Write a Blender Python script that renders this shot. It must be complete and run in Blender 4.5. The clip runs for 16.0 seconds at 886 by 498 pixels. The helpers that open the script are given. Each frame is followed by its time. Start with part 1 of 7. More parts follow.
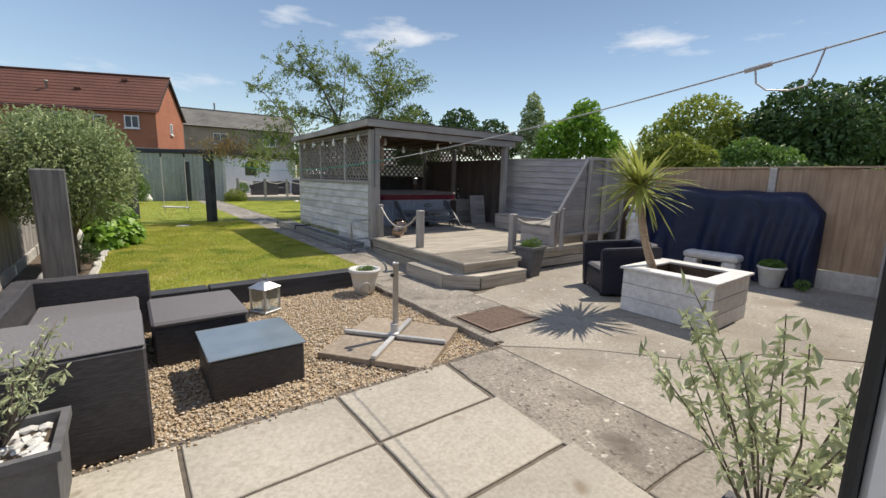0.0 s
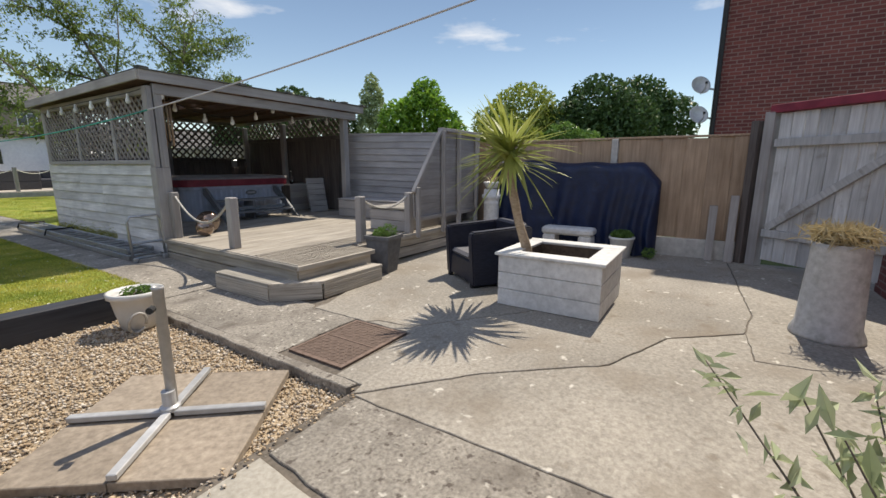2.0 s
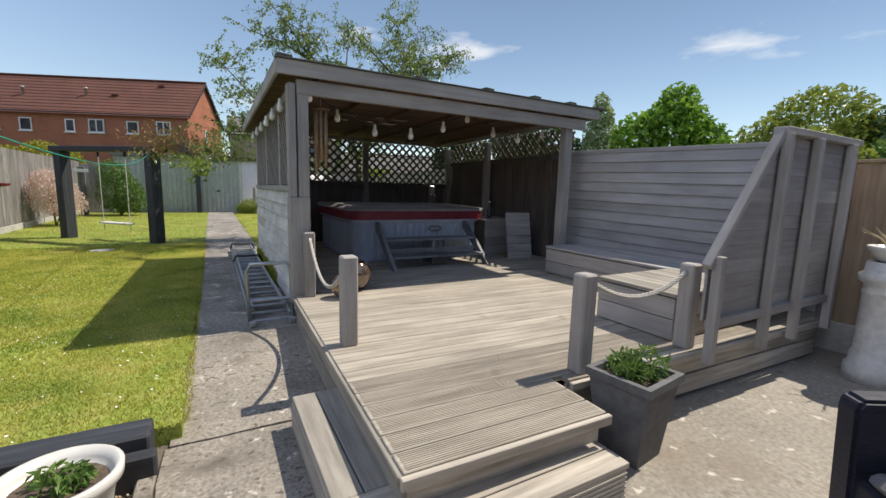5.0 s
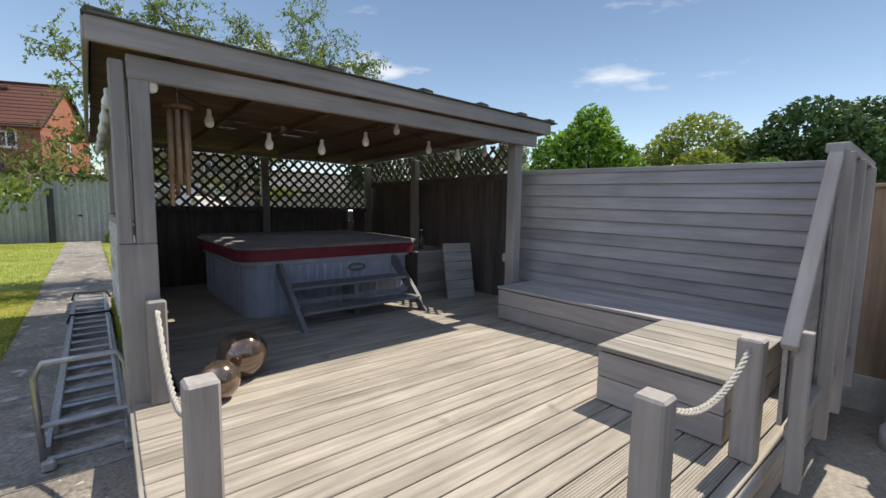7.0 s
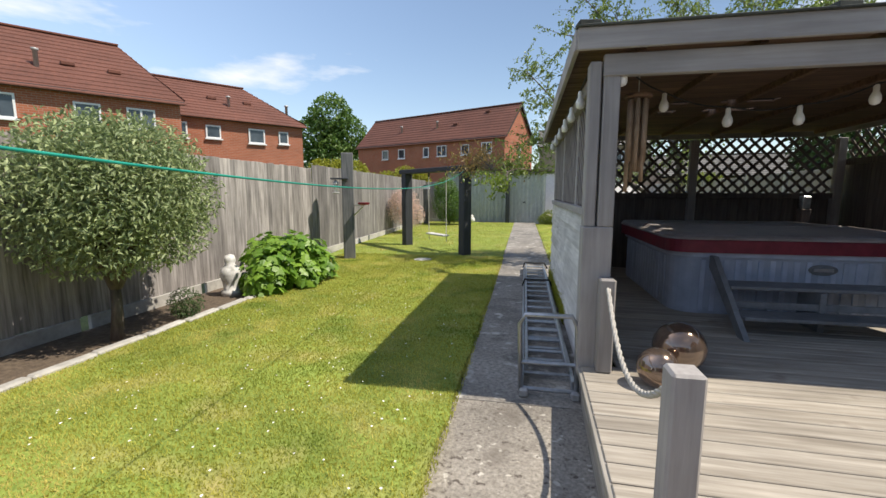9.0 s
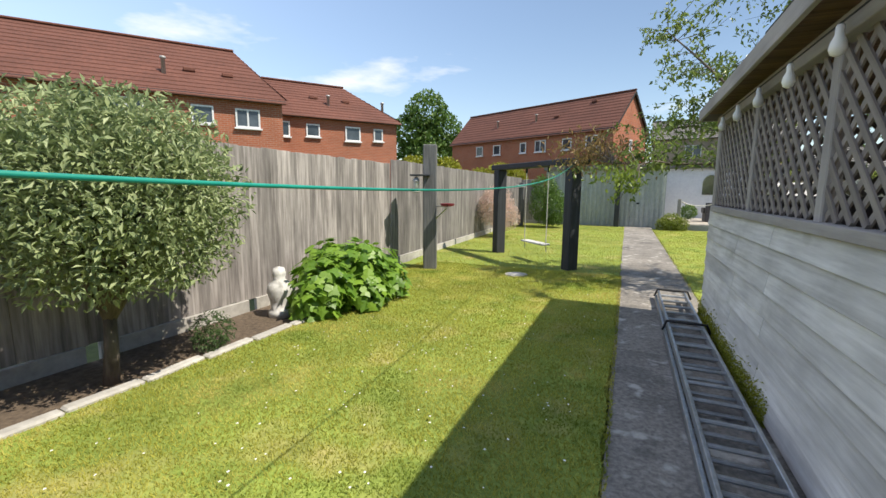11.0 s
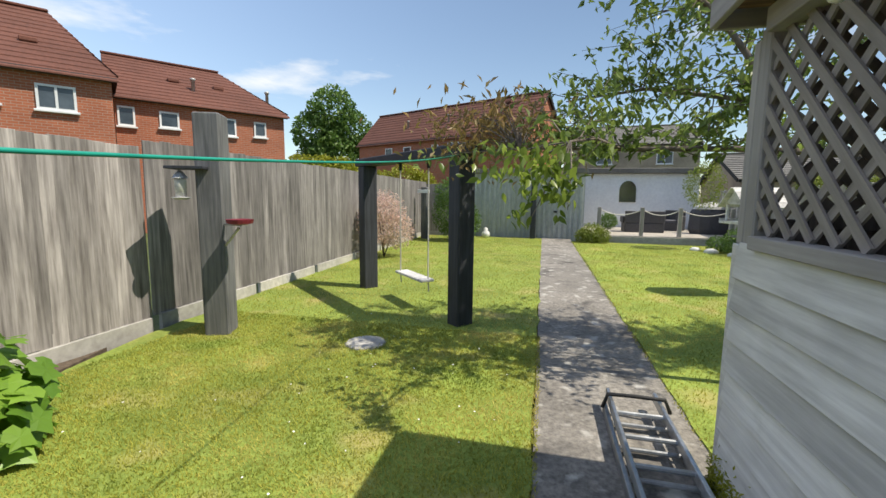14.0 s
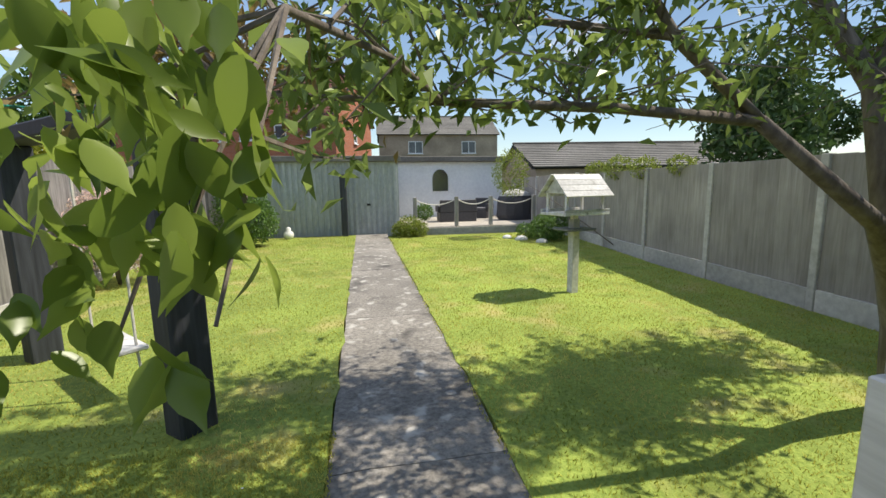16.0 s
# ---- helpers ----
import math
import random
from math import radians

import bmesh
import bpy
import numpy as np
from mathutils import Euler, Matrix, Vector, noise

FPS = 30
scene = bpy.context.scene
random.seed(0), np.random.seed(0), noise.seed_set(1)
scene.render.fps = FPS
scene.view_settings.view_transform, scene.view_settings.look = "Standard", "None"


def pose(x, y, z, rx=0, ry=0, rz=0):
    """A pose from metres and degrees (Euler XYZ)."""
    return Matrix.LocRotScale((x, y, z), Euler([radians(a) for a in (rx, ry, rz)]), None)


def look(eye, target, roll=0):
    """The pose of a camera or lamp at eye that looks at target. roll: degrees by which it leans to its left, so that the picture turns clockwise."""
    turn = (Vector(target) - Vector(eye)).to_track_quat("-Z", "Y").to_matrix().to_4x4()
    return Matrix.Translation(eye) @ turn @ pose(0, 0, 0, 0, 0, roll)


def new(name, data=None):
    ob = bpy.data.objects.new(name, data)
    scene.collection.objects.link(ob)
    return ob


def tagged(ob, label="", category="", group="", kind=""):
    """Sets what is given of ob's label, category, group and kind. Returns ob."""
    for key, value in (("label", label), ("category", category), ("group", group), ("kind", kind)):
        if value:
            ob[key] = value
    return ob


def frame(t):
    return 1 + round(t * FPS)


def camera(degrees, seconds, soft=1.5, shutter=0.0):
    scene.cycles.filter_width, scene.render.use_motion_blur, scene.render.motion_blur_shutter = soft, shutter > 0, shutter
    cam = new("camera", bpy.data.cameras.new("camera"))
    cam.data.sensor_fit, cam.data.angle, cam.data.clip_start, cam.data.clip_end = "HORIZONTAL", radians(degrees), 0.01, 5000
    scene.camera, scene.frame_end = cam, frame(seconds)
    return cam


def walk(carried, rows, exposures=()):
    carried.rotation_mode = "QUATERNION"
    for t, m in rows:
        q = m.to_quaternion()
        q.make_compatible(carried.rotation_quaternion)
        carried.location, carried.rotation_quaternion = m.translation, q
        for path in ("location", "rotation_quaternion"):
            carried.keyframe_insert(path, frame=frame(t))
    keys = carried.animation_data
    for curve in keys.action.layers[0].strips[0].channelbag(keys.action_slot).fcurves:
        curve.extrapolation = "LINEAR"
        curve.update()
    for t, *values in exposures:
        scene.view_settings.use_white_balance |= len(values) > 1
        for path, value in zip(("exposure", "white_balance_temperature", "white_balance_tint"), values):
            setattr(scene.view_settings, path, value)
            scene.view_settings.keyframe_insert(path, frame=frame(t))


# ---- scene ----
cam = camera(93.4, 16.0)
PATH = [
    (0, (-0.041, -0.698, 1.483), (1.146, 0.877, 1.154), 1.3),
    (0.5, (0.105, -0.604, 1.473), (1.242, 1.006, 1.134), 1.1),
    (1, (0.281, -0.404, 1.404), (1.583, 1.076, 1.067), 0.5),
    (1.5, (0.557, -0.086, 1.343), (2.113, 1.119, 0.991), -0.1),
    (2, (0.907, 0.187, 1.333), (2.564, 1.239, 0.948), 0.1),
    (2.5, (1.222, 0.53, 1.31), (2.834, 1.641, 0.902), 1.1),
    (3, (1.649, 0.824, 1.356), (3.103, 2.135, 0.945), 1.3),
    (3.5, (2.088, 1.103, 1.378), (3.353, 2.599, 0.975), 1.2),
    (4, (2.416, 1.493, 1.37), (3.535, 3.105, 0.986), 1.0),
    (6.3, (3.491, 3.114, 1.558), (4.39, 4.892, 1.381), 1.9),
    (6.5, (3.517, 3.214, 1.567), (4.493, 4.951, 1.39), 1.8),
    (7, (3.508, 3.436, 1.556), (4.796, 4.955, 1.362), 0.8),
    (7.5, (3.581, 3.491, 1.539), (5.022, 4.861, 1.323), 0.1),
    (8, (3.555, 3.512, 1.541), (4.741, 5.107, 1.315), 0.4),
    (8.5, (3.44, 3.534, 1.542), (3.886, 5.467, 1.292), 0.5),
    (9, (3.238, 3.576, 1.541), (2.864, 5.523, 1.275), -0.0),
    (11.3, (2.823, 5.482, 1.574), (2.029, 7.296, 1.298), 0.4),
    (11.5, (2.832, 5.712, 1.575), (2.045, 7.531, 1.305), 0.3),
    (12, (2.828, 6.289, 1.599), (2.066, 8.122, 1.353), 0.4),
    (12.5, (2.79, 6.919, 1.575), (2.067, 8.77, 1.35), 0.3),
    (13, (2.814, 7.504, 1.552), (2.153, 9.379, 1.332), 0.4),
    (13.5, (2.819, 8.031, 1.56), (2.245, 9.933, 1.33), 0.5),
    (14, (2.804, 8.534, 1.58), (2.346, 10.465, 1.334), 0.6),
    (14.5, (2.853, 9.086, 1.549), (2.528, 11.043, 1.294), 0.6),
    (15, (2.861, 9.554, 1.579), (2.705, 11.53, 1.313), 0.2),
    (15.5, (2.931, 10.009, 1.602), (3.008, 11.989, 1.328), -0.5),
    (16, (3.057, 10.448, 1.634), (3.426, 12.392, 1.339), -1.0),
]
walk(cam, [(t, look(eye, target, roll)) for t, eye, target, roll in PATH], [(0.0, 0.12, 7050, 10), (4.0, 0.1, 7050, 10), (6.5, 0.22, 6950, 10), (9.0, 0.24, 6950, 10), (11.5, 0.32, 6950, 9), (12.5, 0.26, 6950, 9), (14.5, 0.16, 6950, 8), (15.5, 0.2, 6950, 8), (16.0, 0.28, 6950, 8)])

# ---- world, sun ----
SUN = Vector((1.6, -0.05, 2.42)).normalized()
world = bpy.data.worlds.new("sky")
scene.world = world
world.use_nodes = True
wn = world.node_tree.nodes
wl = world.node_tree.links
bg = wn["Background"]
sky = wn.new("ShaderNodeTexSky")
sky.sky_type = "NISHITA"
sky.sun_disc = False
sky.sun_elevation = math.asin(SUN.z)
sky.sun_rotation = math.atan2(-SUN.x, SUN.y)
sky.air_density, sky.dust_density, sky.ozone_density = 1.0, 0.6, 1.6
wtc = wn.new("ShaderNodeTexCoord")
wmap = wn.new("ShaderNodeMapping")
wmap.inputs["Scale"].default_value = (1.0, 1.0, 3.6)
wnoise = wn.new("ShaderNodeTexNoise")
wnoise.inputs["Scale"].default_value = 2.6
wnoise.inputs["Detail"].default_value = 7.0
wnoise.inputs["Roughness"].default_value = 0.55
wramp = wn.new("ShaderNodeValToRGB")
wramp.color_ramp.elements[0].position = 0.585
wramp.color_ramp.elements[1].position = 0.74
wmix = wn.new("ShaderNodeMix")
wmix.data_type = "RGBA"
wmix.inputs["B"].default_value = (6.2, 6.4, 6.8, 1)
wl.new(wtc.outputs["Generated"], wmap.inputs["Vector"])
wl.new(wmap.outputs["Vector"], wnoise.inputs["Vector"])
wl.new(wnoise.outputs["Fac"], wramp.inputs["Fac"])
wl.new(wramp.outputs["Color"], wmix.inputs["Factor"])
wl.new(sky.outputs["Color"], wmix.inputs["A"])
wl.new(wmix.outputs["Result"], bg.inputs["Color"])
bg.inputs["Strength"].default_value = 0.15
sun = new("sun", bpy.data.lights.new("sun", "SUN"))
sun.data.energy, sun.data.angle, sun.data.color = 4.7, radians(0.55), (1.0, 0.95, 0.87)
sun.matrix_world = look(SUN * 40, (0, 0, 0))

# ---- materials ----
def mat(name, c1, c2, scale=6.0, stretch=(1, 1, 1), rough=0.8, bump=0.25, metal=0.0, rand=0.12, big=0.25, bigscale=0.7, dist=0.004, spots=None, coat=0.0, wear=None):
    """Two-tone noise surface with fine grain, large-scale mottling and a shade of its own for each piece."""
    m = bpy.data.materials.new(name)
    m.use_nodes = True
    n, l = m.node_tree.nodes, m.node_tree.links
    b = n["Principled BSDF"]
    b.inputs["Metallic"].default_value = metal
    b.inputs["Coat Weight"].default_value = coat
    tc, info = n.new("ShaderNodeTexCoord"), n.new("ShaderNodeObjectInfo")
    mul = n.new("ShaderNodeMath")
    mul.operation = "MULTIPLY"
    mul.inputs[1].default_value = 57.0
    l.new(info.outputs["Random"], mul.inputs[0])
    add = n.new("ShaderNodeVectorMath")
    l.new(tc.outputs["Object"], add.inputs[0])
    l.new(mul.outputs[0], add.inputs[1])
    mp = n.new("ShaderNodeMapping")
    mp.inputs["Scale"].default_value = stretch
    l.new(add.outputs[0], mp.inputs["Vector"])
    fine = n.new("ShaderNodeTexNoise")
    fine.inputs["Scale"].default_value, fine.inputs["Detail"].default_value, fine.inputs["Roughness"].default_value = scale, 8.0, 0.62
    l.new(mp.outputs[0], fine.inputs["Vector"])
    ramp = n.new("ShaderNodeValToRGB")
    ramp.color_ramp.elements[0].position, ramp.color_ramp.elements[1].position = 0.32, 0.68
    ramp.color_ramp.elements[0].color, ramp.color_ramp.elements[1].color = (*c1, 1), (*c2, 1)
    l.new(fine.outputs["Fac"], ramp.inputs["Fac"])
    large = n.new("ShaderNodeTexNoise")
    large.inputs["Scale"].default_value, large.inputs["Detail"].default_value = bigscale, 4.0
    l.new(add.outputs[0], large.inputs["Vector"])
    val = n.new("ShaderNodeMapRange")
    val.inputs["From Min"].default_value, val.inputs["From Max"].default_value = 0.3, 0.7
    val.inputs["To Min"].default_value, val.inputs["To Max"].default_value = 1 - big, 1 + big
    l.new(large.outputs["Fac"], val.inputs["Value"])
    rnd = n.new("ShaderNodeMapRange")
    rnd.inputs["To Min"].default_value, rnd.inputs["To Max"].default_value = 1 - rand, 1 + rand
    l.new(info.outputs["Random"], rnd.inputs["Value"])
    vm = n.new("ShaderNodeMath")
    vm.operation = "MULTIPLY"
    l.new(val.outputs[0], vm.inputs[0])
    l.new(rnd.outputs[0], vm.inputs[1])
    hsv = n.new("ShaderNodeHueSaturation")
    l.new(ramp.outputs[0], hsv.inputs["Color"])
    l.new(vm.outputs[0], hsv.inputs["Value"])
    out = hsv.outputs[0]
    for colour, sc, lo, hi in (spots or ()):
        sp = n.new("ShaderNodeTexNoise")
        sp.inputs["Scale"].default_value, sp.inputs["Detail"].default_value = sc, 5.0
        l.new(add.outputs[0], sp.inputs["Vector"])
        sr = n.new("ShaderNodeMapRange")
        sr.inputs["From Min"].default_value, sr.inputs["From Max"].default_value = lo, hi
        l.new(sp.outputs["Fac"], sr.inputs["Value"])
        mx = n.new("ShaderNodeMix")
        mx.data_type = "RGBA"
        mx.inputs["B"].default_value = (*colour, 1)
        l.new(sr.outputs[0], mx.inputs["Factor"])
        l.new(out, mx.inputs["A"])
        out = mx.outputs["Result"]
    l.new(out, b.inputs["Base Color"])
    rr = n.new("ShaderNodeMapRange")
    rr.inputs["To Min"].default_value, rr.inputs["To Max"].default_value = max(rough - 0.12, 0.02), min(rough + 0.12, 1)
    l.new(fine.outputs["Fac"], rr.inputs["Value"])
    l.new(rr.outputs[0], b.inputs["Roughness"])
    if bump:
        bp = n.new("ShaderNodeBump")
        bp.inputs["Strength"].default_value, bp.inputs["Distance"].default_value = bump, dist
        l.new(fine.outputs["Fac"], bp.inputs["Height"])
        l.new(bp.outputs[0], b.inputs["Normal"])
    return m


def brickwork(name, c1, c2, mortar, wid=0.225, hei=0.075, rot=(radians(90), 0, 0)):
    m = bpy.data.materials.new(name)
    m.use_nodes = True
    n, l = m.node_tree.nodes, m.node_tree.links
    b = n["Principled BSDF"]
    tc, mp = n.new("ShaderNodeTexCoord"), n.new("ShaderNodeMapping")
    mp.inputs["Rotation"].default_value = rot
    l.new(tc.outputs["Object"], mp.inputs["Vector"])
    br = n.new("ShaderNodeTexBrick")
    br.inputs["Color1"].default_value, br.inputs["Color2"].default_value, br.inputs["Mortar"].default_value = (*c1, 1), (*c2, 1), (*mortar, 1)
    br.inputs["Scale"].default_value, br.inputs["Mortar Size"].default_value = 1.0, 0.009
    br.inputs["Brick Width"].default_value, br.inputs["Row Height"].default_value = wid, hei
    l.new(mp.outputs[0], br.inputs["Vector"])
    ns = n.new("ShaderNodeTexNoise")
    ns.inputs["Scale"].default_value, ns.inputs["Detail"].default_value = 1.1, 6.0
    l.new(tc.outputs["Object"], ns.inputs["Vector"])
    mr = n.new("ShaderNodeMapRange")
    mr.inputs["To Min"].default_value, mr.inputs["To Max"].default_value = 0.72, 1.28
    l.new(ns.outputs["Fac"], mr.inputs["Value"])
    hs = n.new("ShaderNodeHueSaturation")
    l.new(br.outputs["Color"], hs.inputs["Color"])
    l.new(mr.outputs[0], hs.inputs["Value"])
    l.new(hs.outputs[0], b.inputs["Base Color"])
    b.inputs["Roughness"].default_value = 0.9
    bp = n.new("ShaderNodeBump")
    bp.invert = True
    bp.inputs["Strength"].default_value, bp.inputs["Distance"].default_value = 0.6, 0.01
    l.new(br.outputs["Fac"], bp.inputs["Height"])
    l.new(bp.outputs[0], b.inputs["Normal"])
    return m


def leafy(name, c1, c2, rough=0.5, through_light=0.35, scale=3.0, patches=()):
    """Leaves: a tone for each leaf, some light passing through."""
    m = bpy.data.materials.new(name)
    m.use_nodes = True
    n, l = m.node_tree.nodes, m.node_tree.links
    b = n["Principled BSDF"]
    geo = n.new("ShaderNodeNewGeometry")
    tc, ns = n.new("ShaderNodeTexCoord"), n.new("ShaderNodeTexNoise")
    ns.inputs["Scale"].default_value = scale
    l.new(tc.outputs["Object"], ns.inputs["Vector"])
    av = n.new("ShaderNodeMath")
    av.operation = "ADD"
    l.new(geo.outputs["Random Per Island"], av.inputs[0])
    l.new(ns.outputs["Fac"], av.inputs[1])
    half = n.new("ShaderNodeMath")
    half.operation = "MULTIPLY"
    half.inputs[1].default_value = 0.5
    l.new(av.outputs[0], half.inputs[0])
    ramp = n.new("ShaderNodeValToRGB")
    ramp.color_ramp.elements[0].position, ramp.color_ramp.elements[1].position = 0.2, 0.8
    ramp.color_ramp.elements[0].color, ramp.color_ramp.elements[1].color = (*c1, 1), (*c2, 1)
    l.new(half.outputs[0], ramp.inputs["Fac"])
    out = ramp.outputs[0]
    for colour, size, lo, hi, most in patches:
        pn, pr, px = n.new("ShaderNodeTexNoise"), n.new("ShaderNodeMapRange"), n.new("ShaderNodeMix")
        pn.inputs["Scale"].default_value, pn.inputs["Detail"].default_value = size, 6.0
        pr.inputs["From Min"].default_value, pr.inputs["From Max"].default_value, pr.inputs["To Max"].default_value = lo, hi, most
        px.data_type = "RGBA"
        px.inputs["B"].default_value = (*colour, 1)
        l.new(tc.outputs["Object"], pn.inputs["Vector"])
        l.new(pn.outputs["Fac"], pr.inputs["Value"])
        l.new(pr.outputs[0], px.inputs["Factor"])
        l.new(out, px.inputs["A"])
        out = px.outputs["Result"]
    l.new(out, b.inputs["Base Color"])
    b.inputs["Roughness"].default_value = rough
    tr = n.new("ShaderNodeBsdfTranslucent")
    l.new(out, tr.inputs["Color"])
    mx = n.new("ShaderNodeMixShader")
    mx.inputs["Fac"].default_value = through_light
    l.new(b.outputs[0], mx.inputs[1])
    l.new(tr.outputs[0], mx.inputs[2])
    l.new(mx.outputs[0], n["Material Output"].inputs["Surface"])
    return m


def glassy(name, tint=(0.9, 0.95, 0.95), rough=0.02):
    m = bpy.data.materials.new(name)
    m.use_nodes = True
    b = m.node_tree.nodes["Principled BSDF"]
    b.inputs["Base Color"].default_value = (*tint, 1)
    b.inputs["Transmission Weight"].default_value = 1.0
    b.inputs["Roughness"].default_value, b.inputs["IOR"].default_value = rough, 1.45
    return m


ALONG_X, ALONG_Y, ALONG_Z = (0.06, 1, 1), (1, 0.06, 1), (1, 1, 0.06)


def wood(name, c1, c2, along, **kw):
    opts = dict(scale=28.0, stretch=along, rough=0.82, bump=0.45, rand=0.14, big=0.18, bigscale=1.6, dist=0.004)
    opts.update(kw)
    return mat(name, c1, c2, **opts)


TAUPE1, TAUPE2 = (0.295, 0.272, 0.256), (0.40, 0.373, 0.353)
taupe_x, taupe_y, taupe_z = (wood("taupe_paint_" + a, TAUPE1, TAUPE2, d) for a, d in (("x", ALONG_X), ("y", ALONG_Y), ("z", ALONG_Z)))
clad = wood("pale_grey_cladding", (0.5, 0.485, 0.465), (0.74, 0.725, 0.70), ALONG_Y, spots=[((0.33, 0.32, 0.28), 2.2, 0.62, 0.85)])
slat_wood = wood("grey_painted_slats", (0.31, 0.295, 0.29), (0.41, 0.392, 0.387), ALONG_Y)
deck_wood = wood("weathered_deck", (0.245, 0.212, 0.17), (0.455, 0.41, 0.345), ALONG_X, rand=0.07, spots=[((0.17, 0.13, 0.1), 3.0, 0.66, 0.8)])
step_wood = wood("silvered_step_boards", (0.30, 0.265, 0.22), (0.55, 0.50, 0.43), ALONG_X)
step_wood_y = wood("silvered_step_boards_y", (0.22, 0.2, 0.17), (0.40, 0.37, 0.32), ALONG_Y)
roof_timber = wood("brown_roof_timber", (0.09, 0.05, 0.03), (0.21, 0.125, 0.078), ALONG_X)
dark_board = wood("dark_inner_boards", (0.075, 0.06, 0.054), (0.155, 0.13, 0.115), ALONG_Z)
fence_grey = wood("silvered_fence_board", (0.16, 0.142, 0.132), (0.44, 0.405, 0.385), ALONG_Z, rand=0.24, big=0.28, bigscale=1.1)
fence_dark = wood("dark_grey_fence_board", (0.105, 0.096, 0.094), (0.3, 0.28, 0.272), ALONG_Z, rand=0.24, big=0.28, bigscale=1.1)
fence_tan = wood("tan_fence_board", (0.30, 0.205, 0.13), (0.47, 0.34, 0.235), ALONG_Z, rand=0.12)
fence_right = wood("greige_fence_board", (0.25, 0.225, 0.2), (0.37, 0.34, 0.31), ALONG_Z, rand=0.1)
gate_wood = wood("whitewashed_gate_board", (0.40, 0.385, 0.37), (0.62, 0.61, 0.59), ALONG_Z, spots=[((0.2, 0.17, 0.13), 3.5, 0.62, 0.8)])
black_sleeper = wood("charcoal_stained_sleeper", (0.018, 0.02, 0.026), (0.05, 0.054, 0.065), ALONG_X, rough=0.7)
black_post = wood("charcoal_stained_post", (0.02, 0.022, 0.028), (0.055, 0.06, 0.072), ALONG_Z, rough=0.7)
grey_post = wood("grey_stained_sleeper_post", (0.085, 0.087, 0.09), (0.2, 0.2, 0.2), ALONG_Z, bump=0.6)
concrete = mat("patio_concrete", (0.225, 0.2, 0.168), (0.395, 0.36, 0.305), scale=38, rough=0.92, bump=0.7, rand=0.05, big=0.2, bigscale=0.9, dist=0.006, spots=[((0.22, 0.18, 0.135), 1.5, 0.54, 0.78), ((0.2, 0.165, 0.125), 7.0, 0.62, 0.75), ((0.58, 0.54, 0.47), 11.0, 0.66, 0.72)])
aggregate = mat("worn_aggregate_concrete", (0.17, 0.15, 0.125), (0.375, 0.34, 0.29), scale=48, rough=0.95, bump=0.8, rand=0.05, big=0.25, bigscale=1.4, dist=0.008, spots=[((0.56, 0.52, 0.45), 16.0, 0.64, 0.7), ((0.13, 0.11, 0.09), 3.0, 0.55, 0.75), ((0.11, 0.09, 0.075), 22.0, 0.6, 0.68)])
slab_stone = mat("pale_paving_slab", (0.325, 0.295, 0.245), (0.455, 0.422, 0.362), scale=40, rough=0.9, bump=0.3, rand=0.06, big=0.14, bigscale=1.2, spots=[((0.24, 0.2, 0.15), 5, 0.66, 0.75)])
brown_slab = mat("brown_stone_slab", (0.21, 0.17, 0.13), (0.36, 0.30, 0.235), scale=25, rough=0.92, bump=0.6, rand=0.08)
path_mat = mat("dark_path_concrete", (0.14, 0.127, 0.113), (0.34, 0.312, 0.272), scale=30, rough=0.95, bump=0.8, rand=0.03, big=0.25, bigscale=1.3, dist=0.008, spots=[((0.065, 0.06, 0.056), 2.0, 0.56, 0.72), ((0.5, 0.475, 0.43), 6.0, 0.58, 0.7)])
pale_concrete = mat("pale_concrete", (0.38, 0.36, 0.33), (0.54, 0.52, 0.48), scale=12, rough=0.92, bump=0.35)
joint_fill = mat("dark_joint", (0.11, 0.092, 0.072), (0.22, 0.185, 0.15), scale=30, rough=1.0, bump=0.6)
soil = mat("dry_soil", (0.07, 0.05, 0.035), (0.16, 0.12, 0.085), scale=18, rough=1.0, bump=0.9, dist=0.02)
earth = mat("rough_grass_ground", (0.05, 0.075, 0.02), (0.11, 0.14, 0.04), scale=4, rough=1.0, bump=0.5, dist=0.03)
turf = mat("turf", (0.17, 0.24, 0.035), (0.33, 0.40, 0.08), scale=30, rough=1.0, bump=0.8, dist=0.02, big=0.2, bigscale=0.9, spots=[((0.48, 0.4, 0.15), 2.0, 0.54, 0.78), ((0.15, 0.2, 0.03), 1.7, 0.55, 0.8)])
rattan = mat("charcoal_rattan", (0.026, 0.025, 0.029), (0.078, 0.075, 0.082), scale=60, stretch=(0.25, 0.25, 1.6), rough=0.55, bump=0.9, dist=0.006, big=0.1)
rattan_top = mat("grey_woven_cushion", (0.115, 0.11, 0.118), (0.19, 0.185, 0.195), scale=120, rough=0.85, bump=0.5, big=0.12)
navy_rattan = mat("black_navy_rattan", (0.007, 0.008, 0.016), (0.022, 0.024, 0.042), scale=60, stretch=(0.25, 0.25, 1.6), rough=0.5, bump=0.9, dist=0.006)
# blue-grey base colour holds the sky's reflection in the table top
table_glass = mat("sky_toned_table_glass", (0.11, 0.14, 0.165), (0.16, 0.19, 0.215), scale=3, rough=0.18, bump=0.0, coat=0.6)
white_paint = mat("white_painted_wood", (0.56, 0.55, 0.53), (0.76, 0.75, 0.73), scale=16, rough=0.7, bump=0.3, big=0.1, spots=[((0.36, 0.33, 0.29), 4.0, 0.66, 0.8)])
white_ceramic = mat("white_glazed_pot", (0.66, 0.65, 0.61), (0.78, 0.77, 0.74), scale=5, rough=0.35, bump=0.05, big=0.08)
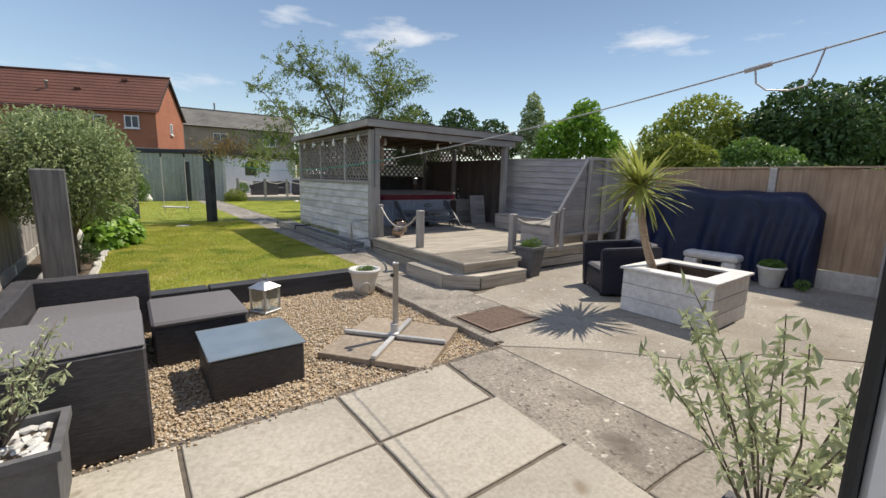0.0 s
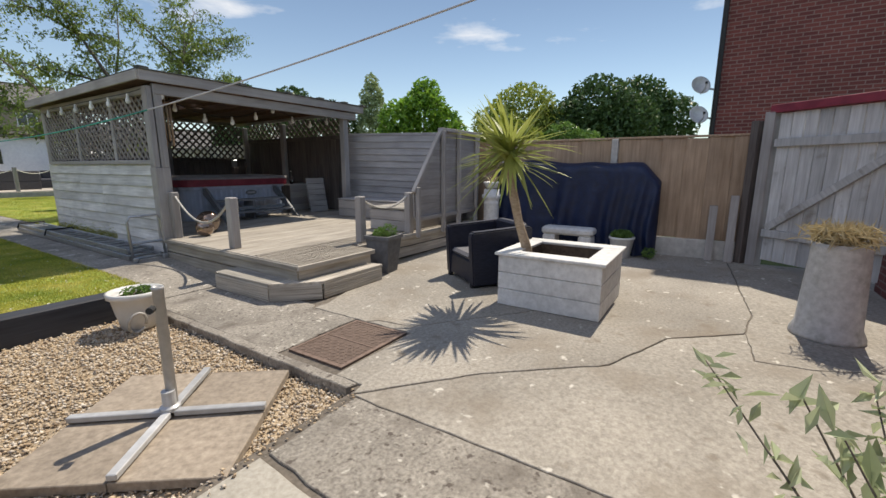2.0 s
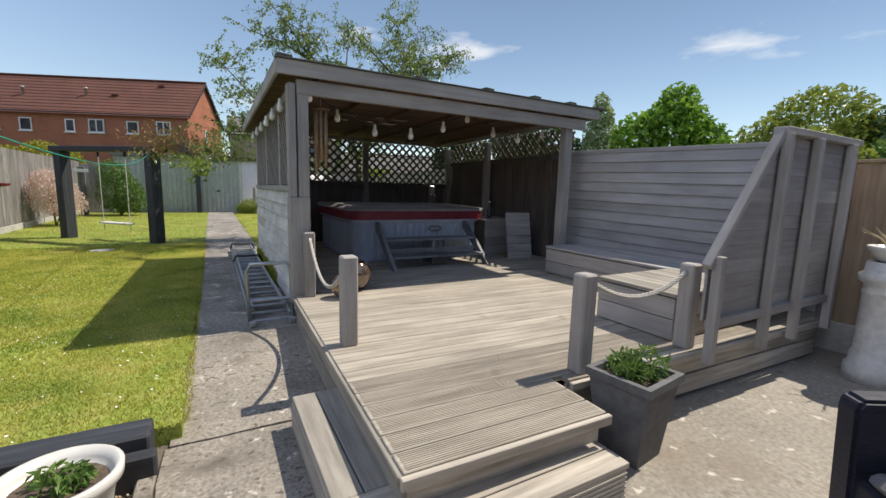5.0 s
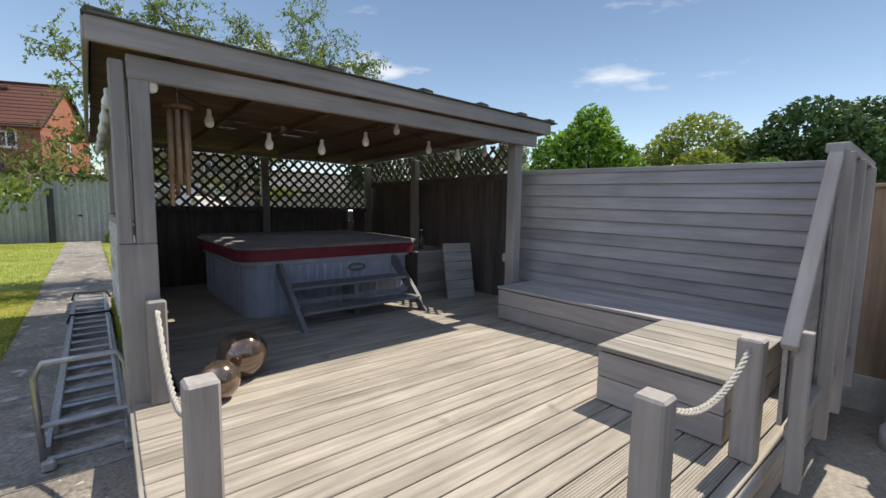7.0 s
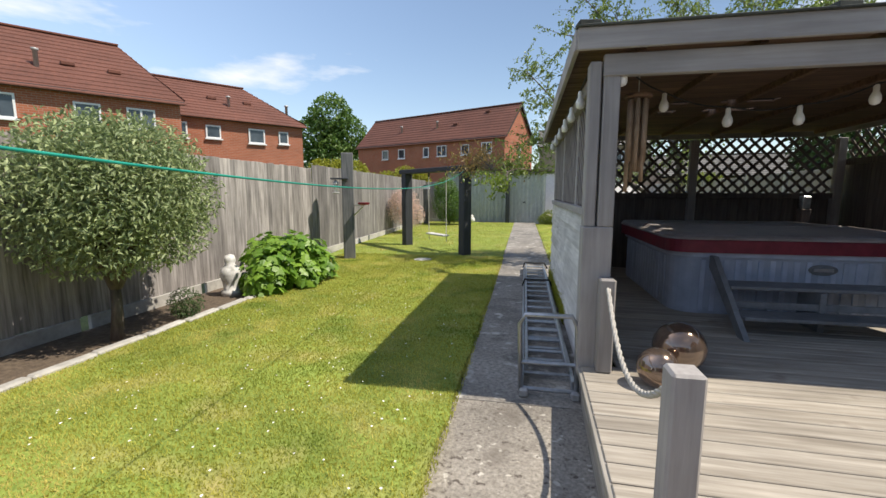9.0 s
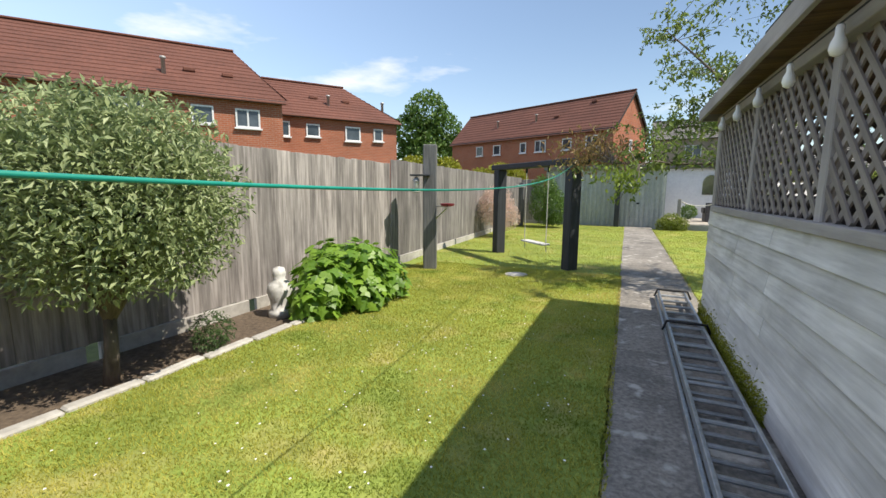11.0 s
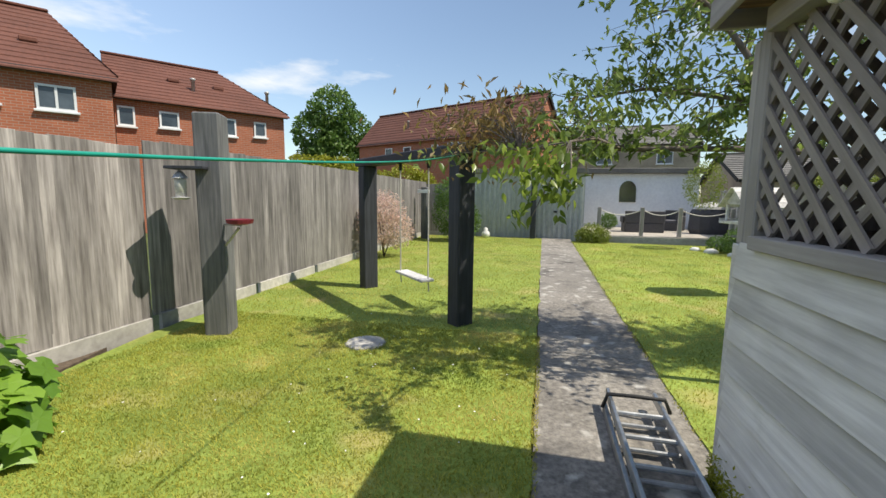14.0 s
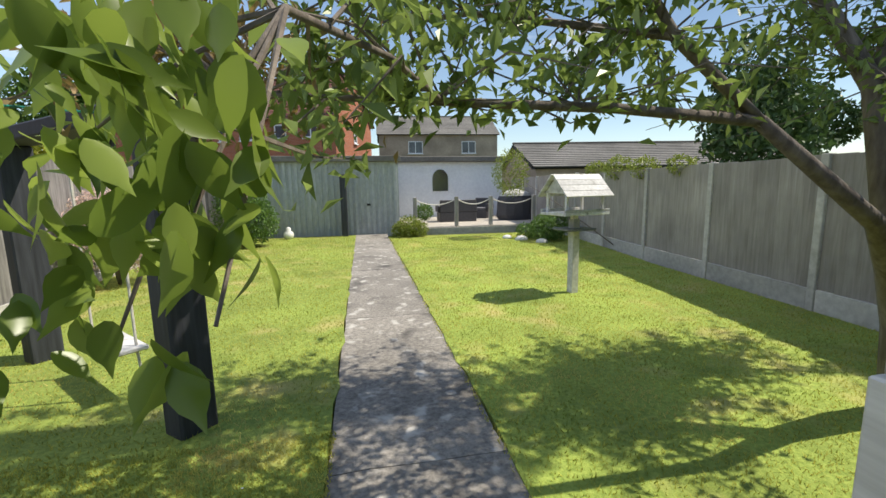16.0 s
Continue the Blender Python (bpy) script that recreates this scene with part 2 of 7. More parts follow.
white_stone = mat("weathered_white_stone", (0.5, 0.49, 0.47), (0.72, 0.71, 0.69), scale=20, rough=0.9, bump=0.4, spots=[((0.3, 0.29, 0.26), 7, 0.6, 0.75)])
upvc = mat("white_plastic_frame", (0.74, 0.75, 0.76), (0.8, 0.81, 0.82), scale=4, rough=0.4, bump=0.0, big=0.03)
pane_mat = mat("dark_window_pane", (0.03, 0.04, 0.05), (0.09, 0.11, 0.13), scale=0.9, rough=0.08, bump=0.0, coat=0.3)
slate_pot = mat("slate_grey_planter", (0.075, 0.075, 0.08), (0.135, 0.135, 0.14), scale=14, rough=0.75, bump=0.25)
tub_shell = mat("blue_grey_tub_panel", (0.37, 0.42, 0.52), (0.5, 0.56, 0.66), scale=6, rough=0.5, bump=0.1, big=0.1)
tub_step = mat("dark_grey_tub_step", (0.15, 0.16, 0.17), (0.24, 0.25, 0.26), scale=14, rough=0.6, bump=0.2)
cover_top = mat("taupe_vinyl_cover", (0.22, 0.19, 0.18), (0.32, 0.28, 0.265), scale=9, rough=0.6, bump=0.2, dist=0.01)
cover_red = mat("dark_red_vinyl_skirt", (0.16, 0.012, 0.026), (0.26, 0.026, 0.045), scale=8, rough=0.5, bump=0.2)
navy_tarp = mat("navy_tarpaulin", (0.002, 0.007, 0.03), (0.005, 0.015, 0.058), scale=7, rough=0.55, bump=0.6, dist=0.03)
alu = mat("dull_aluminium", (0.36, 0.37, 0.38), (0.52, 0.53, 0.54), scale=20, rough=0.42, bump=0.1, metal=0.9)
grey_metal = mat("pale_grey_painted_metal", (0.4, 0.4, 0.4), (0.5, 0.5, 0.5), scale=20, rough=0.45, bump=0.1, metal=0.2)
black_rubber = mat("black_rubber", (0.012, 0.012, 0.013), (0.03, 0.03, 0.03), scale=20, rough=0.7, bump=0.1)
rope_mat = mat("cream_rope", (0.45, 0.42, 0.37), (0.66, 0.63, 0.57), scale=40, rough=0.95, bump=0.7)
bronze = mat("brown_lustre_glaze", (0.2, 0.13, 0.09), (0.42, 0.31, 0.24), scale=5, rough=0.14, bump=0.05, metal=0.7, coat=0.8, spots=[((0.2, 0.15, 0.12), 3.0, 0.5, 0.6)])
orange_brick = brickwork("orange_brick", (0.43, 0.135, 0.068), (0.36, 0.105, 0.052), (0.38, 0.25, 0.19))
red_brick = brickwork("dark_red_brick", (0.2, 0.055, 0.045), (0.125, 0.034, 0.03), (0.23, 0.15, 0.13))
red_brick_side = brickwork("dark_red_brick_side", (0.2, 0.055, 0.045), (0.125, 0.034, 0.03), (0.23, 0.15, 0.13), rot=(radians(90), radians(90), 0))
tile_mat = mat("brown_roof_tile", (0.115, 0.045, 0.032), (0.19, 0.075, 0.052), scale=10, rough=0.9, bump=0.4, rand=0.1, big=0.15)
grey_tile = mat("grey_roof_tile", (0.14, 0.13, 0.12), (0.22, 0.21, 0.19), scale=10, rough=0.9, bump=0.4)
felt = mat("dark_roof_felt", (0.035, 0.04, 0.035), (0.07, 0.075, 0.065), scale=30, rough=0.95, bump=0.6)
render_wall = mat("white_rendered_wall", (0.72, 0.73, 0.75), (0.82, 0.83, 0.84), scale=9, rough=0.9, bump=0.3, big=0.06)
buff_wall = mat("buff_brick_far", (0.36, 0.29, 0.22), (0.44, 0.36, 0.28), scale=9, rough=0.9, bump=0.3)
shed_metal = mat("pale_green_grey_sheet", (0.35, 0.37, 0.355), (0.47, 0.49, 0.47), scale=5, rough=0.65, bump=0.1, big=0.1)
bark = mat("grey_brown_bark", (0.09, 0.07, 0.055), (0.22, 0.185, 0.15), scale=18, stretch=(1, 1, 0.25), rough=0.95, bump=1.0, dist=0.015)
palm_bark = mat("tan_palm_bark", (0.27, 0.2, 0.13), (0.45, 0.35, 0.25), scale=22, stretch=(1, 1, 2.5), rough=0.95, bump=0.9, dist=0.012)
iron = mat("rusted_manhole_iron", (0.115, 0.075, 0.055), (0.2, 0.14, 0.11), scale=24, rough=0.85, bump=0.4)
bulb_mat = mat("frosted_bulb_glass", (0.75, 0.74, 0.7), (0.85, 0.84, 0.8), scale=3, rough=0.3, bump=0.0)
olive_leaf = leafy("pale_olive_leaf", (0.32, 0.38, 0.2), (0.62, 0.66, 0.44), 0.5, 0.35)
straw = leafy("dry_straw", (0.42, 0.34, 0.19), (0.62, 0.53, 0.33), 0.8, 0.2)
leaf_tree = leafy("cherry_leaf", (0.105, 0.165, 0.035), (0.32, 0.41, 0.11), 0.35, 0.45)
leaf_brown = leafy("reddish_young_leaf", (0.2, 0.16, 0.05), (0.42, 0.27, 0.11), 0.5, 0.35)
leaf_bright = leafy("bright_green_leaf", (0.1, 0.22, 0.025), (0.28, 0.46, 0.06), 0.42, 0.35)
leaf_near = leafy("glossy_cherry_leaf", (0.1, 0.165, 0.022), (0.33, 0.42, 0.08), 0.33, 0.5)
leaf_dark = leafy("deep_green_leaf", (0.035, 0.075, 0.022), (0.1, 0.17, 0.05), 0.55, 0.2)
leaf_mid = leafy("mid_green_leaf", (0.075, 0.15, 0.03), (0.19, 0.31, 0.065), 0.5, 0.3)
leaf_willow = leafy("yellow_green_leaf", (0.18, 0.23, 0.035), (0.36, 0.41, 0.085), 0.5, 0.3)
leaf_grey = leafy("grey_green_leaf", (0.17, 0.235, 0.1), (0.48, 0.55, 0.28), 0.55, 0.25)
leaf_pink = leafy("pink_cream_leaf", (0.55, 0.45, 0.36), (0.86, 0.64, 0.6), 0.6, 0.3)
leaf_yellow = leafy("yellow_shrub_leaf", (0.24, 0.26, 0.02), (0.42, 0.42, 0.05), 0.5, 0.3)
palm_leaf = leafy("yellow_green_blade", (0.24, 0.29, 0.06), (0.56, 0.58, 0.18), 0.4, 0.35)
grass_mat = leafy("grass_blade", (0.28, 0.3, 0.04), (0.64, 0.6, 0.13), 0.9, 0.42, 1.1, patches=[((0.78, 0.64, 0.24), 1.1, 0.52, 0.7, 0.75), ((0.17, 0.26, 0.03), 1.9, 0.53, 0.68, 0.8)])
daisy_mat = mat("daisy_petal", (0.75, 0.75, 0.7), (0.85, 0.85, 0.8), scale=5, rough=0.8, bump=0.0)


def pebble_material():
    m = bpy.data.materials.new("golden_gravel")
    m.use_nodes = True
    n, l = m.node_tree.nodes, m.node_tree.links
    geo, ramp = n.new("ShaderNodeNewGeometry"), n.new("ShaderNodeValToRGB")
    cr = ramp.color_ramp
    cr.elements[0].color, cr.elements[1].color = (0.35, 0.255, 0.17, 1), (0.72, 0.64, 0.53, 1)
    for p, c in ((0.25, (0.46, 0.345, 0.22, 1)), (0.5, (0.57, 0.45, 0.31, 1)), (0.75, (0.42, 0.355, 0.285, 1))):
        cr.elements.new(p).color = c
    l.new(geo.outputs["Random Per Island"], ramp.inputs["Fac"])
    l.new(ramp.outputs[0], n["Principled BSDF"].inputs["Base Color"])
    n["Principled BSDF"].inputs["Roughness"].default_value = 0.85
    return m


gravel_mat = pebble_material()


# ---- building helpers ----
def wm(ob):
    return wm(ob.parent) @ ob.matrix_parent_inverse @ ob.matrix_basis if ob.parent else ob.matrix_basis.copy()


def thing(name, label, category, at=(0, 0, 0), group="", kind=""):
    e = new(name)
    e.location = at
    return tagged(e, label, category, group, kind)


def put(name, mesh, parent=None, label="", m=None):
    ob = new(name, mesh)
    if m is not None:
        ob.matrix_basis = m
    if parent is not None:
        ob.parent = parent
        ob.matrix_parent_inverse = wm(parent).inverted()
    if label:
        ob["label"] = label
    return ob


def finish(bm, name, material, smooth=False):
    me = bpy.data.meshes.new(name)
    bm.normal_update()
    bm.to_mesh(me)
    bm.free()
    me.materials.append(material)
    if smooth:
        me.shade_smooth()
    return me


def part(name, bm, material, parent=None, label="", smooth=False):
    return put(name, finish(bm, name, material, smooth), parent, label)


def add_box(bm, lo, hi, bev=0.0, m=None):
    lo, hi = Vector(lo), Vector(hi)
    r = bmesh.ops.create_cube(bm, size=1.0, matrix=(m or Matrix()) @ Matrix.Translation((lo + hi) / 2) @ Matrix.Diagonal((*(hi - lo), 1)))
    if bev:
        edges = list({e for v in r["verts"] for e in v.link_edges})
        bmesh.ops.bevel(bm, geom=edges, offset=bev, segments=1, affect="EDGES")
    return bm


def boxy(lo, hi, bev=0.0):
    return add_box(bmesh.new(), lo, hi, bev)


CACHE = {}


def piece(name, size, at, material, parent, rot=(0, 0, 0), bev=0.004, label=""):
    """A bevelled board or block of that size, centred at that place; alike pieces share one mesh."""
    key = (name, tuple(round(s, 4) for s in size), material.name, bev)
    if key not in CACHE:
        x, y, z = (s / 2 for s in size)
        CACHE[key] = finish(boxy((-x, -y, -z), (x, y, z), bev), name, material)
    return put(name, CACHE[key], parent, label, pose(*at, *rot))


def lathe(profile, n=28, bm=None, m=None):
    """A turned shape from (radius, height) pairs."""
    bm = bm or bmesh.new()
    rings = []
    for r, z in profile:
        rings.append([bm.verts.new((m or Matrix()) @ Vector((r * math.cos(2 * math.pi * i / n), r * math.sin(2 * math.pi * i / n), z))) for i in range(n)])
    for a, b in zip(rings, rings[1:]):
        for i in range(n):
            j = (i + 1) % n
            bm.faces.new((a[i], a[j], b[j], b[i]))
    for ring, flip in ((rings[0], True), (rings[-1], False)):
        bm.faces.new(ring[::-1] if flip else ring)
    return bm


def tube(points, radius, n=8, bm=None):
    """A round bar along points; radius may be one number or one for each point."""
    bm = bm or bmesh.new()
    pts = [Vector(p) for p in points]
    radii = [radius] * len(pts) if isinstance(radius, (int, float)) else radius
    rings, side = [], None
    for i, p in enumerate(pts):
        d = (pts[min(i + 1, len(pts) - 1)] - pts[max(i - 1, 0)]).normalized()
        if side is None:
            side = d.orthogonal().normalized()
        side = (side - d * side.dot(d)).normalized()
        up = d.cross(side)
        rings.append([bm.verts.new(p + radii[i] * (math.cos(2 * math.pi * k / n) * side + math.sin(2 * math.pi * k / n) * up)) for k in range(n)])
    for a, b in zip(rings, rings[1:]):
        for k in range(n):
            j = (k + 1) % n
            bm.faces.new((a[k], a[j], b[j], b[k]))
    bm.faces.new(rings[0][::-1])
    bm.faces.new(rings[-1])
    return bm


def prism(poly, z0, z1, bm=None, jitter=0.0, step=0.0, bev=0.0):
    """An upright slab over a polygon in the plan, its edges slightly uneven if asked."""
    bm = bm or bmesh.new()
    pts = []
    for (ax, ay), (bx, by) in zip(poly, poly[1:] + poly[:1]):
        d = math.hypot(bx - ax, by - ay)
        k = max(1, round(d / step)) if step else 1
        for i in range(k):
            f = i / k
            x, y = ax + (bx - ax) * f, ay + (by - ay) * f
            j = noise.noise_vector((x * 7, y * 7, 3.3)) * jitter if jitter else Vector()
            pts.append((x + j.x, y + j.y))
    top = [bm.verts.new((x, y, z1)) for x, y in pts]
    bot = [bm.verts.new((x, y, z0)) for x, y in pts]
    f = bm.faces.new(top)
    bm.faces.new(bot[::-1])
    for i in range(len(pts)):
        j = (i + 1) % len(pts)
        bm.faces.new((bot[i], bot[j], top[j], top[i]))
    bmesh.ops.recalc_face_normals(bm, faces=bm.faces)
    if bev:
        bmesh.ops.bevel(bm, geom=list(f.edges), offset=bev, segments=1, affect="EDGES")
    return bm


def soup(verts, faces, name, material, smooth=False):
    me = bpy.data.meshes.new(name)
    me.from_pydata(verts, [], faces)
    me.materials.append(material)
    if smooth:
        me.shade_smooth()
    return me


def leaves(centres, length, width, rng, droop=0.2, flat=0.5, outward=None, fold=0.25):
    """Folded pointed leaves at the centres: vertex array and faces (two quads a leaf)."""
    n = len(centres)
    d = rng.normal(size=(n, 3))
    if outward is not None:
        d += outward
    d[:, 2] -= droop
    d /= np.linalg.norm(d, axis=1, keepdims=True)
    up = rng.normal(size=(n, 3)) * (1 - flat)
    up[:, 2] += flat * 2
    side = np.cross(d, up)
    side /= np.linalg.norm(side, axis=1, keepdims=True) + 1e-9
    nor = np.cross(side, d)
    sc = rng.uniform(0.65, 1.25, (n, 1))
    L, W = length * sc, width * sc
    base, tip = centres - d * L / 2, centres + d * L / 2 - nor * L * 0.12
    mid = centres + nor * W * 0.0
    l = mid + side * W / 2 + nor * W * fold
    r = mid - side * W / 2 + nor * W * fold
    v = np.stack([base, r, tip, l], 1).reshape(-1, 3)
    f = [(4 * i, 4 * i + 1, 4 * i + 2) for i in range(n)] + [(4 * i, 4 * i + 2, 4 * i + 3) for i in range(n)]
    return v, f


def clumps(rng, balls, count):
    """Points in lumpy shells round several balls (x, y, z, radius, flattening), and their outward ways."""
    w = np.array([b[3] ** 2 for b in balls])
    pick = rng.choice(len(balls), count, p=w / w.sum())
    b = np.array(balls, float)[pick]
    d = rng.normal(size=(count, 3))
    d /= np.linalg.norm(d, axis=1, keepdims=True)
    r = b[:, 3:4] * rng.uniform(0.45, 1.06, (count, 1)) ** 0.6
    p = b[:, :3] + d * r * np.stack([np.ones(count), np.ones(count), b[:, 4]], 1)
    return p, d


def bush(name, label, category, at, balls, count, length, width, material, seed, stem=None, group="", droop=0.1, bare=0.0):
    """A shrub or small tree: stems, and a crown of single leaves in lumps."""
    rng = np.random.default_rng(seed)
    e = thing(name, label, category, at, group)
    p, d = clumps(rng, balls, count)
    ok = p[:, 2] > at[2] + 0.02
    p, d = p[ok], d[ok]
    v, f = leaves(p, length, width, rng, droop=droop, outward=d * 0.9)
    put("crown", soup(v.tolist(), f, "crown", material), e)
    bm = bmesh.new()
    hub = Vector(at)
    if bare:
        top = hub + Vector((0.02, 0.03, bare))
        tube([hub - Vector((0, 0, 0.03)), hub.lerp(top, 0.5) + Vector((0.02, 0, 0)), top], [stem * 1.2, stem, stem * 0.85], 10, bm)
        hub = top
    for b in balls:
        c = Vector(b[:3])
        mid = hub.lerp(c, 0.5) + Vector((0, 0, 0.1 * b[3]))
        r = stem or 0.02
        tube([hub + Vector((0, 0, -0.02)), mid, c], [r, r * 0.7, r * 0.25], 6, bm)
    part("trunk", bm, bark, e, smooth=True)
    return e


def far_tree(label, at, balls, count, size, material, seed, trunk_r=0.2):
    rng = np.random.default_rng(seed)
    e = thing("tree", label, "tree", at)
    world_balls = [(at[0] + b[0], at[1] + b[1], at[2] + b[2], b[3], b[4]) for b in balls]
    p, d = clumps(rng, world_balls, count)
    v, f = leaves(p, size, size * 0.6, rng, outward=d * 0.5)
    put("crown", soup(v.tolist(), f, "crown", material), e)
    bm = bmesh.new()
    zc = min(b[2] for b in world_balls)
    tube([at, (at[0] + 0.1, at[1], at[2] + 1.2), (at[0], at[1], zc)], [trunk_r, trunk_r * 0.8, trunk_r * 0.6], 8, bm)
    for b in world_balls:
        tube([(at[0], at[1], zc * 0.8), b[:3]], [trunk_r * 0.5, trunk_r * 0.12], 6, bm)
    part("trunk", bm, bark, e, smooth=True)
    return e


# ---- ground ----
gm = bmesh.new()
bmesh.ops.create_grid(gm, x_segments=2, y_segments=2, size=400, matrix=Matrix.Translation((0, 0, -0.16)))
tagged(part("ground", gm, earth), "rough green ground reaching the horizon", "ground", kind="structure")
LAWN_Z = 0.10


def sheet(poly, z0, z1, name, material, label, category, jitter=0.0, step=0.0):
    return tagged(part(name, prism(poly, z0, z1, jitter=jitter, step=step), material), label, category, kind="structure")


lawn_left = [(-0.5, 4.86), (2.78, 4.86), (2.8, 24.4), (-1.7, 24.4), (-1.5, 16.0), (-1.25, 12.0), (-0.9, 10.4), (-0.42, 9.0), (-0.5, 7.0)]
lawn_right = [(3.832, 10.9), (7.9, 10.7), (8.5, 17.4), (9.0, 20.6), (9.2, 23.4), (3.832, 23.7)]
sheet(lawn_left, -0.15, LAWN_Z, "lawn", turf, "short sunlit lawn with worn yellow patches", "lawn", 0.05, 0.25)
sheet(lawn_right, -0.15, LAWN_Z, "lawn", turf, "short sunlit lawn beside the concrete path", "lawn", 0.04, 0.25)
bed = prism([(-1.35, 4.9), (-0.52, 4.9), (-0.52, 7.0), (-0.44, 9.0), (-0.95, 10.5), (-1.3, 11.6)], -0.15, 0.085, jitter=0.04, step=0.2)
tagged(part("flower_bed", bed, soil), "dry brown soil bed along the fence", "flower bed", kind="structure")
sub = tagged(part("patio_base", prism([(-3, -0.95), (8.15, -3.2), (8.15, 7), (2.6, 7), (2.6, 1.9), (-3, 1.9)], -0.16, -0.012), joint_fill), "dark earth fill under the patio concrete", "ground", kind="structure")
sheet([(-2.6, 1.84), (2.62, 1.84), (2.62, 4.66), (-2.6, 4.66)], -0.15, -0.085, "gravel_bed", soil, "earth under the golden gravel", "ground")
path = thing("path", "dark worn concrete garden path with pale flecks", "path", (3.3, 5.0, 0), kind="structure")
ys = [6.36, 9.3, 12.6, 15.4, 18.4, 21.4, 24.6]
for y0, y1 in zip(ys, ys[1:]):
    part("slab", prism([(2.8, y0), (3.83, y0), (3.83, y1 - 0.008), (2.8, y1 - 0.008)], -0.12, 0.09, jitter=0.02, step=0.22), path_mat, path)
rm = prism([(2.72, 4.82), (3.62, 4.82), (3.66, 6.352), (2.79, 6.352)], -0.12, 0.0, jitter=0.015, step=0.2)
for v in rm.verts:
    if v.co.z > -0.05:
        v.co.z = 0.004 + 0.086 * max(0.0, (v.co.y - 4.82) / 1.53)
part("slab", rm, aggregate, path)

# patio concrete, cracked into large plates
patio = thing("patio", "worn pale concrete patio with cracks and stains", "patio", (4.0, 1.5, 0), kind="structure")
G = 0.003
plates = [
    (concrete, [(2.54, 1.86), (3.18, 1.33), (3.77, 0.64), (4.48, 0.35), (4.93, -0.18), (4.37, -0.2), (4.42, -0.52), (4.6, -0.9), (4.7, -1.6), (2.54, -0.93)]),
    (concrete, [(4.95, -0.18), (5.5, -0.26), (8.14, -0.12), (8.14, -3.1), (4.71, -3.1), (4.71, -1.6), (4.61, -0.9), (4.43, -0.52), (4.385, -0.21)]),
    (concrete, [(3.49, 2.13), (2.66, 2.13), (2.66, 1.9), (2.55, 1.875), (3.19, 1.342), (3.78, 0.652), (4.49, 0.362), (4.95, -0.168), (5.5, -0.248), (8.14, -0.108), (8.14, 1.4), (4.54, 1.48), (3.61, 2.2), (3.55, 2.55), (3.49, 2.6)]),
    (concrete, [(3.49, 2.62), (3.56, 2.56), (3.62, 2.21), (4.55, 1.492), (8.14, 1.412), (8.14, 3.95), (5.6, 3.95), (3.66, 3.3), (3.49, 3.3)]),
    (aggregate, [(2.66, 2.74), (3.48, 2.74), (3.48, 3.31), (3.56, 3.36), (3.56, 4.81), (2.7, 4.81)]),
    (aggregate, [(1.95, 1.83), (2.53, 1.83), (2.53, 0.12), (1.88, 0.16), (1.85, 0.7)]),
    (concrete, [(1.88, 0.14), (2.53, 0.11), (2.53, -0.94), (1.88, -0.94)]),
]
for mt, poly in plates:
    part("plate", prism(poly, -0.1, 0.0, jitter=0.016, step=0.1, bev=0.004), mt, patio)
part("kerb", prism([(2.57, 1.95), (2.65, 1.92), (2.69, 4.64), (2.61, 4.66)], -0.13, 0.006, jitter=0.015, step=0.15, bev=0.006), aggregate, patio)
rng = np.random.default_rng(4)
for x0, x1 in ((-2.75, -1.82), (-1.8, -0.87), (-0.85, 0.06), (0.08, 0.98), (1.0, 1.86)):
    for y0, y1 in ((1.24, 1.84), (0.62, 1.22), (0.0, 0.6), (-0.62, -0.02), (-0.94, -0.64)):
        dz = rng.uniform(-0.004, 0.004)
        part("paving_slab", prism([(x0 + G, y0 + G), (x1 - G, y0 + G), (x1 - G + (0.05 if x1 > 1.5 else 0), y1 - G), (x0 + G, y1 - G)], -0.07, dz, jitter=0.006, step=0.15, bev=0.005), slab_stone, patio)
manhole = thing("manhole_cover", "rusty brown iron drain cover with raised tread", "manhole cover", (3.1, 2.44, 0))
part("cover", boxy((2.74, 2.16, -0.06), (3.46, 2.71, 0.002), 0.004), iron, manhole)
bm = bmesh.new()
for a, b in (((2.74, 2.16), (3.46, 2.19)), ((2.74, 2.68), (3.46, 2.71)), ((2.74, 2.192), (2.77, 2.678)), ((3.43, 2.192), (3.46, 2.678)), ((3.095, 2.192), (3.105, 2.678))):
    add_box(bm, (*a, 0.0), (*b, 0.006))
part("rim", bm, iron, manhole)
bm = bmesh.new()
for i in range(16):
    for j in range(12):
        if abs(i - 7.5) > 0.6:
            x, y = 2.795 + i * 0.0406, 2.215 + j * 0.0405
            add_box(bm, (-0.013, -0.005, 0.0), (0.013, 0.005, 0.0045), 0, pose(x, y, 0.0, 0, 0, 45 if (i + j) % 2 else -45))
tagged(part("tread", bm, iron, manhole), kind="stuff")

# retaining sleepers between gravel and lawn
for x0, x1 in ((-1.3, 0.62), (0.63, 2.66)):
    tagged(part("sleeper_edging", boxy((x0, 4.66, -0.12), (x1, 4.85, 0.185), 0.012), black_sleeper), "charcoal stained timber sleeper holding the lawn", "sleeper", "sleeper edging")
tagged(part("sleeper_edging", boxy((2.52, 4.58, -0.12), (2.69, 4.655, 0.12), 0.012), black_sleeper), "short charcoal stained sleeper end", "sleeper", "sleeper edging")


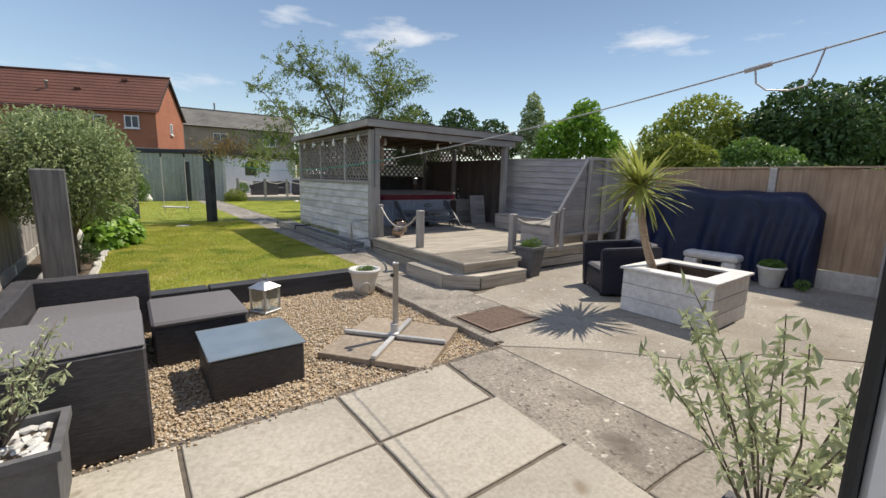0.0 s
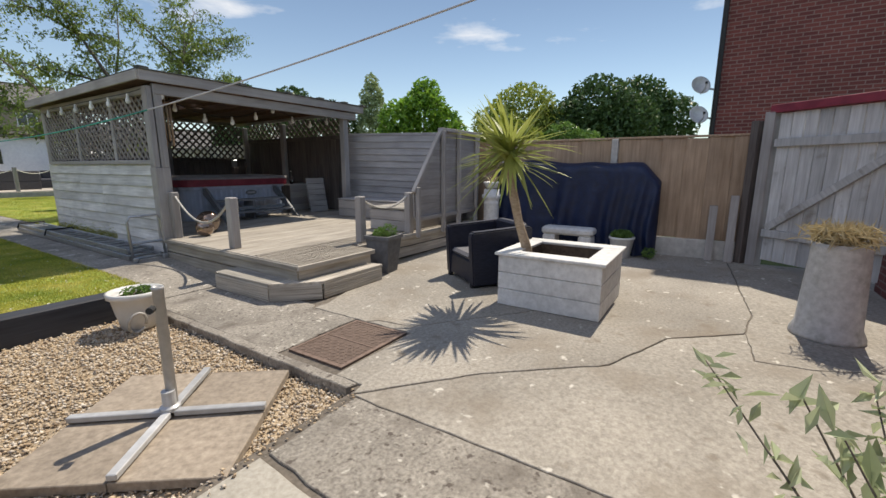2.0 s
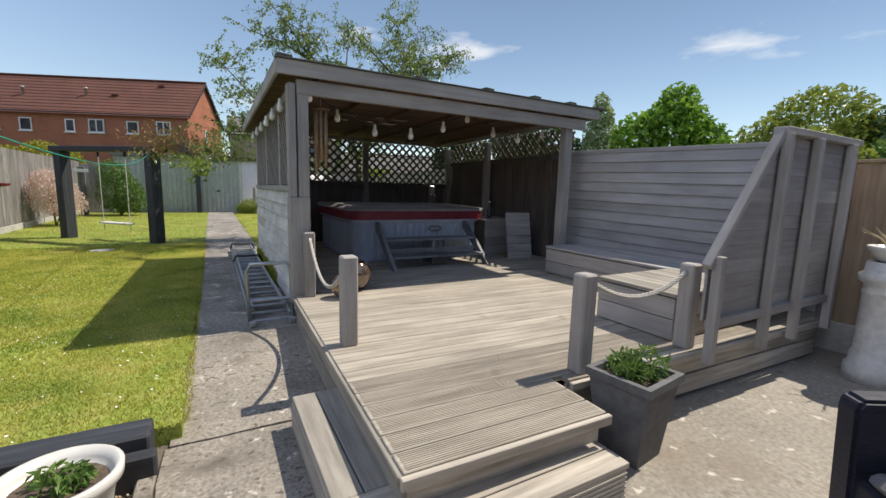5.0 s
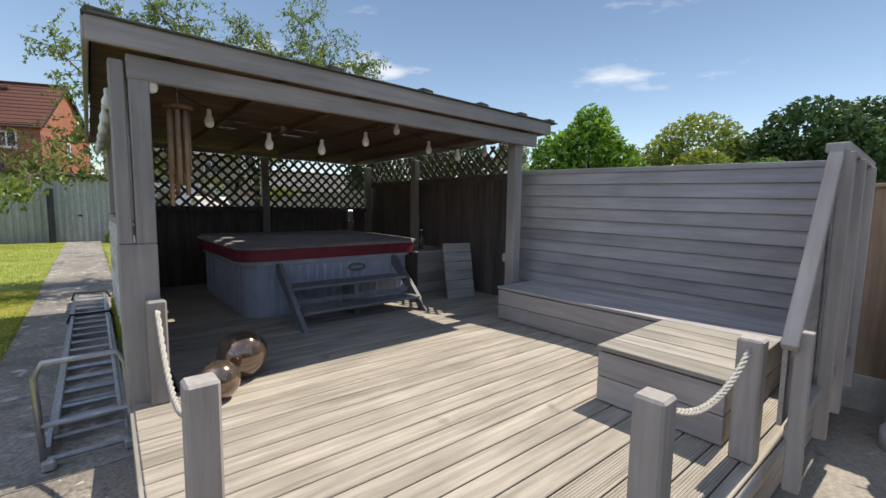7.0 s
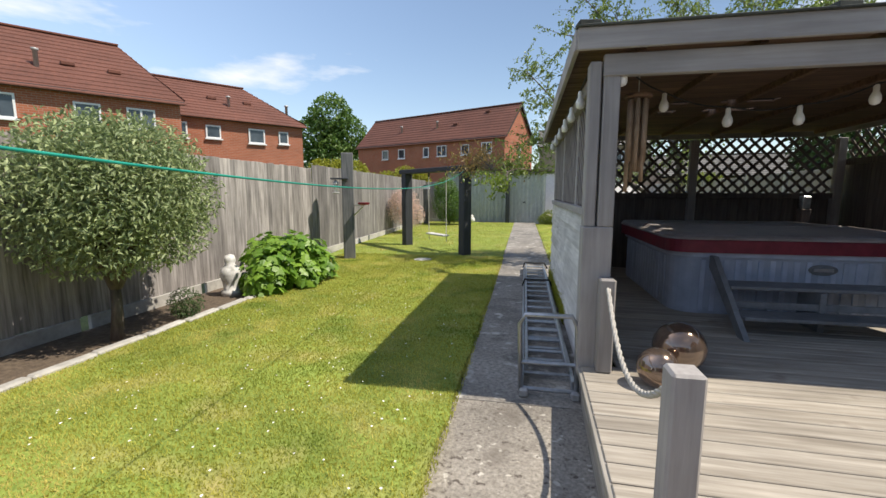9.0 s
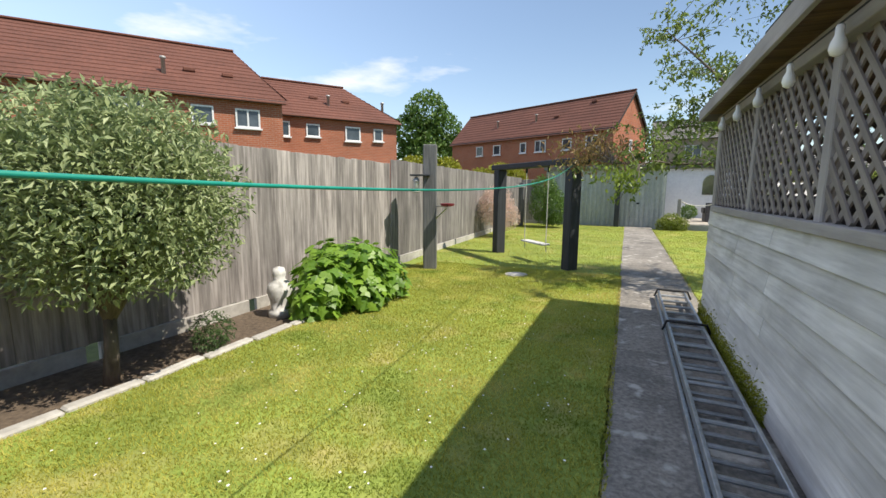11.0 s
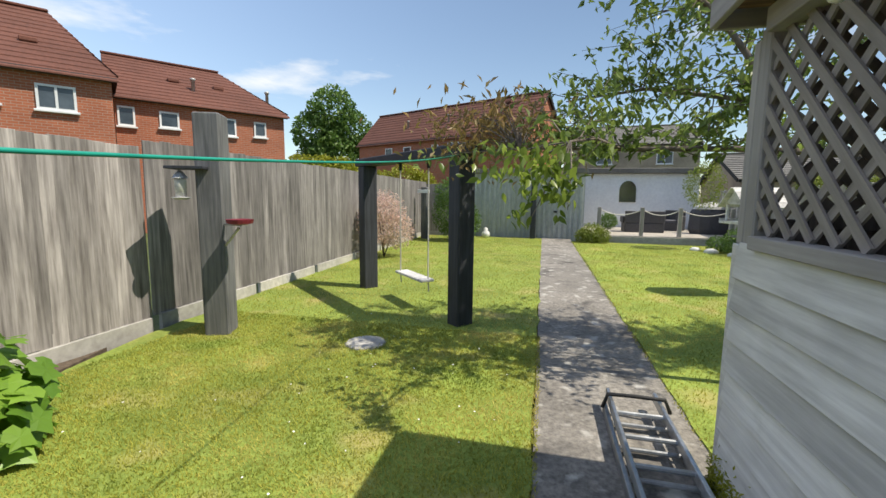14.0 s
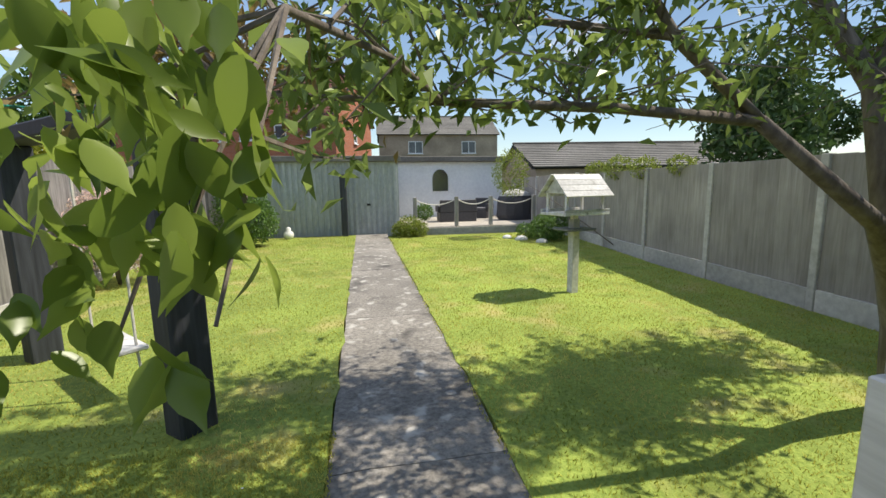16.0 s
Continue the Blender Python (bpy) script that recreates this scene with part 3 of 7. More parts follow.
# ---- fences ----
def feather_fence(a, b, z0, zt, label, material, board=0.118, gravel=0.17, name="fence", posts=True, steps=None, facing=1, post_w=0.1, post_mat=None, parts=True, rail=False):
    """Upright overlapping boards over a concrete gravel board, between the plan points a and b."""
    a, b = Vector((*a, 0)), Vector((*b, 0))
    d = (b - a).normalized()
    ang = math.degrees(math.atan2(d.y, d.x))
    e = thing(name, label, "fence", (a.x, a.y, z0), kind="structure")
    n = int((b - a).length / board)
    rg = random.Random(round(a.x * 31 + a.y * 17))
    for i in range(n):
        p = a + d * (i + 0.5) * board
        h = zt - z0 - gravel
        piece("board", (board * 1.12, 0.016, h), (p.x, p.y, z0 + gravel + h / 2 + rg.uniform(-0.012, 0.008)), material, e, (rg.uniform(-0.4, 0.4), rg.uniform(-0.5, 0.5), ang + 4.5 * facing), 0.003)
    k = max(1, round((b - a).length / 1.83))
    L = (b - a).length / k
    nrm = Vector((-d.y, d.x, 0)) * facing
    for i in range(k):
        p = a + d * (i + 0.5) * L + nrm * 0.012
        piece("gravel_board", (L - 0.11, 0.05, gravel + 0.08), (p.x, p.y, z0 + gravel / 2 - 0.04), pale_concrete, e, (0, 0, ang), 0.005)
    if posts:
        for i in range(k + 1):
            p = a + d * i * L
            piece("post", (post_w, post_w, zt - z0 + 0.02), (p.x, p.y, (zt + z0) / 2 + 0.005), post_mat or pale_concrete, e, (0, 0, ang), 0.008)
    if rail:
        p = (a + b) / 2
        piece("capping", ((b - a).length, 0.06, 0.03), (p.x, p.y, zt + 0.02), material, e, (0, 0, ang), 0.004)
    return e


feather_fence((-1.36, 2.0), (-1.36, 12.2), 0.06, 2.08, "weathered silver-grey featheredge fence on a concrete base", fence_grey, facing=-1, posts=False)
feather_fence((-1.36, 12.2), (-1.72, 24.6), 0.08, 2.16, "darker grey weathered featheredge fence on a concrete base", fence_dark, facing=-1, posts=False)
feather_fence((8.16, -0.35), (8.16, 7.2), 0.0, 1.76, "tan timber fence with concrete posts and base", fence_tan, board=0.3, gravel=0.28, rail=True, facing=1)
feather_fence((7.86, 10.75), (9.1, 21.6), 0.06, 1.92, "grey-beige timber fence with concrete posts", fence_right, board=0.42, gravel=0.3, facing=1)

# ---- hut over the hot tub ----
hut = thing("hot_tub_shelter", "taupe painted timber shelter with lattice sides and flat roof", "shelter", (5.6, 8.6, 0))
X0, X1, Y0, Y1, DECK = 3.72, 7.78, 6.5, 10.68, 0.36


def post(x, y, z0, z1, w=0.1, d=0.1, parent=hut, material=taupe_z):
    return piece("post", (w, d, z1 - z0), (x, y, (z0 + z1) / 2), material, parent, bev=0.007)


post(3.72, 6.52, 0.30, 1.32, 0.19, 0.15)
post(3.665, 6.52, 1.32, 2.36, 0.07, 0.13)
post(3.765, 6.50, 1.32, 2.36, 0.10, 0.10)
post(7.19, 6.55, DECK, 2.36, 0.12, 0.12)
for y in (7.9, 9.3, 10.75):
    post(3.77, y, 0.1, 2.34, 0.07, 0.09)
for x in (5.75, 7.66):
    post(x, 10.62, DECK, 2.32, 0.11, 0.09)
post(7.68, 9.1, DECK, 2.34, 0.1, 0.12)
# cladding along the path side: overlapping boards
for i in range(8):
    z = 0.13 + i * 0.155
    for y0, y1 in ((6.62, 8.5), (8.503, 10.8)) if i % 2 else ((6.62, 9.4), (9.403, 10.8)):
        piece("cladding_board", (0.022, y1 - y0, 0.172), (3.726, (y0 + y1) / 2, z + 0.08), clad, hut, (0, 7.5, 0), 0.003)
piece("corner_trim", (0.07, 0.07, 1.27), (3.76, 10.835, 0.735), clad, hut)
piece("corner_trim", (0.06, 0.06, 0.928), (3.765, 10.83, 1.836), taupe_z, hut)
piece("cap_rail", (0.09, 4.0, 0.06), (3.735, 8.64, 1.395), taupe_y, hut)
piece("wall_plate", (0.09, 4.1, 0.1), (3.73, 8.6, 2.33), taupe_y, hut)
# inner dark boards of the back and far side, shelter shade included in colour
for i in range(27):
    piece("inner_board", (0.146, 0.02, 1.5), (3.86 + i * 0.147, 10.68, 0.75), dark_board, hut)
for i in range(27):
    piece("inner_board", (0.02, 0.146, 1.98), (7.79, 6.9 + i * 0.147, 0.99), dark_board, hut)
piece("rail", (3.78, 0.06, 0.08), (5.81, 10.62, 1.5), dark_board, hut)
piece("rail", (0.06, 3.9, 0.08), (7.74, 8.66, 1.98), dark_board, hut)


def lattice(origin, along, width, height, parent, material, spacing=0.098, strip=0.036):
    """A diagonal lattice panel: two layers of thin slats at 45 degrees within a rectangle."""
    o, u = Vector(origin), Vector(along).normalized()
    nrm = u.cross(Vector((0, 0, 1)))
    step = spacing * math.sqrt(2)
    for sgn, off in ((1, -0.006), (-1, 0.006)):
        c = -height
        while c < width:
            s0, s1 = max(c, 0), min(c + height, width)
            if s1 - s0 > 0.05:
                t0, t1 = s0 - c, s1 - c
                if sgn < 0:
                    t0, t1 = height - t0, height - t1
                p, q = o + u * s0 + Vector((0, 0, t0)), o + u * s1 + Vector((0, 0, t1))
                d = (q - p)
                L = d.length
                rot = Matrix((d.normalized(), nrm, d.normalized().cross(nrm))).transposed().to_4x4()
                key = ("lat", round(L, 2), material.name)
                if key not in CACHE:
                    CACHE[key] = finish(boxy((-L / 2, -0.005, -strip / 2), (L / 2, 0.005, strip / 2), 0.0), "lattice_slat", material)
                put("lattice_slat", CACHE[key], parent, m=Matrix.Translation((p + q) / 2 + nrm * off) @ rot)
            c += step
    return parent


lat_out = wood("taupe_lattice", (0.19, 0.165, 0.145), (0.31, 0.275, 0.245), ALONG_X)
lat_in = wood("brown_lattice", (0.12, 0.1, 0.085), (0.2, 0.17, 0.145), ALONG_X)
for y0, w in ((6.62, 1.25), (7.95, 1.3), (9.35, 1.36)):
    lattice((3.752, y0, 1.43), (0, 1, 0), w, 0.86, hut, lat_out)
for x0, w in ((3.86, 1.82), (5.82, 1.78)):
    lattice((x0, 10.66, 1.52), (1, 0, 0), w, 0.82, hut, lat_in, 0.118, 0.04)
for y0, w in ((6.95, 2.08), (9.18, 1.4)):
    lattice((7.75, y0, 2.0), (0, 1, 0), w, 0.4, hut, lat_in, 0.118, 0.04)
# roof
for side, (xa, xb) in (("front", (3.54, 7.6)),):
    piece("fascia", (xb - xa, 0.03, 0.13), ((xa + xb) / 2, 6.395, 2.475), taupe_x, hut)
    piece("lintel", (3.72, 0.06, 0.13), (5.57, 6.47, 2.33), taupe_x, hut)
sl = math.degrees(math.atan2(-0.05, 4.4))
piece("fascia", (0.03, 4.42, 0.12), (3.54, 8.61, 2.45), taupe_y, hut, (sl, 0, 0))
piece("fascia", (0.03, 4.42, 0.12), (7.59, 8.61, 2.45), taupe_y, hut, (sl, 0, 0))
piece("fascia", (4.1, 0.03, 0.12), (5.6, 10.83, 2.425), taupe_x, hut)
gaps = random.Random(5)
nb = 29
for i in range(nb):
    y = 6.42 + (i + 0.5) * 4.38 / nb
    missing = i in (13, 16)
    if not missing:
        piece("roof_board", (4.06, 0.147, 0.02), (5.6, y, 2.50 - 0.05 * (y - 6.4) / 4.4), roof_timber, hut, (sl, 0, 0), 0.002)
    else:
        for xa, xb in ((3.57, 4.6), (4.9, 5.2), (5.7, 7.63)):
            piece("roof_board", (xb - xa, 0.147, 0.02), ((xa + xb) / 2, y, 2.50 - 0.05 * (y - 6.4) / 4.4), roof_timber, hut, (sl, 0, 0), 0.002)
for i in range(6):
    piece("rafter", (0.045, 4.15, 0.09), (3.95 + i * 0.68, 8.6, 2.455), roof_timber, hut, (sl, 0, 0))
for k, (ya, yb) in enumerate(((6.36, 8.36), (8.5, 8.78), (9.1, 10.86))):
    ym = (ya + yb) / 2
    piece("roof_felt", (4.2 - 0.03 * (ym - 6.4), yb - ya, 0.014), (5.6 + 0.015 * (ym - 6.4), ym, 2.545 - 0.05 * (ym - 6.4) / 4.4), felt, hut, (sl, 0, 0), 0.003)
for x in (3.6, 4.95, 5.8, 6.5, 7.1, 7.6):
    piece("felt_tab", (0.13, 0.1, 0.03), (x, 6.42, 2.565), felt, hut, (0, 0, 10))

# ---- deck ----
deck = thing("deck", "weathered timber deck of long sun-bleached boards", "deck", (5.6, 5.2, 0))
nb = 52
for i in range(nb):
    y0 = 3.6 + i * 0.1375
    if y0 + 0.13 > 10.66:
        break
    xl = 3.58 if y0 < 6.4 else 3.82
    xa, xb = xl, 7.76 if i > 2 else 4.66
    piece("deck_board", (xb - xa, 0.1295, 0.028), ((xa + xb) / 2, y0 + 0.066, DECK - 0.014), deck_wood, deck, (gaps.uniform(-0.25, 0.25), 0, 0), 0.004)
bm = bmesh.new()
for i in range(6):
    y0 = 3.6 + i * 0.1375
    for k in range(9):
        yy = y0 + 0.012 + k * 0.0128
        add_box(bm, (3.6 if y0 < 6.4 else 3.83, yy, DECK), (7.74 if i > 2 else 4.64, yy + 0.006, DECK + 0.0028))
tagged(part("deck_ribs", bm, deck_wood, deck), kind="stuff")
for z in (0.10, 0.255):
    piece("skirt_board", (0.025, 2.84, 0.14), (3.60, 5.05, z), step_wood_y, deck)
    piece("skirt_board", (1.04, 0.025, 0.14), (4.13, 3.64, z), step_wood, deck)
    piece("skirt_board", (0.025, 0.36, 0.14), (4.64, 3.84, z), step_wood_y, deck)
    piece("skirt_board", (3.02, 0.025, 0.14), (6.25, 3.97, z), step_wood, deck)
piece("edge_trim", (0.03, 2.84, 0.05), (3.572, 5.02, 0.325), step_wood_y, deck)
piece("edge_trim", (1.11, 0.03, 0.05), (4.12, 3.588, 0.325), step_wood, deck)
piece("edge_trim", (3.02, 0.03, 0.05), (6.25, 3.925, 0.325), step_wood, deck)
piece("deck_board", (3.02, 0.062, 0.028), (6.25, 3.975, DECK - 0.014), deck_wood, deck)

TURN = Matrix.Translation((3.575, 3.61, 0)) @ Matrix.Rotation(radians(-1.6), 4, "Z") @ Matrix.Translation((-3.58, -3.6, 0))
deck.matrix_basis = TURN @ deck.matrix_basis

# rope posts at the deck's edge
for x, y, w, top in ((3.785, 6.4, 0.1, 0.99), (3.765, 4.99, 0.105, 0.975), (4.89, 3.985, 0.105, 0.962), (5.89, 3.955, 0.105, 0.965)):
    tagged(part("rope_post", boxy((x - w / 2, y - w / 2, DECK), (x + w / 2, y + w / 2, top), 0.01), taupe_z), "taupe painted square deck post", "post", "rope posts")


def rope(a, b, sag, r=0.014):
    a, b = Vector(a), Vector(b)
    n = 60
    pts = [a.lerp(b, i / n) + Vector((0, 0, -sag * 4 * (i / n) * (1 - i / n))) for i in range(n + 1)]
    bm = bmesh.new()
    for ph in (0, 2.094, 4.189):
        strand = []
        for i, p in enumerate(pts):
            t = i * 0.9 + ph
            strand.append(p + Vector((math.cos(t) * r * 0.5, math.sin(t) * r * 0.5 * 0.7, math.sin(t) * r * 0.5)))
        tube(strand, r * 0.62, 6, bm)
    return bm


tagged(part("rope", rope((3.785, 6.34, 0.93), (3.765, 5.05, 0.92), 0.3), rope_mat, smooth=True), "thick cream rope hung between deck posts", "rope", "deck ropes")
tagged(part("rope", rope((4.945, 3.985, 0.91), (5.835, 3.955, 0.91), 0.13), rope_mat, smooth=True), "thick cream rope hung between deck posts", "rope", "deck ropes")

# steps up to the deck, mitred at the corner
step = thing("deck_step", "low silvered timber step with a clipped corner", "step", (3.8, 3.6, 0))
for i in range(2):
    a, b = 3.29 + i * 0.137, 3.29 + i * 0.137 + 0.13
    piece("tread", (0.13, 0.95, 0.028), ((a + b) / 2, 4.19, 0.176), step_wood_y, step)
part("tread", prism([(3.29, 3.712), (3.56, 3.712), (3.56, 3.58), (4.58, 3.58), (4.58, 3.475), (3.52, 3.475)], 0.162, 0.19, bev=0.003), step_wood, step)
part("tread", prism([(3.53, 3.468), (4.58, 3.468), (4.58, 3.345), (3.67, 3.345)], 0.162, 0.19, bev=0.003), step_wood, step)


def skirt(a, b, t=0.025, z0=0.0, z1=0.16, parent=step, material=step_wood):
    a, b = Vector(a), Vector(b)
    d = b - a
    ang = math.degrees(math.atan2(d.y, d.x))
    m = (a + b) / 2
    r = piece("riser", (d.length, t, z1 - z0), (m.x, m.y, (z0 + z1) / 2), material, parent, (0, 0, ang))
    n = Vector((d.y, -d.x)).normalized() * (t / 2 + 0.002)
    for k in range(6):
        piece("groove_rib", (d.length, 0.005, 0.011), (m.x + n.x, m.y + n.y, z0 + 0.02 + k * 0.024), material, parent, (0, 0, ang), 0.001)
    return r


skirt((3.3, 4.66), (3.3, 3.73))
skirt((3.3, 3.72), (3.66, 3.36))
skirt((3.68, 3.36), (4.57, 3.36))
skirt((4.57, 3.37), (4.57, 3.58))
step.matrix_basis = Matrix.Translation((0.06, 0.075, 0)) @ step.matrix_basis

# ---- slatted screen and corner bench ----
screen = thing("slatted_screen", "grey slatted timber screen behind the bench", "screen", (7.75, 5.4, 0))
for i in range(13):
    z = 0.42 + i * 0.129
    piece("slat", (0.022, 2.98, 0.146), (7.72, 5.42, z + 0.06), slat_wood, screen, (0, 8.5, 0), 0.003)
piece("top_rail", (0.09, 3.0, 0.05), (7.75, 5.42, 2.1), slat_wood, screen)
for y in (3.95, 5.3, 6.85):
    piece("stud", (0.07, 0.07, 1.76), (7.78, y, 1.22), taupe_z, screen)
screen.matrix_basis = Matrix.Translation((7.92, 3.95, -0.16)) @ Matrix.Rotation(radians(6.5), 4, "Z") @ Matrix.Rotation(radians(1.2), 4, "X") @ Matrix.Translation((-7.74, -3.95, 0)) @ screen.matrix_basis
wing = thing("screen_wing", "grey slatted end wing of the timber screen with sloping edge", "screen", (6.9, 3.87, 0))
# side wing: boards behind, studs outside, a sloping end
wing_h = lambda x: 1.0 + (min(x, 6.6) - 5.88) * 1.25
for i in range(13):
    z = 0.62 + i * 0.1
    xs = 5.9 if z + 0.1 < 1.0 else 5.88 + (z + 0.1 - 1.0) / 1.25
    if z > 1.86 or 7.86 - xs < 0.1:
        break
    part("wing_slat", prism([(xs, 3.83), (7.86, 3.83), (7.86, 3.848), (xs, 3.848)], z, z + 0.098), taupe_x, wing)
d = Vector((0.72, 0, 0.9))
piece("wing_edge", (d.length + 0.05, 0.062, 0.05), (6.24, 3.82, 1.46), taupe_x, wing, (0, -math.degrees(math.atan2(0.9, 0.72)), 0))
piece("wing_top", (1.3, 0.1, 0.05), (7.24, 3.82, 1.925), taupe_x, wing)
for x in (5.93, 6.62, 7.1, 7.72):
    h = min(wing_h(x), 1.9)
    piece("stud", (0.06, 0.06, h - 0.33), (x, 3.78, 0.33 + (h - 0.33) / 2), taupe_z, wing)
piece("rail", (1.8, 0.04, 0.06), (6.8, 3.8, 0.6), taupe_x, wing)
wing.matrix_basis = Matrix.Translation((-0.06, -0.015, -0.02)) @ wing.matrix_basis


def bench(name, label, x0, x1, y0, y1, top_along_y, rows=2):
    e = thing(name, label, "bench", ((x0 + x1) / 2, (y0 + y1) / 2, DECK))
    h = (0.72 - 0.03 - DECK - 0.012) / rows
    for r in range(rows):
        z = DECK + 0.006 + h * (r + 0.5)
        piece("front_board", (0.02, y1 - y0, h - 0.006), (x0 + 0.012, (y0 + y1) / 2, z), taupe_y, e)
        piece("end_board", (x1 - x0 - 0.05, 0.02, h - 0.006), ((x0 + x1) / 2, y0 + 0.012, z), taupe_x, e)
        piece("end_board", (x1 - x0 - 0.05, 0.02, h - 0.006), ((x0 + x1) / 2, y1 - 0.012, z), taupe_x, e)
        piece("front_board", (0.02, y1 - y0, h - 0.006), (x1 - 0.012, (y0 + y1) / 2, z), taupe_y, e)
    if top_along_y:
        n = round((x1 - x0) / 0.14)
        w = (x1 - x0 + 0.02) / n
        for i in range(n):
            piece("seat_board", (w - 0.006, y1 - y0 + 0.02, 0.028), (x0 - 0.01 + w * (i + 0.5), (y0 + y1) / 2, 0.706), slat_wood, e)
    else:
        n = round((x1 - x0) / 0.2)
        w = (x1 - x0 + 0.02) / n
        for i in range(n):
            piece("seat_board", (w - 0.008, y1 - y0 + 0.02, 0.028), (x0 - 0.01 + w * (i + 0.5), (y0 + y1) / 2, 0.706), step_wood_y, e)
    return e


long_bench = bench("bench", "long grey painted built-in timber bench", 6.88, 7.52, 4.05, 6.47, True)
part("seat_board", prism([(7.535, 4.04), (7.84, 4.04), (7.6, 6.48), (7.535, 6.48)], 0.692, 0.72, bev=0.003), slat_wood, long_bench)
bench("bench", "square timber bench end with bleached top boards", 5.9, 6.86, 4.05, 4.74, False)

# ---- houses ----
def house(name, label, corner, u, length, depth, eave, ridge, windows, wall, roofm, overhang=0.35, chimneys=(), vents=(), side=1, base=-0.1, hip=0.0):
    """A gabled house; corner and u give its front wall in the plan, depth goes to the left of u times side."""
    u = Vector((*u, 0)).normalized()
    w = Vector((-u.y, u.x, 0)) * side
    o = Vector((*corner, 0))
    e = thing(name, label, "house", (o.x, o.y, 0))
    fr = Matrix((u, w, Vector((0, 0, 1)))).transposed().to_4x4()
    if fr.determinant() < 0:
        fr = Matrix((u, w, Vector((0, 0, 1)))).transposed().to_4x4()
    fr.translation = o
    def P(s, d, z):
        return fr @ Vector((s, d, z))
    bm = bmesh.new()
    pr = [(0, base), (depth, base), (depth, eave), (depth / 2, ridge if not hip else eave + 0.01), (0, eave)]
    a = [bm.verts.new((0.0, d, z)) for d, z in pr]
    b = [bm.verts.new((length, d, z)) for d, z in pr]
    bm.faces.new(a)
    bm.faces.new(b[::-1])
    for i in range(5):
        j = (i + 1) % 5
        if i not in (2, 3):
            bm.faces.new((a[i], b[i], b[j], a[j]))
    bmesh.ops.recalc_face_normals(bm, faces=bm.faces)
    me = finish(bm, "wall", wall)
    put("wall", me, e, m=fr)
    roof = put("roof", finish(boxy((-0.2, depth / 2 - 0.08, ridge + 0.1), (length + 0.2 - hip, depth / 2 + 0.08, ridge + 0.18), 0.02), "roof", roofm), e, m=fr)
    slope = math.hypot(depth / 2, ridge - eave)
    courses = max(8, round(slope / 0.32))
    dz, dd = (ridge - eave), depth / 2
    ov = overhang / slope
    bmr = bmesh.new()
    for face in (0, 1):
        for i in range(-1, courses):
            t0, t1 = i / courses, (i + 1.12) / courses
            q = []
            for t, lift in ((t0, 0.12), (t1, 0.085)):
                dcoord = dd * t if face == 0 else depth - dd * t
                q.append((dcoord, eave + dz * t + lift))
            (d0, z0), (d1, z1) = q
            s0, s1 = length + 0.18 - hip * max(t0, 0), length + 0.18 - hip * t1
            vs = [bmr.verts.new(c) for c in ((-0.18, d0, z0), (s0, d0, z0), (s1, d1, z1), (-0.18, d1, z1), (-0.18, d0, z0 - 0.04), (s0, d0, z0 - 0.04))]
            bmr.faces.new(vs[:4])
            bmr.faces.new((vs[4], vs[5], vs[1], vs[0]))
    if hip:
        bmr.faces.new([bmr.verts.new(c) for c in ((length + 0.18, -0.1, eave + 0.1), (length + 0.18, depth + 0.1, eave + 0.1), (length + 0.1 - hip, depth / 2, ridge + 0.1))])
    put("tiles", finish(bmr, "tiles", roofm), roof, m=fr)
    g = bmesh.new()
    add_box(g, (-0.15, -0.16 - 0.0, eave - 0.1), (length + 0.15, -0.04, eave + 0.02), 0.02)
    put("gutter", finish(g, "gutter", black_rubber), e, m=fr)
    for x in (0.0,) if hip else (0.0, length):
        for face in (0, 1):
            bb = bmesh.new()
            q = [(0, eave), (depth / 2, ridge)] if face == 0 else [(depth, eave), (depth / 2, ridge)]
            s = -0.17 if x == 0 else length + 0.13
            vs = [bb.verts.new(c) for c in ((s, q[0][0], q[0][1] - 0.1), (s, q[1][0], q[1][1] - 0.1), (s, q[1][0], q[1][1] + 0.08), (s, q[0][0], q[0][1] + 0.08))]
            f = bb.faces.new(vs)
            r = bmesh.ops.extrude_face_region(bb, geom=[f])
            for v in r["geom"]:
                if isinstance(v, bmesh.types.BMVert):
                    v.co.x += 0.04
            bmesh.ops.recalc_face_normals(bb, faces=bb.faces)
            put("bargeboard", finish(bb, "bargeboard", black_rubber), e, m=fr)
    for wd in windows:
        s, z0, ww, hh = wd[:4]
        gable = len(wd) > 4
        fw = bmesh.new()
        t = 0.06
        for lo, hi in (((-ww / 2, 0, 0), (-ww / 2 + t, 0.08, hh)), ((ww / 2 - t, 0, 0), (ww / 2, 0.08, hh)), ((-ww / 2 + t, 0, 0), (ww / 2 - t, 0.08, t)), ((-ww / 2 + t, 0, hh - t), (ww / 2 - t, 0.08, hh))):
            add_box(fw, lo, hi)
        if ww > 0.8:
            add_box(fw, (-t / 2, 0, t), (t / 2, 0.08, hh - t))
        at = fr @ Matrix.Translation((s, -0.05, z0)) if not gable else fr @ Matrix.Translation((length + 0.05 if wd[4] > 0 else -0.05, s, z0)) @ Matrix.Rotation(radians(90 if wd[4] > 0 else -90), 4, "Z")
        win = put("window", finish(fw, "window", upvc), e, "white framed window", m=at)
        put("pane", finish(boxy((-ww / 2 + t, 0.03, t), (ww / 2 - t, 0.045, hh - t)), "pane", pane_mat), win, m=at)
        put("sill", finish(boxy((-ww / 2 - 0.06, -0.06, -0.07), (ww / 2 + 0.06, 0.02, -0.003), 0.01), "sill", upvc), win, m=at)
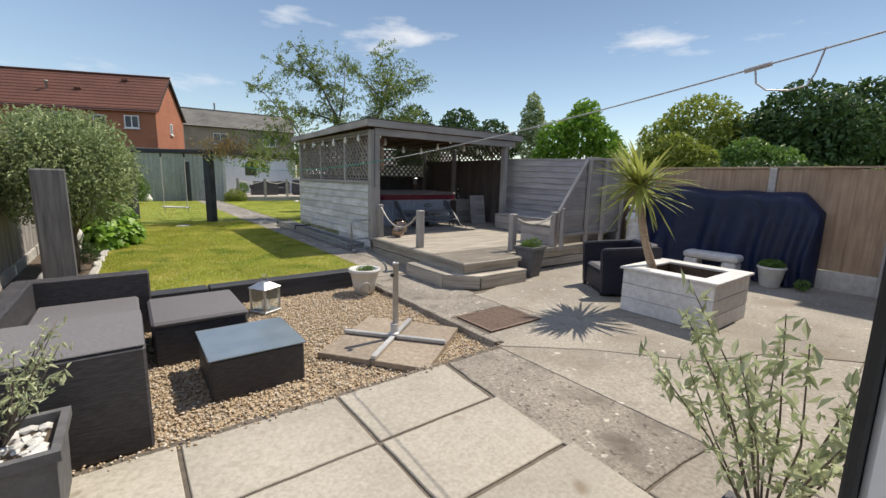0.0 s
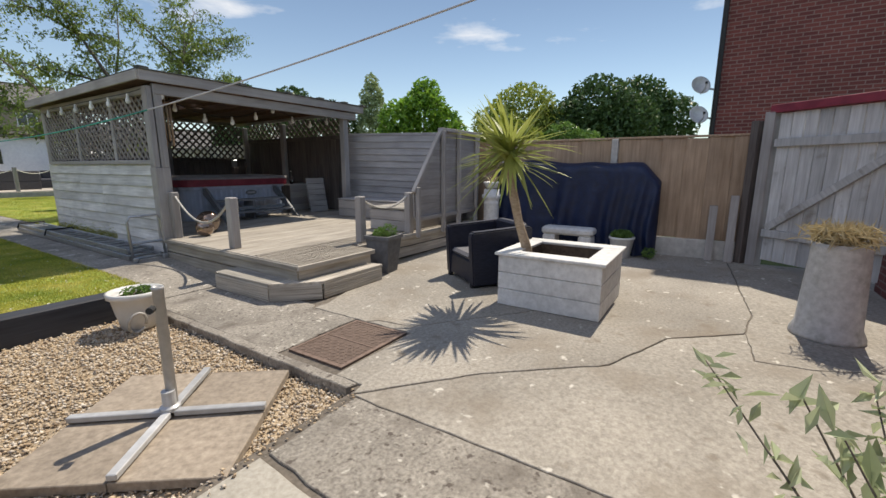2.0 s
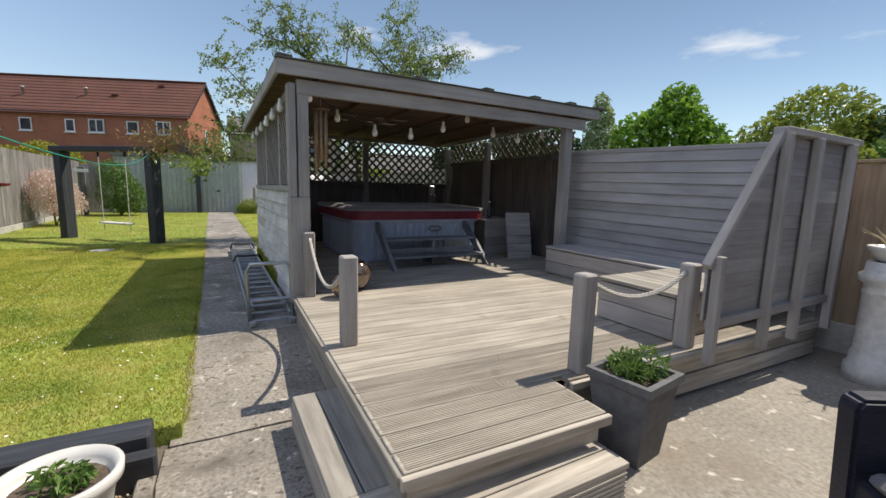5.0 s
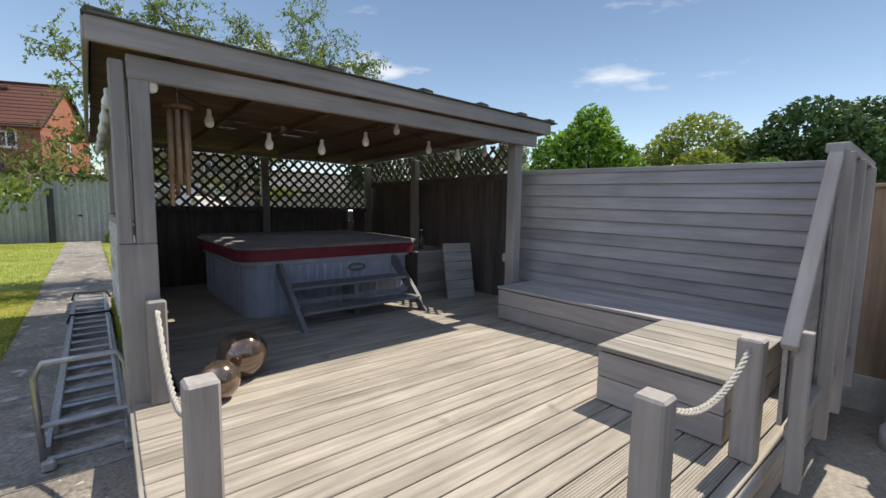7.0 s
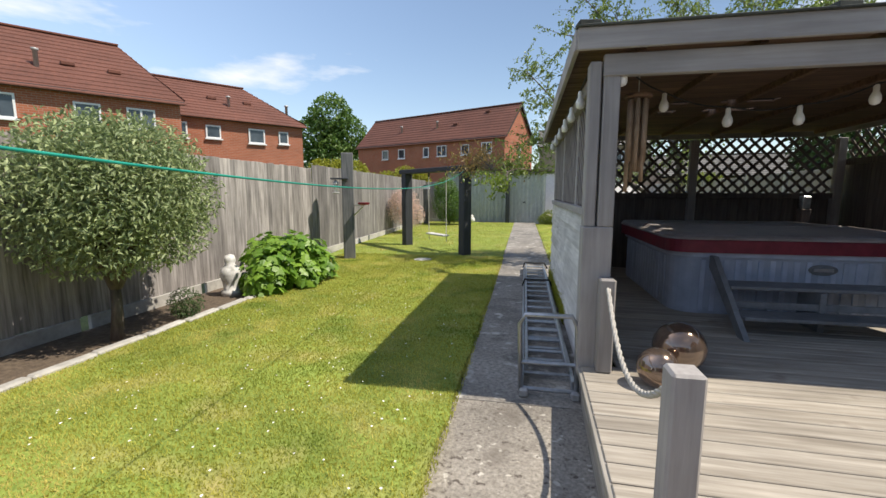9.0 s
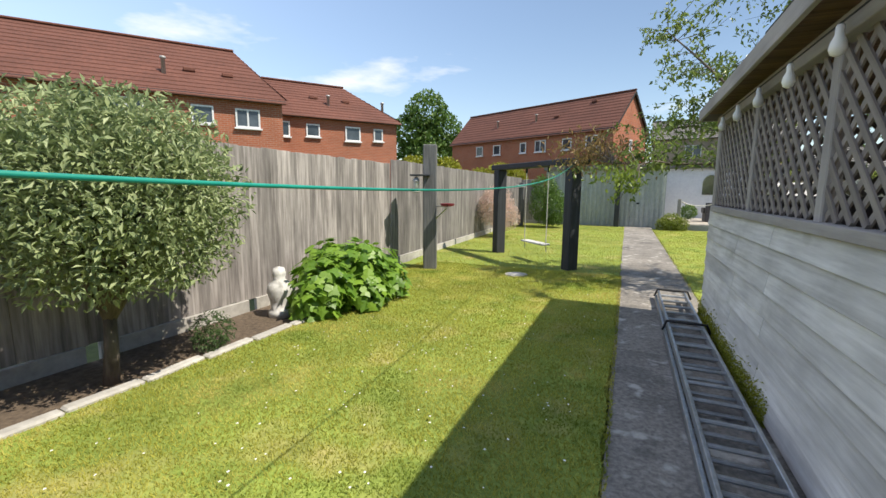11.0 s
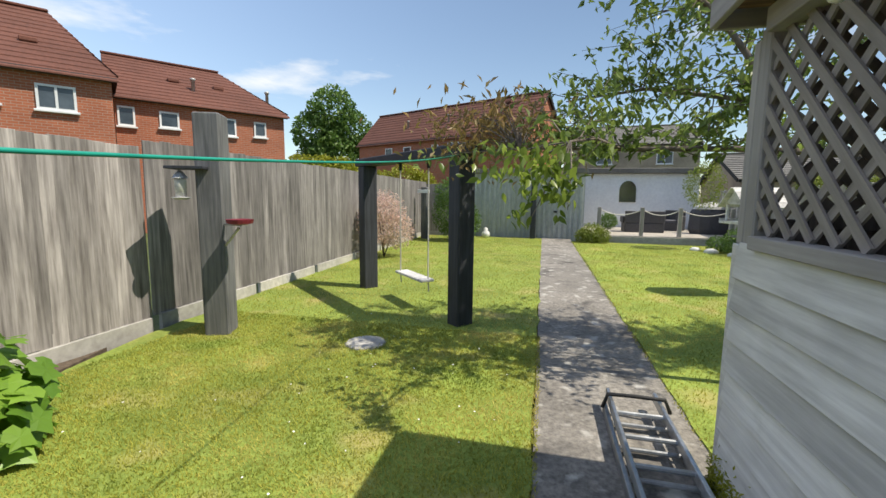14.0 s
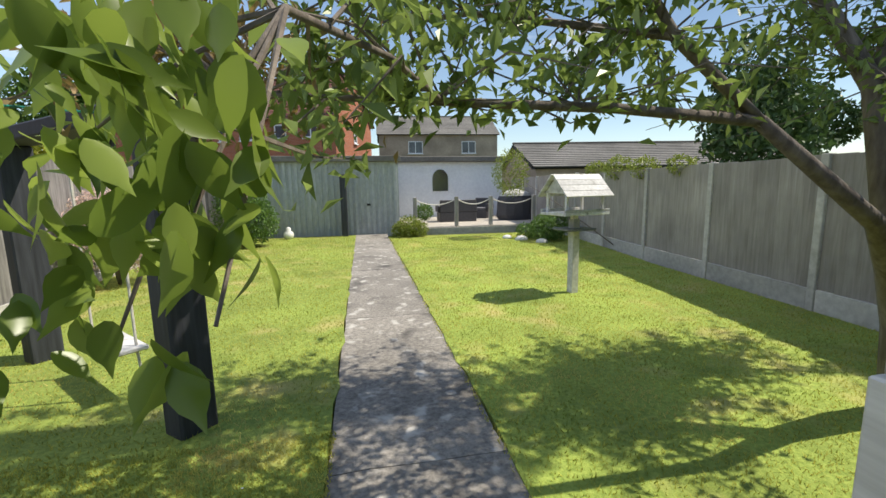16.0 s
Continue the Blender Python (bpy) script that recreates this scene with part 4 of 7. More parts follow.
    for s, d, h in chimneys:
        zz = eave + dz * d / dd if d < dd else eave + dz * (depth - d) / dd
        cb = lathe([(0.07, -0.2), (0.07, h), (0.1, h), (0.1, h + 0.08), (0.02, h + 0.1)], 10)
        put("flue", finish(cb, "flue", grey_metal, True), e, m=fr @ Matrix.Translation((s, d, zz)))
    for s, d in vents:
        zz = eave + dz * d / dd
        put("roof_vent", finish(boxy((-0.2, -0.14, 0.05), (0.2, 0.14, 0.2), 0.03), "roof_vent", tile_mat), e, m=fr @ Matrix.Translation((s, d, zz)))
    return e


house("terraced_house", "orange brick terraced house with brown tiled roof", (-22.34, 2.34), (0.606, 0.795), 20.4, 7.0, 5.2, 7.7, [(4.0, 4.1, 1.0, 0.8), (7.5, 4.1, 0.7, 0.75), (11.0, 4.1, 1.0, 0.78), (15.4, 4.1, 1.05, 0.78), (17.65, 4.17, 0.72, 0.66), (19.15, 4.13, 0.85, 0.69)], orange_brick, tile_mat, chimneys=[(16.5, 1.0, 0.6), (8, 1.2, 0.6)], vents=[(17.3, 1.4), (18.6, 1.3)], hip=1.6)
house("terraced_house", "orange brick terraced house with lower tiled roof", (-11.9, 20.16), (0.606, 0.795), 5.8, 6.4, 5.2, 7.25, [(0.32, 4.2, 0.5, 0.68), (1.6, 4.26, 0.62, 0.58), (3.5, 4.17, 0.75, 0.68), (4.8, 4.24, 0.48, 0.6)], orange_brick, tile_mat, chimneys=[(2.6, 1.0, 0.5), (5.5, 1.2, 0.35)], vents=[(2.0, 1.6), (3.6, 1.5)], hip=2.0)
house("terraced_house", "orange brick end-terrace house with gable end", (-11.9, 39.08), (0.915, -0.404), 14.3, 4.8, 5.9, 8.35, [(12.9, 4.75, 0.85, 0.8), (11.1, 4.75, 0.7, 0.75), (9, 4.75, 0.9, 0.8), (7.5, 4.75, 0.55, 0.75), (5, 4.75, 0.7, 0.75), (3.2, 4.75, 0.7, 0.75), (2.4, 4.6, 0.36, 0.75, 1)], orange_brick, tile_mat, chimneys=[(4.2, 1.0, 0.5), (7.8, 1.1, 0.5)], vents=[(11.9, 2.0), (9.5, 1.2)])
house("bungalow", "buff brick house with grey tiled roof", (4.6, 46.0), (1, -0.05), 10.0, 6.5, 6.0, 7.8, [(3.0, 4.4, 1.2, 1.0), (7.5, 4.4, 1.2, 1.0)], buff_wall, grey_tile, chimneys=[(3, 3.2, 0.8)])

for ob in bpy.data.objects:
    if ob.name.startswith("terraced_house") and ob.parent is None:
        if ob.location.y < 30:
            ob.matrix_basis = Matrix.Translation((2.95, 7.6, 1.27)) @ Matrix.Diagonal((1.22, 1.22, 1.22, 1)) @ Matrix.Translation((-2.8, -7.5, -1.57)) @ ob.matrix_basis
        else:
            ob.matrix_basis = Matrix.Translation((0.65, 0.2, -0.42)) @ ob.matrix_basis

# ---- own house wall and door behind the start ----
own = thing("house_wall", "dark red brick back wall of the house", "wall", (0, -1.1, 0), kind="structure")
for lo, hi in (((-3.2, -1.25, -0.1), (-0.75, -0.95, 2.9)), ((0.62, -1.25, -0.1), (4.6, -0.95, 2.9)), ((-0.75, -1.25, 2.27), (0.62, -0.95, 2.9))):
    part("brick_wall", boxy(lo, hi), red_brick, own)
part("threshold", boxy((-0.76, -1.3, -0.1), (0.5, -0.66, 0.1), 0.01), pale_concrete, own)
door = thing("door_frame", "white plastic back door frame with a metal lock strip", "door", (0.44, -0.93, 0.1))
part("jamb", boxy((0.5, -0.94, 0.1), (0.6, -0.655, 2.15), 0.006), upvc, door)
part("jamb", boxy((-0.9, -0.94, 0.1), (-0.76, -0.66, 2.15), 0.006), upvc, door)
part("head", boxy((-0.9, -0.94, 2.152), (0.6, -0.66, 2.25), 0.006), upvc, door)
part("seal", boxy((0.494, -0.654, 0.12), (0.602, -0.642, 2.1), 0.003), black_rubber, door, "black rubber edge seal")
part("lock_plate", boxy((0.494, -0.72, 0.86), (0.499, -0.69, 1.0), 0.002), alu, door, "steel lock plate")
part("floor", boxy((-3, -4.5, 0.0), (3, -1.3, 0.1)), pale_concrete, own)

# neighbouring house over the gate
nb_house = thing("neighbour_house", "dark red brick neighbouring house gable wall", "house", (12.0, -2.0, 0))
part("wall", boxy((12.0, -7.0, -0.1), (18.0, 0.35, 7.8)), red_brick_side, nb_house)
part("verge", boxy((11.9, -7.2, 7.8), (18.2, 0.55, 8.0), 0.03), grey_tile, nb_house)
part("downpipe", tube([(11.93, 0.3, -0.1), (11.93, 0.3, 7.6)], 0.05), black_rubber, nb_house)


def dish(at):
    e = thing("satellite_dish", "grey satellite dish on a wall bracket", "satellite dish", at, "satellite dishes")
    m = Matrix.Translation(at) @ Euler((radians(70), 0, radians(-60))).to_matrix().to_4x4()
    part("reflector", lathe([(0.02, 0.0), (0.09, 0.013), (0.155, 0.04), (0.195, 0.07), (0.195, 0.078), (0.155, 0.05), (0.09, 0.023), (0.02, 0.01)], 24, m=m), grey_metal, e, smooth=True)
    part("arm", tube([m @ Vector((0, -0.18, 0.03)), m @ Vector((0, -0.16, 0.2)), m @ Vector((0, -0.07, 0.27))], 0.012), grey_metal, e)
    part("receiver", tube([m @ Vector((0, -0.08, 0.26)), m @ Vector((0, -0.04, 0.275))], 0.025), black_rubber, e)
    part("bracket", tube([at, (at[0] + 0.1, at[1] - 0.02, at[2]), (12.0, at[1] - 0.3, at[2] - 0.05)], 0.02), grey_metal, e)


dish((11.75, 0.62, 3.02))
dish((11.75, 0.6, 2.42))


def cable(a, b, sag, r, material, label, first=0.0, last=1.0, n=60):
    """The stretch of a sagging line between two shares of its length."""
    a, b = Vector(a), Vector(b)
    ts = [first + (last - first) * i / n for i in range(n + 1)]
    pts = [a.lerp(b, t) - Vector((0, 0, sag * 4 * t * (1 - t))) for t in ts]
    return tagged(part("cable", tube(pts, r, 6), material, smooth=True), label, "cable")


line_green = mat("green_plastic_line", (0.0, 0.2, 0.15), (0.01, 0.3, 0.22), scale=9, rough=0.5, bump=0.0)
LINE_A, LINE_B = (2.4, -0.95, 2.19), (1.9, 13.15, 2.06)
cable(LINE_A, LINE_B, 0.55, 0.004, grey_metal, "grey cord of the washing line at the house end", 0.0, 0.3)
cable(LINE_A, LINE_B, 0.55, 0.0045, line_green, "green plastic washing line tied to the swing frame", 0.3, 1.0)
kn = thing("line_tensioner", "grey cord loop and clip on the washing line", "washing line", (2.563, 0.13, 2.094))
part("clip", tube([(2.578, 0.07, 2.106), (2.553, 0.17, 2.085)], 0.011, 8), grey_metal, kn)
part("loop", tube([(2.563, 0.13, 2.09), (2.565, 0.12, 2.025), (2.573, 0.08, 1.99), (2.593, 0.0, 1.98), (2.613, -0.06, 1.995), (2.622, -0.08, 2.045), (2.632, -0.1, 2.15)], 0.004, 6), grey_metal, kn)

kn.matrix_basis = Matrix.Translation((-0.2, -0.04, -0.064)) @ kn.matrix_basis

# side gate
gate = thing("side_gate", "whitewashed ledged and braced timber gate", "gate", (7.95, -0.5, 0))
ga, gb = Vector((7.98, -0.48, 0)), Vector((7.1, -1.5, 0))
gd = (gb - ga)
gl = gd.length
gang = math.degrees(math.atan2(gd.y, gd.x))
gm_ = pose(ga.x, ga.y, 0, 0, 0, gang)


def gpart(name, lo, hi, material=gate_wood, bev=0.004, m=None):
    return put(name, finish(boxy(lo, hi, bev), name, material), gate, m=m or gm_)


for i in range(9):
    w = gl / 9
    gpart("board", (i * w + 0.004, 0.0, 0.1), ((i + 1) * w - 0.004, 0.022, 2.02))
gpart("ledge", (0.0, -0.05, 0.42), (gl, -0.002, 0.52))
gpart("ledge", (0.0, -0.05, 1.6), (gl, -0.002, 1.7))
bl = math.hypot(gl - 0.05, 1.08)
gpart("brace", (0.0, -0.048, -0.045), (bl, -0.004, 0.045), m=gm_ @ pose(0.05, 0, 0.54, 0, -math.degrees(math.atan2(1.04, gl - 0.05)), 0))
gpart("post", (-0.16, -0.06, 0), (-0.03, 0.08, 2.05), taupe_z)
gpart("post", (-0.3, -0.1, 0), (-0.2, 0.0, 1.95), dark_board)
gpart("head", (-0.1, -0.06, 2.03), (gl + 0.1, 0.06, 2.13), cover_red)
gpart("post", (gl + 0.02, -0.06, 0), (gl + 0.14, 0.08, 2.05), taupe_z)
side_wall = tagged(part("garage_wall", boxy((4.6, -1.7, -0.1), (7.2, -1.45, 2.7)), red_brick), "dark red brick side wall by the gate", "wall", kind="structure")
for x, y, h, tilt in ((8.02, -0.12, 0.95, 3), (8.04, 0.12, 0.8, -2)):
    tagged(part("loose_plank", add_box(bmesh.new(), (-0.02, -0.05, 0), (0.02, 0.05, h), 0.004, pose(x, y, 0, 0, tilt, 0)), taupe_z), "short dark plank leaning on the fence", "plank", "leaning planks")

# ---- gravel corner ----
def pebbles(n, x0, x1, y0, y1, z, seed, keep, smin=0.008, smax=0.02):
    rg = np.random.default_rng(seed)
    p = np.stack([rg.uniform(x0, x1, n), rg.uniform(y0, y1, n), z + rg.uniform(-0.012, 0.012, n)], 1)
    p = p[keep(p[:, 0], p[:, 1])]
    n = len(p)
    base = np.array([(1, 0, 0), (0, 1, 0), (-1, 0, 0), (0, -1, 0), (0, 0, 0.7), (0, 0, -0.6)], float)
    fc = np.array([(0, 1, 4), (1, 2, 4), (2, 3, 4), (3, 0, 4), (1, 0, 5), (2, 1, 5), (3, 2, 5), (0, 3, 5)])
    a = rg.uniform(0, 6.28, n)
    s = rg.uniform(smin, smax, (n, 1, 1)) * rg.uniform(0.7, 1.3, (n, 1, 3))
    v = base[None] * s + rg.normal(0, 0.002, (n, 6, 3))
    c, sn = np.cos(a)[:, None], np.sin(a)[:, None]
    tilt = rg.uniform(-0.5, 0.5, (n, 1))
    x, y, zz = v[..., 0] * c - v[..., 1] * sn, v[..., 0] * sn + v[..., 1] * c, v[..., 2]
    zz = zz + x * tilt
    v = np.stack([x, y, zz], 2) + p[:, None]
    f = (fc[None] + 6 * np.arange(n)[:, None, None]).reshape(-1, 3)
    return soup(v.reshape(-1, 3).tolist(), f.tolist(), "gravel", gravel_mat, True)


tagged(put("gravel", pebbles(46000, -1.3, 2.62, 1.84, 4.66, -0.062, 7, lambda x, y: (x > -0.2) | (y > 4.2) | (y < 2.1), 0.006, 0.0155)), "golden brown pea gravel", "gravel", kind="stuff")
gs = np.random.default_rng(77)
tagged(put("gravel", pebbles(500, -0.9, 2.6, 1.74, 1.9, 0.002, 8, lambda x, y: y > 1.78 + 0.08 * gs.random(len(x)), 0.006, 0.013)), "stray gravel along the paving edge", "gravel", kind="stuff")
sub2 = tagged(part("gravel_floor", boxy((-2.6, 1.845, -0.09), (2.56, 4.655, -0.066)), mat("gravel_floor", (0.22, 0.16, 0.1), (0.5, 0.4, 0.28), scale=70, rough=1.0, bump=1.0, dist=0.01)), "bed of golden brown gravel", "gravel", kind="structure")

sofa = thing("corner_sofa", "charcoal rattan corner sofa with grey seat cushions", "sofa", (-0.45, 3.1, -0.06))
part("base", boxy((-0.86, 2.725, -0.06), (-0.05, 4.1, 0.27), 0.015), rattan, sofa)
for y0, y1 in ((2.74, 3.4), (3.405, 4.08)):
    part("seat_cushion", boxy((-0.74, y0, 0.272), (-0.04, y1, 0.335), 0.02), rattan_top, sofa)
part("backrest", boxy((-0.88, 2.725, 0.2), (-0.745, 4.1, 0.57), 0.015), rattan, sofa)
part("end_panel", boxy((-0.88, 4.102, -0.06), (0.06, 4.24, 0.55), 0.015), rattan, sofa)
part("end_module", boxy((-0.885, 1.99, -0.06), (-0.03, 2.72, 0.55), 0.015), rattan, sofa)
# thin sheet in cushion grey: sunlight on the module's rattan top, put into colour
part("end_module_top", boxy((-0.88, 1.995, 0.552), (-0.035, 2.715, 0.562), 0.004), rattan_top, sofa)
ott = thing("footstool", "charcoal rattan footstool with grey cushion", "footstool", (0.4, 3.5, -0.06))
part("base", boxy((0.03, 3.16, -0.06), (0.72, 3.96, 0.26), 0.015), rattan, ott)
part("cushion", boxy((0.02, 3.15, 0.262), (0.73, 3.97, 0.315), 0.02), rattan_top, ott)
table = thing("coffee_table", "low charcoal rattan table with glass top", "coffee table", (0.62, 2.65, -0.06))
part("base", boxy((0.31, 2.33, -0.06), (0.94, 2.98, 0.235), 0.012), rattan, table)
part("glass_top", boxy((0.295, 2.315, 0.238), (0.955, 2.995, 0.25), 0.004), table_glass, table)

base_slabs = thing("parasol_base_slabs", "four brown stone slabs weighing down the parasol base", "paving slabs", (1.85, 2.55, -0.05))
sm = pose(1.85, 2.55, -0.05, 0, 0, -52.7)
for i, j in ((-1, -1), (0, -1), (-1, 0), (0, 0)):
    put("slab", finish(prism([(i * 0.5 + 0.003, j * 0.5 + 0.003), (i * 0.5 + 0.497, j * 0.5 + 0.003), (i * 0.5 + 0.497, j * 0.5 + 0.497), (i * 0.5 + 0.003, j * 0.5 + 0.497)], 0.0, 0.045, jitter=0.004, step=0.1, bev=0.004), "slab", brown_slab), base_slabs, m=sm)
stand = thing("parasol_stand", "pale grey metal cross stand with bare pole", "parasol stand", (1.85, 2.55, 0))
for k in range(4):
    a = radians(-50 + 90 * k)
    d_ = Vector((math.cos(a), math.sin(a), 0))
    c_ = Vector((1.85, 2.55, 0.02))
    p0, p1 = c_ + d_ * 0.03, c_ + d_ * 0.5
    part("foot_bar", add_box(bmesh.new(), (0.0, -0.022, -0.016), (0.47, 0.022, 0.016), 0.004, Matrix.Translation(p0) @ Matrix.Rotation(a, 4, "Z")), grey_metal, stand)
part("pole", lathe([(0.027, 0.03), (0.027, 0.7), (0.029, 0.7), (0.029, 0.72), (0.023, 0.72), (0.023, 0.6)], 16, m=pose(1.88, 2.57, 0)), grey_metal, stand, smooth=True)
part("collar", lathe([(0.05, 0.03), (0.05, 0.05), (0.034, 0.06), (0.034, 0.14)], 16, m=pose(1.86, 2.56, 0)), grey_metal, stand)
part("knob", tube([(1.83, 2.53, 0.62), (1.8, 2.5, 0.62)], 0.018), black_rubber, stand, "black locking knob")

# white handled pot
wp = thing("plant_pot", "white glazed pot with drooping rope handle", "plant pot", (2.41, 4.29, -0.05))
pm = pose(2.41, 4.29, -0.05) @ Matrix.Diagonal((0.82, 0.82, 1.05, 1))
part("bowl", lathe([(0.13, 0), (0.16, 0.02), (0.2, 0.16), (0.225, 0.27), (0.255, 0.28), (0.258, 0.32), (0.235, 0.325), (0.21, 0.29), (0.19, 0.26)], 32, m=pm), white_ceramic, wp, smooth=True)
part("soil", lathe([(0.2, 0.22), (0.195, 0.27), (0.05, 0.275)], 20, m=pm), soil, wp)
for s in (-1,):
    c_ = Vector((2.41 + s * 0.08, 4.29 - 0.15, 0.1))
    part("handle", tube([c_ + Vector((0.05 * math.cos(t) * 1.3, -0.03 - 0.03 * math.sin(t), 0.09 * math.sin(t) - 0.05)) for t in np.linspace(-0.3, 5.6, 18)], 0.011), rope_mat, wp, smooth=True)
bush("pot_plant", "small green shoots in the white pot", "plant", (2.41, 4.29, 0.22), [(2.41, 4.29, 0.27, 0.1, 0.5), (2.46, 4.26, 0.28, 0.07, 0.6)], 160, 0.05, 0.018, leaf_mid, 31, 0.004)

lan = thing("lantern", "silver metal garden lantern with glass sides", "lantern", (1.12, 4.2, -0.05))
lm = pose(1.12, 4.2, -0.05, 0, 0, 30)
for sx in (-1, 1):
    for sy in (-1, 1):
        put("corner_post", finish(boxy((sx * 0.105 - 0.01, sy * 0.105 - 0.01, 0.0), (sx * 0.105 + 0.01, sy * 0.105 + 0.01, 0.28), 0.002), "corner_post", alu), lan, m=lm)
put("base", finish(boxy((-0.12, -0.12, 0), (0.12, 0.12, 0.02), 0.004), "base", alu), lan, m=lm)
rf = bmesh.new()
bmesh.ops.create_cone(rf, cap_ends=True, segments=4, radius1=0.18, radius2=0.06, depth=0.06, matrix=Matrix.Translation((0, 0, 0.31)) @ Matrix.Rotation(radians(45), 4, "Z"))
put("roof", finish(rf, "roof", alu), lan, m=lm)
put("handle", finish(tube([(0.05 * math.cos(t), 0, 0.34 + 0.08 * math.sin(t)) for t in np.linspace(0, math.pi, 12)], 0.005), "handle", alu), lan, m=lm)
lg = glassy("lantern_glass")
for k in range(4):
    g_ = put("pane", finish(boxy((-0.095, -0.107, 0.02), (0.095, -0.104, 0.28)), "pane", lg), lan, m=lm @ Matrix.Rotation(radians(90 * k), 4, "Z"))
    g_.visible_shadow = False
put("candle", finish(lathe([(0.035, 0.02), (0.035, 0.13), (0.005, 0.14)], 14), "candle", white_ceramic, True), lan, m=lm)


def square_pot(name, label, at, top, bottom, h, material, rz=0, ribs=False):
    e = thing(name, label, "plant pot", at)
    m = pose(*at, 0, 0, rz)
    bm = bmesh.new()
    def ring(r, z):
        return [bm.verts.new(m @ Vector((sx * r, sy * r, z))) for sx, sy in ((-1, -1), (1, -1), (1, 1), (-1, 1))]
    rs = [ring(bottom / 2, 0), ring(top / 2 - 0.01, h - 0.05), ring(top / 2 + 0.008, h - 0.045), ring(top / 2 + 0.008, h), ring(top / 2 - 0.025, h), ring(top / 2 - 0.03, h - 0.06)]
    bm.faces.new(rs[0][::-1])
    for a, b in zip(rs, rs[1:]):
        for i in range(4):
            j = (i + 1) % 4
            bm.faces.new((a[i], a[j], b[j], b[i]))
    part("body", bm, material, e)
    part("soil", add_box(bmesh.new(), (-top / 2 + 0.03, -top / 2 + 0.03, h - 0.09), (top / 2 - 0.03, top / 2 - 0.03, h - 0.045), 0, m), soil, e)
    if ribs:
        for k in range(3):
            w = top / 2 - 0.02
            part("rib", add_box(bmesh.new(), (-w, -w, h - 0.14 - k * 0.025), (w, w, h - 0.128 - k * 0.025), 0.002, m), material, e)
    return e


square_pot("plant_pot", "tall tapered slate grey planter beside the step", (4.97, 3.67, 0.0), 0.35, 0.24, 0.48, slate_pot, 8)
bush("pot_plant", "low green succulents in the grey planter", "plant", (4.97, 3.67, 0.42), [(4.93, 3.67, 0.5, 0.1, 0.8), (5.04, 3.64, 0.52, 0.11, 0.9), (4.97, 3.73, 0.49, 0.1, 0.8)], 420, 0.06, 0.016, leaf_mid, 32, 0.004)
square_pot("plant_pot", "square slate pot with shells and stones", (-0.55, 1.64, 0.0), 0.4, 0.36, 0.37, slate_pot, 0, True)
gr = np.random.default_rng(12)
bm = bmesh.new()
for k in range(40):
    bmesh.ops.create_icosphere(bm, subdivisions=1, radius=gr.uniform(0.015, 0.035), matrix=pose(-0.55 + gr.uniform(-0.14, 0.14), 1.64 + gr.uniform(-0.14, 0.14), 0.335, 0, 0, gr.uniform(0, 90)) @ Matrix.Diagonal((1.3, 1, 0.6, 1)))
tagged(part("shell_stones", bm, white_stone), "white shells and pebbles in the slate pot", "stones", kind="stuff")


def sprigs(name, label, at, n, height, spread, material, seed, leaf=(0.045, 0.013), per=26, lean=(0, 0)):
    """Thin upright shoots with small leaves along them."""
    rg = np.random.default_rng(seed)
    e = thing(name, label, "plant", at)
    bm = bmesh.new()
    cs = []
    for _ in range(n):
        a, r = rg.uniform(0, 6.28), spread * rg.uniform(0.2, 1)
        h = height * rg.uniform(0.6, 1.0)
        end = Vector(at) + Vector((r * math.cos(a) + lean[0], r * math.sin(a) + lean[1], h))
        mid = Vector(at).lerp(end, 0.5) + Vector((rg.uniform(-0.05, 0.05), rg.uniform(-0.05, 0.05), 0.06))
        tube([at, mid, end], [0.005, 0.0035, 0.0015], 5, bm)
        for t in rg.uniform(0.3, 1.0, per):
            p = Vector(at).lerp(mid, t * 2) if t < 0.5 else mid.lerp(end, t * 2 - 1)
            cs.append((p.x + rg.normal(0, 0.02), p.y + rg.normal(0, 0.02), p.z + rg.normal(0, 0.015)))
    tagged(part("shoot_wood", bm, bark, e, smooth=True), kind="stuff")
    v, f = leaves(np.array(cs), *leaf, rg, droop=-0.4)
    put("foliage", soup(v.tolist(), f, "foliage", material), e)
    return e


sprigs("olive_shrub", "thin grey-green olive shoots in the slate pot", (-0.55, 1.64, 0.33), 16, 0.5, 0.3, olive_leaf, 41)
sprigs("olive_shrub", "young olive shrub with grey-green leaves", (1.76, -0.33, 0.16), 17, 1.05, 0.62, olive_leaf, 42, leaf=(0.066, 0.021), per=44)
square_pot("plant_pot", "slate grey pot holding the olive shrub", (1.76, -0.33, 0.0), 0.3, 0.26, 0.2, slate_pot)

# planter box and palm
box_ = thing("planter_box", "white painted timber planter box with worn corners", "planter", (5.0, 1.37, 0))
PX0, PX1, PY0, PY1, PZ = 4.55, 5.5, 0.89, 1.86, 0.5
for k in range(3):
    z0, z1 = 0.005 + k * 0.165, 0.005 + k * 0.165 + 0.16
    part("side_board", boxy((PX0, PY0, z0), (PX0 + 0.03, PY1, z1), 0.004), white_paint, box_)
    part("side_board", boxy((PX1 - 0.03, PY0, z0), (PX1, PY1, z1), 0.004), white_paint, box_)
    part("side_board", boxy((PX0 + 0.031, PY0, z0), (PX1 - 0.031, PY0 + 0.03, z1), 0.004), white_paint, box_)
    part("side_board", boxy((PX0 + 0.031, PY1 - 0.03, z0), (PX1 - 0.031, PY1, z1), 0.004), white_paint, box_)
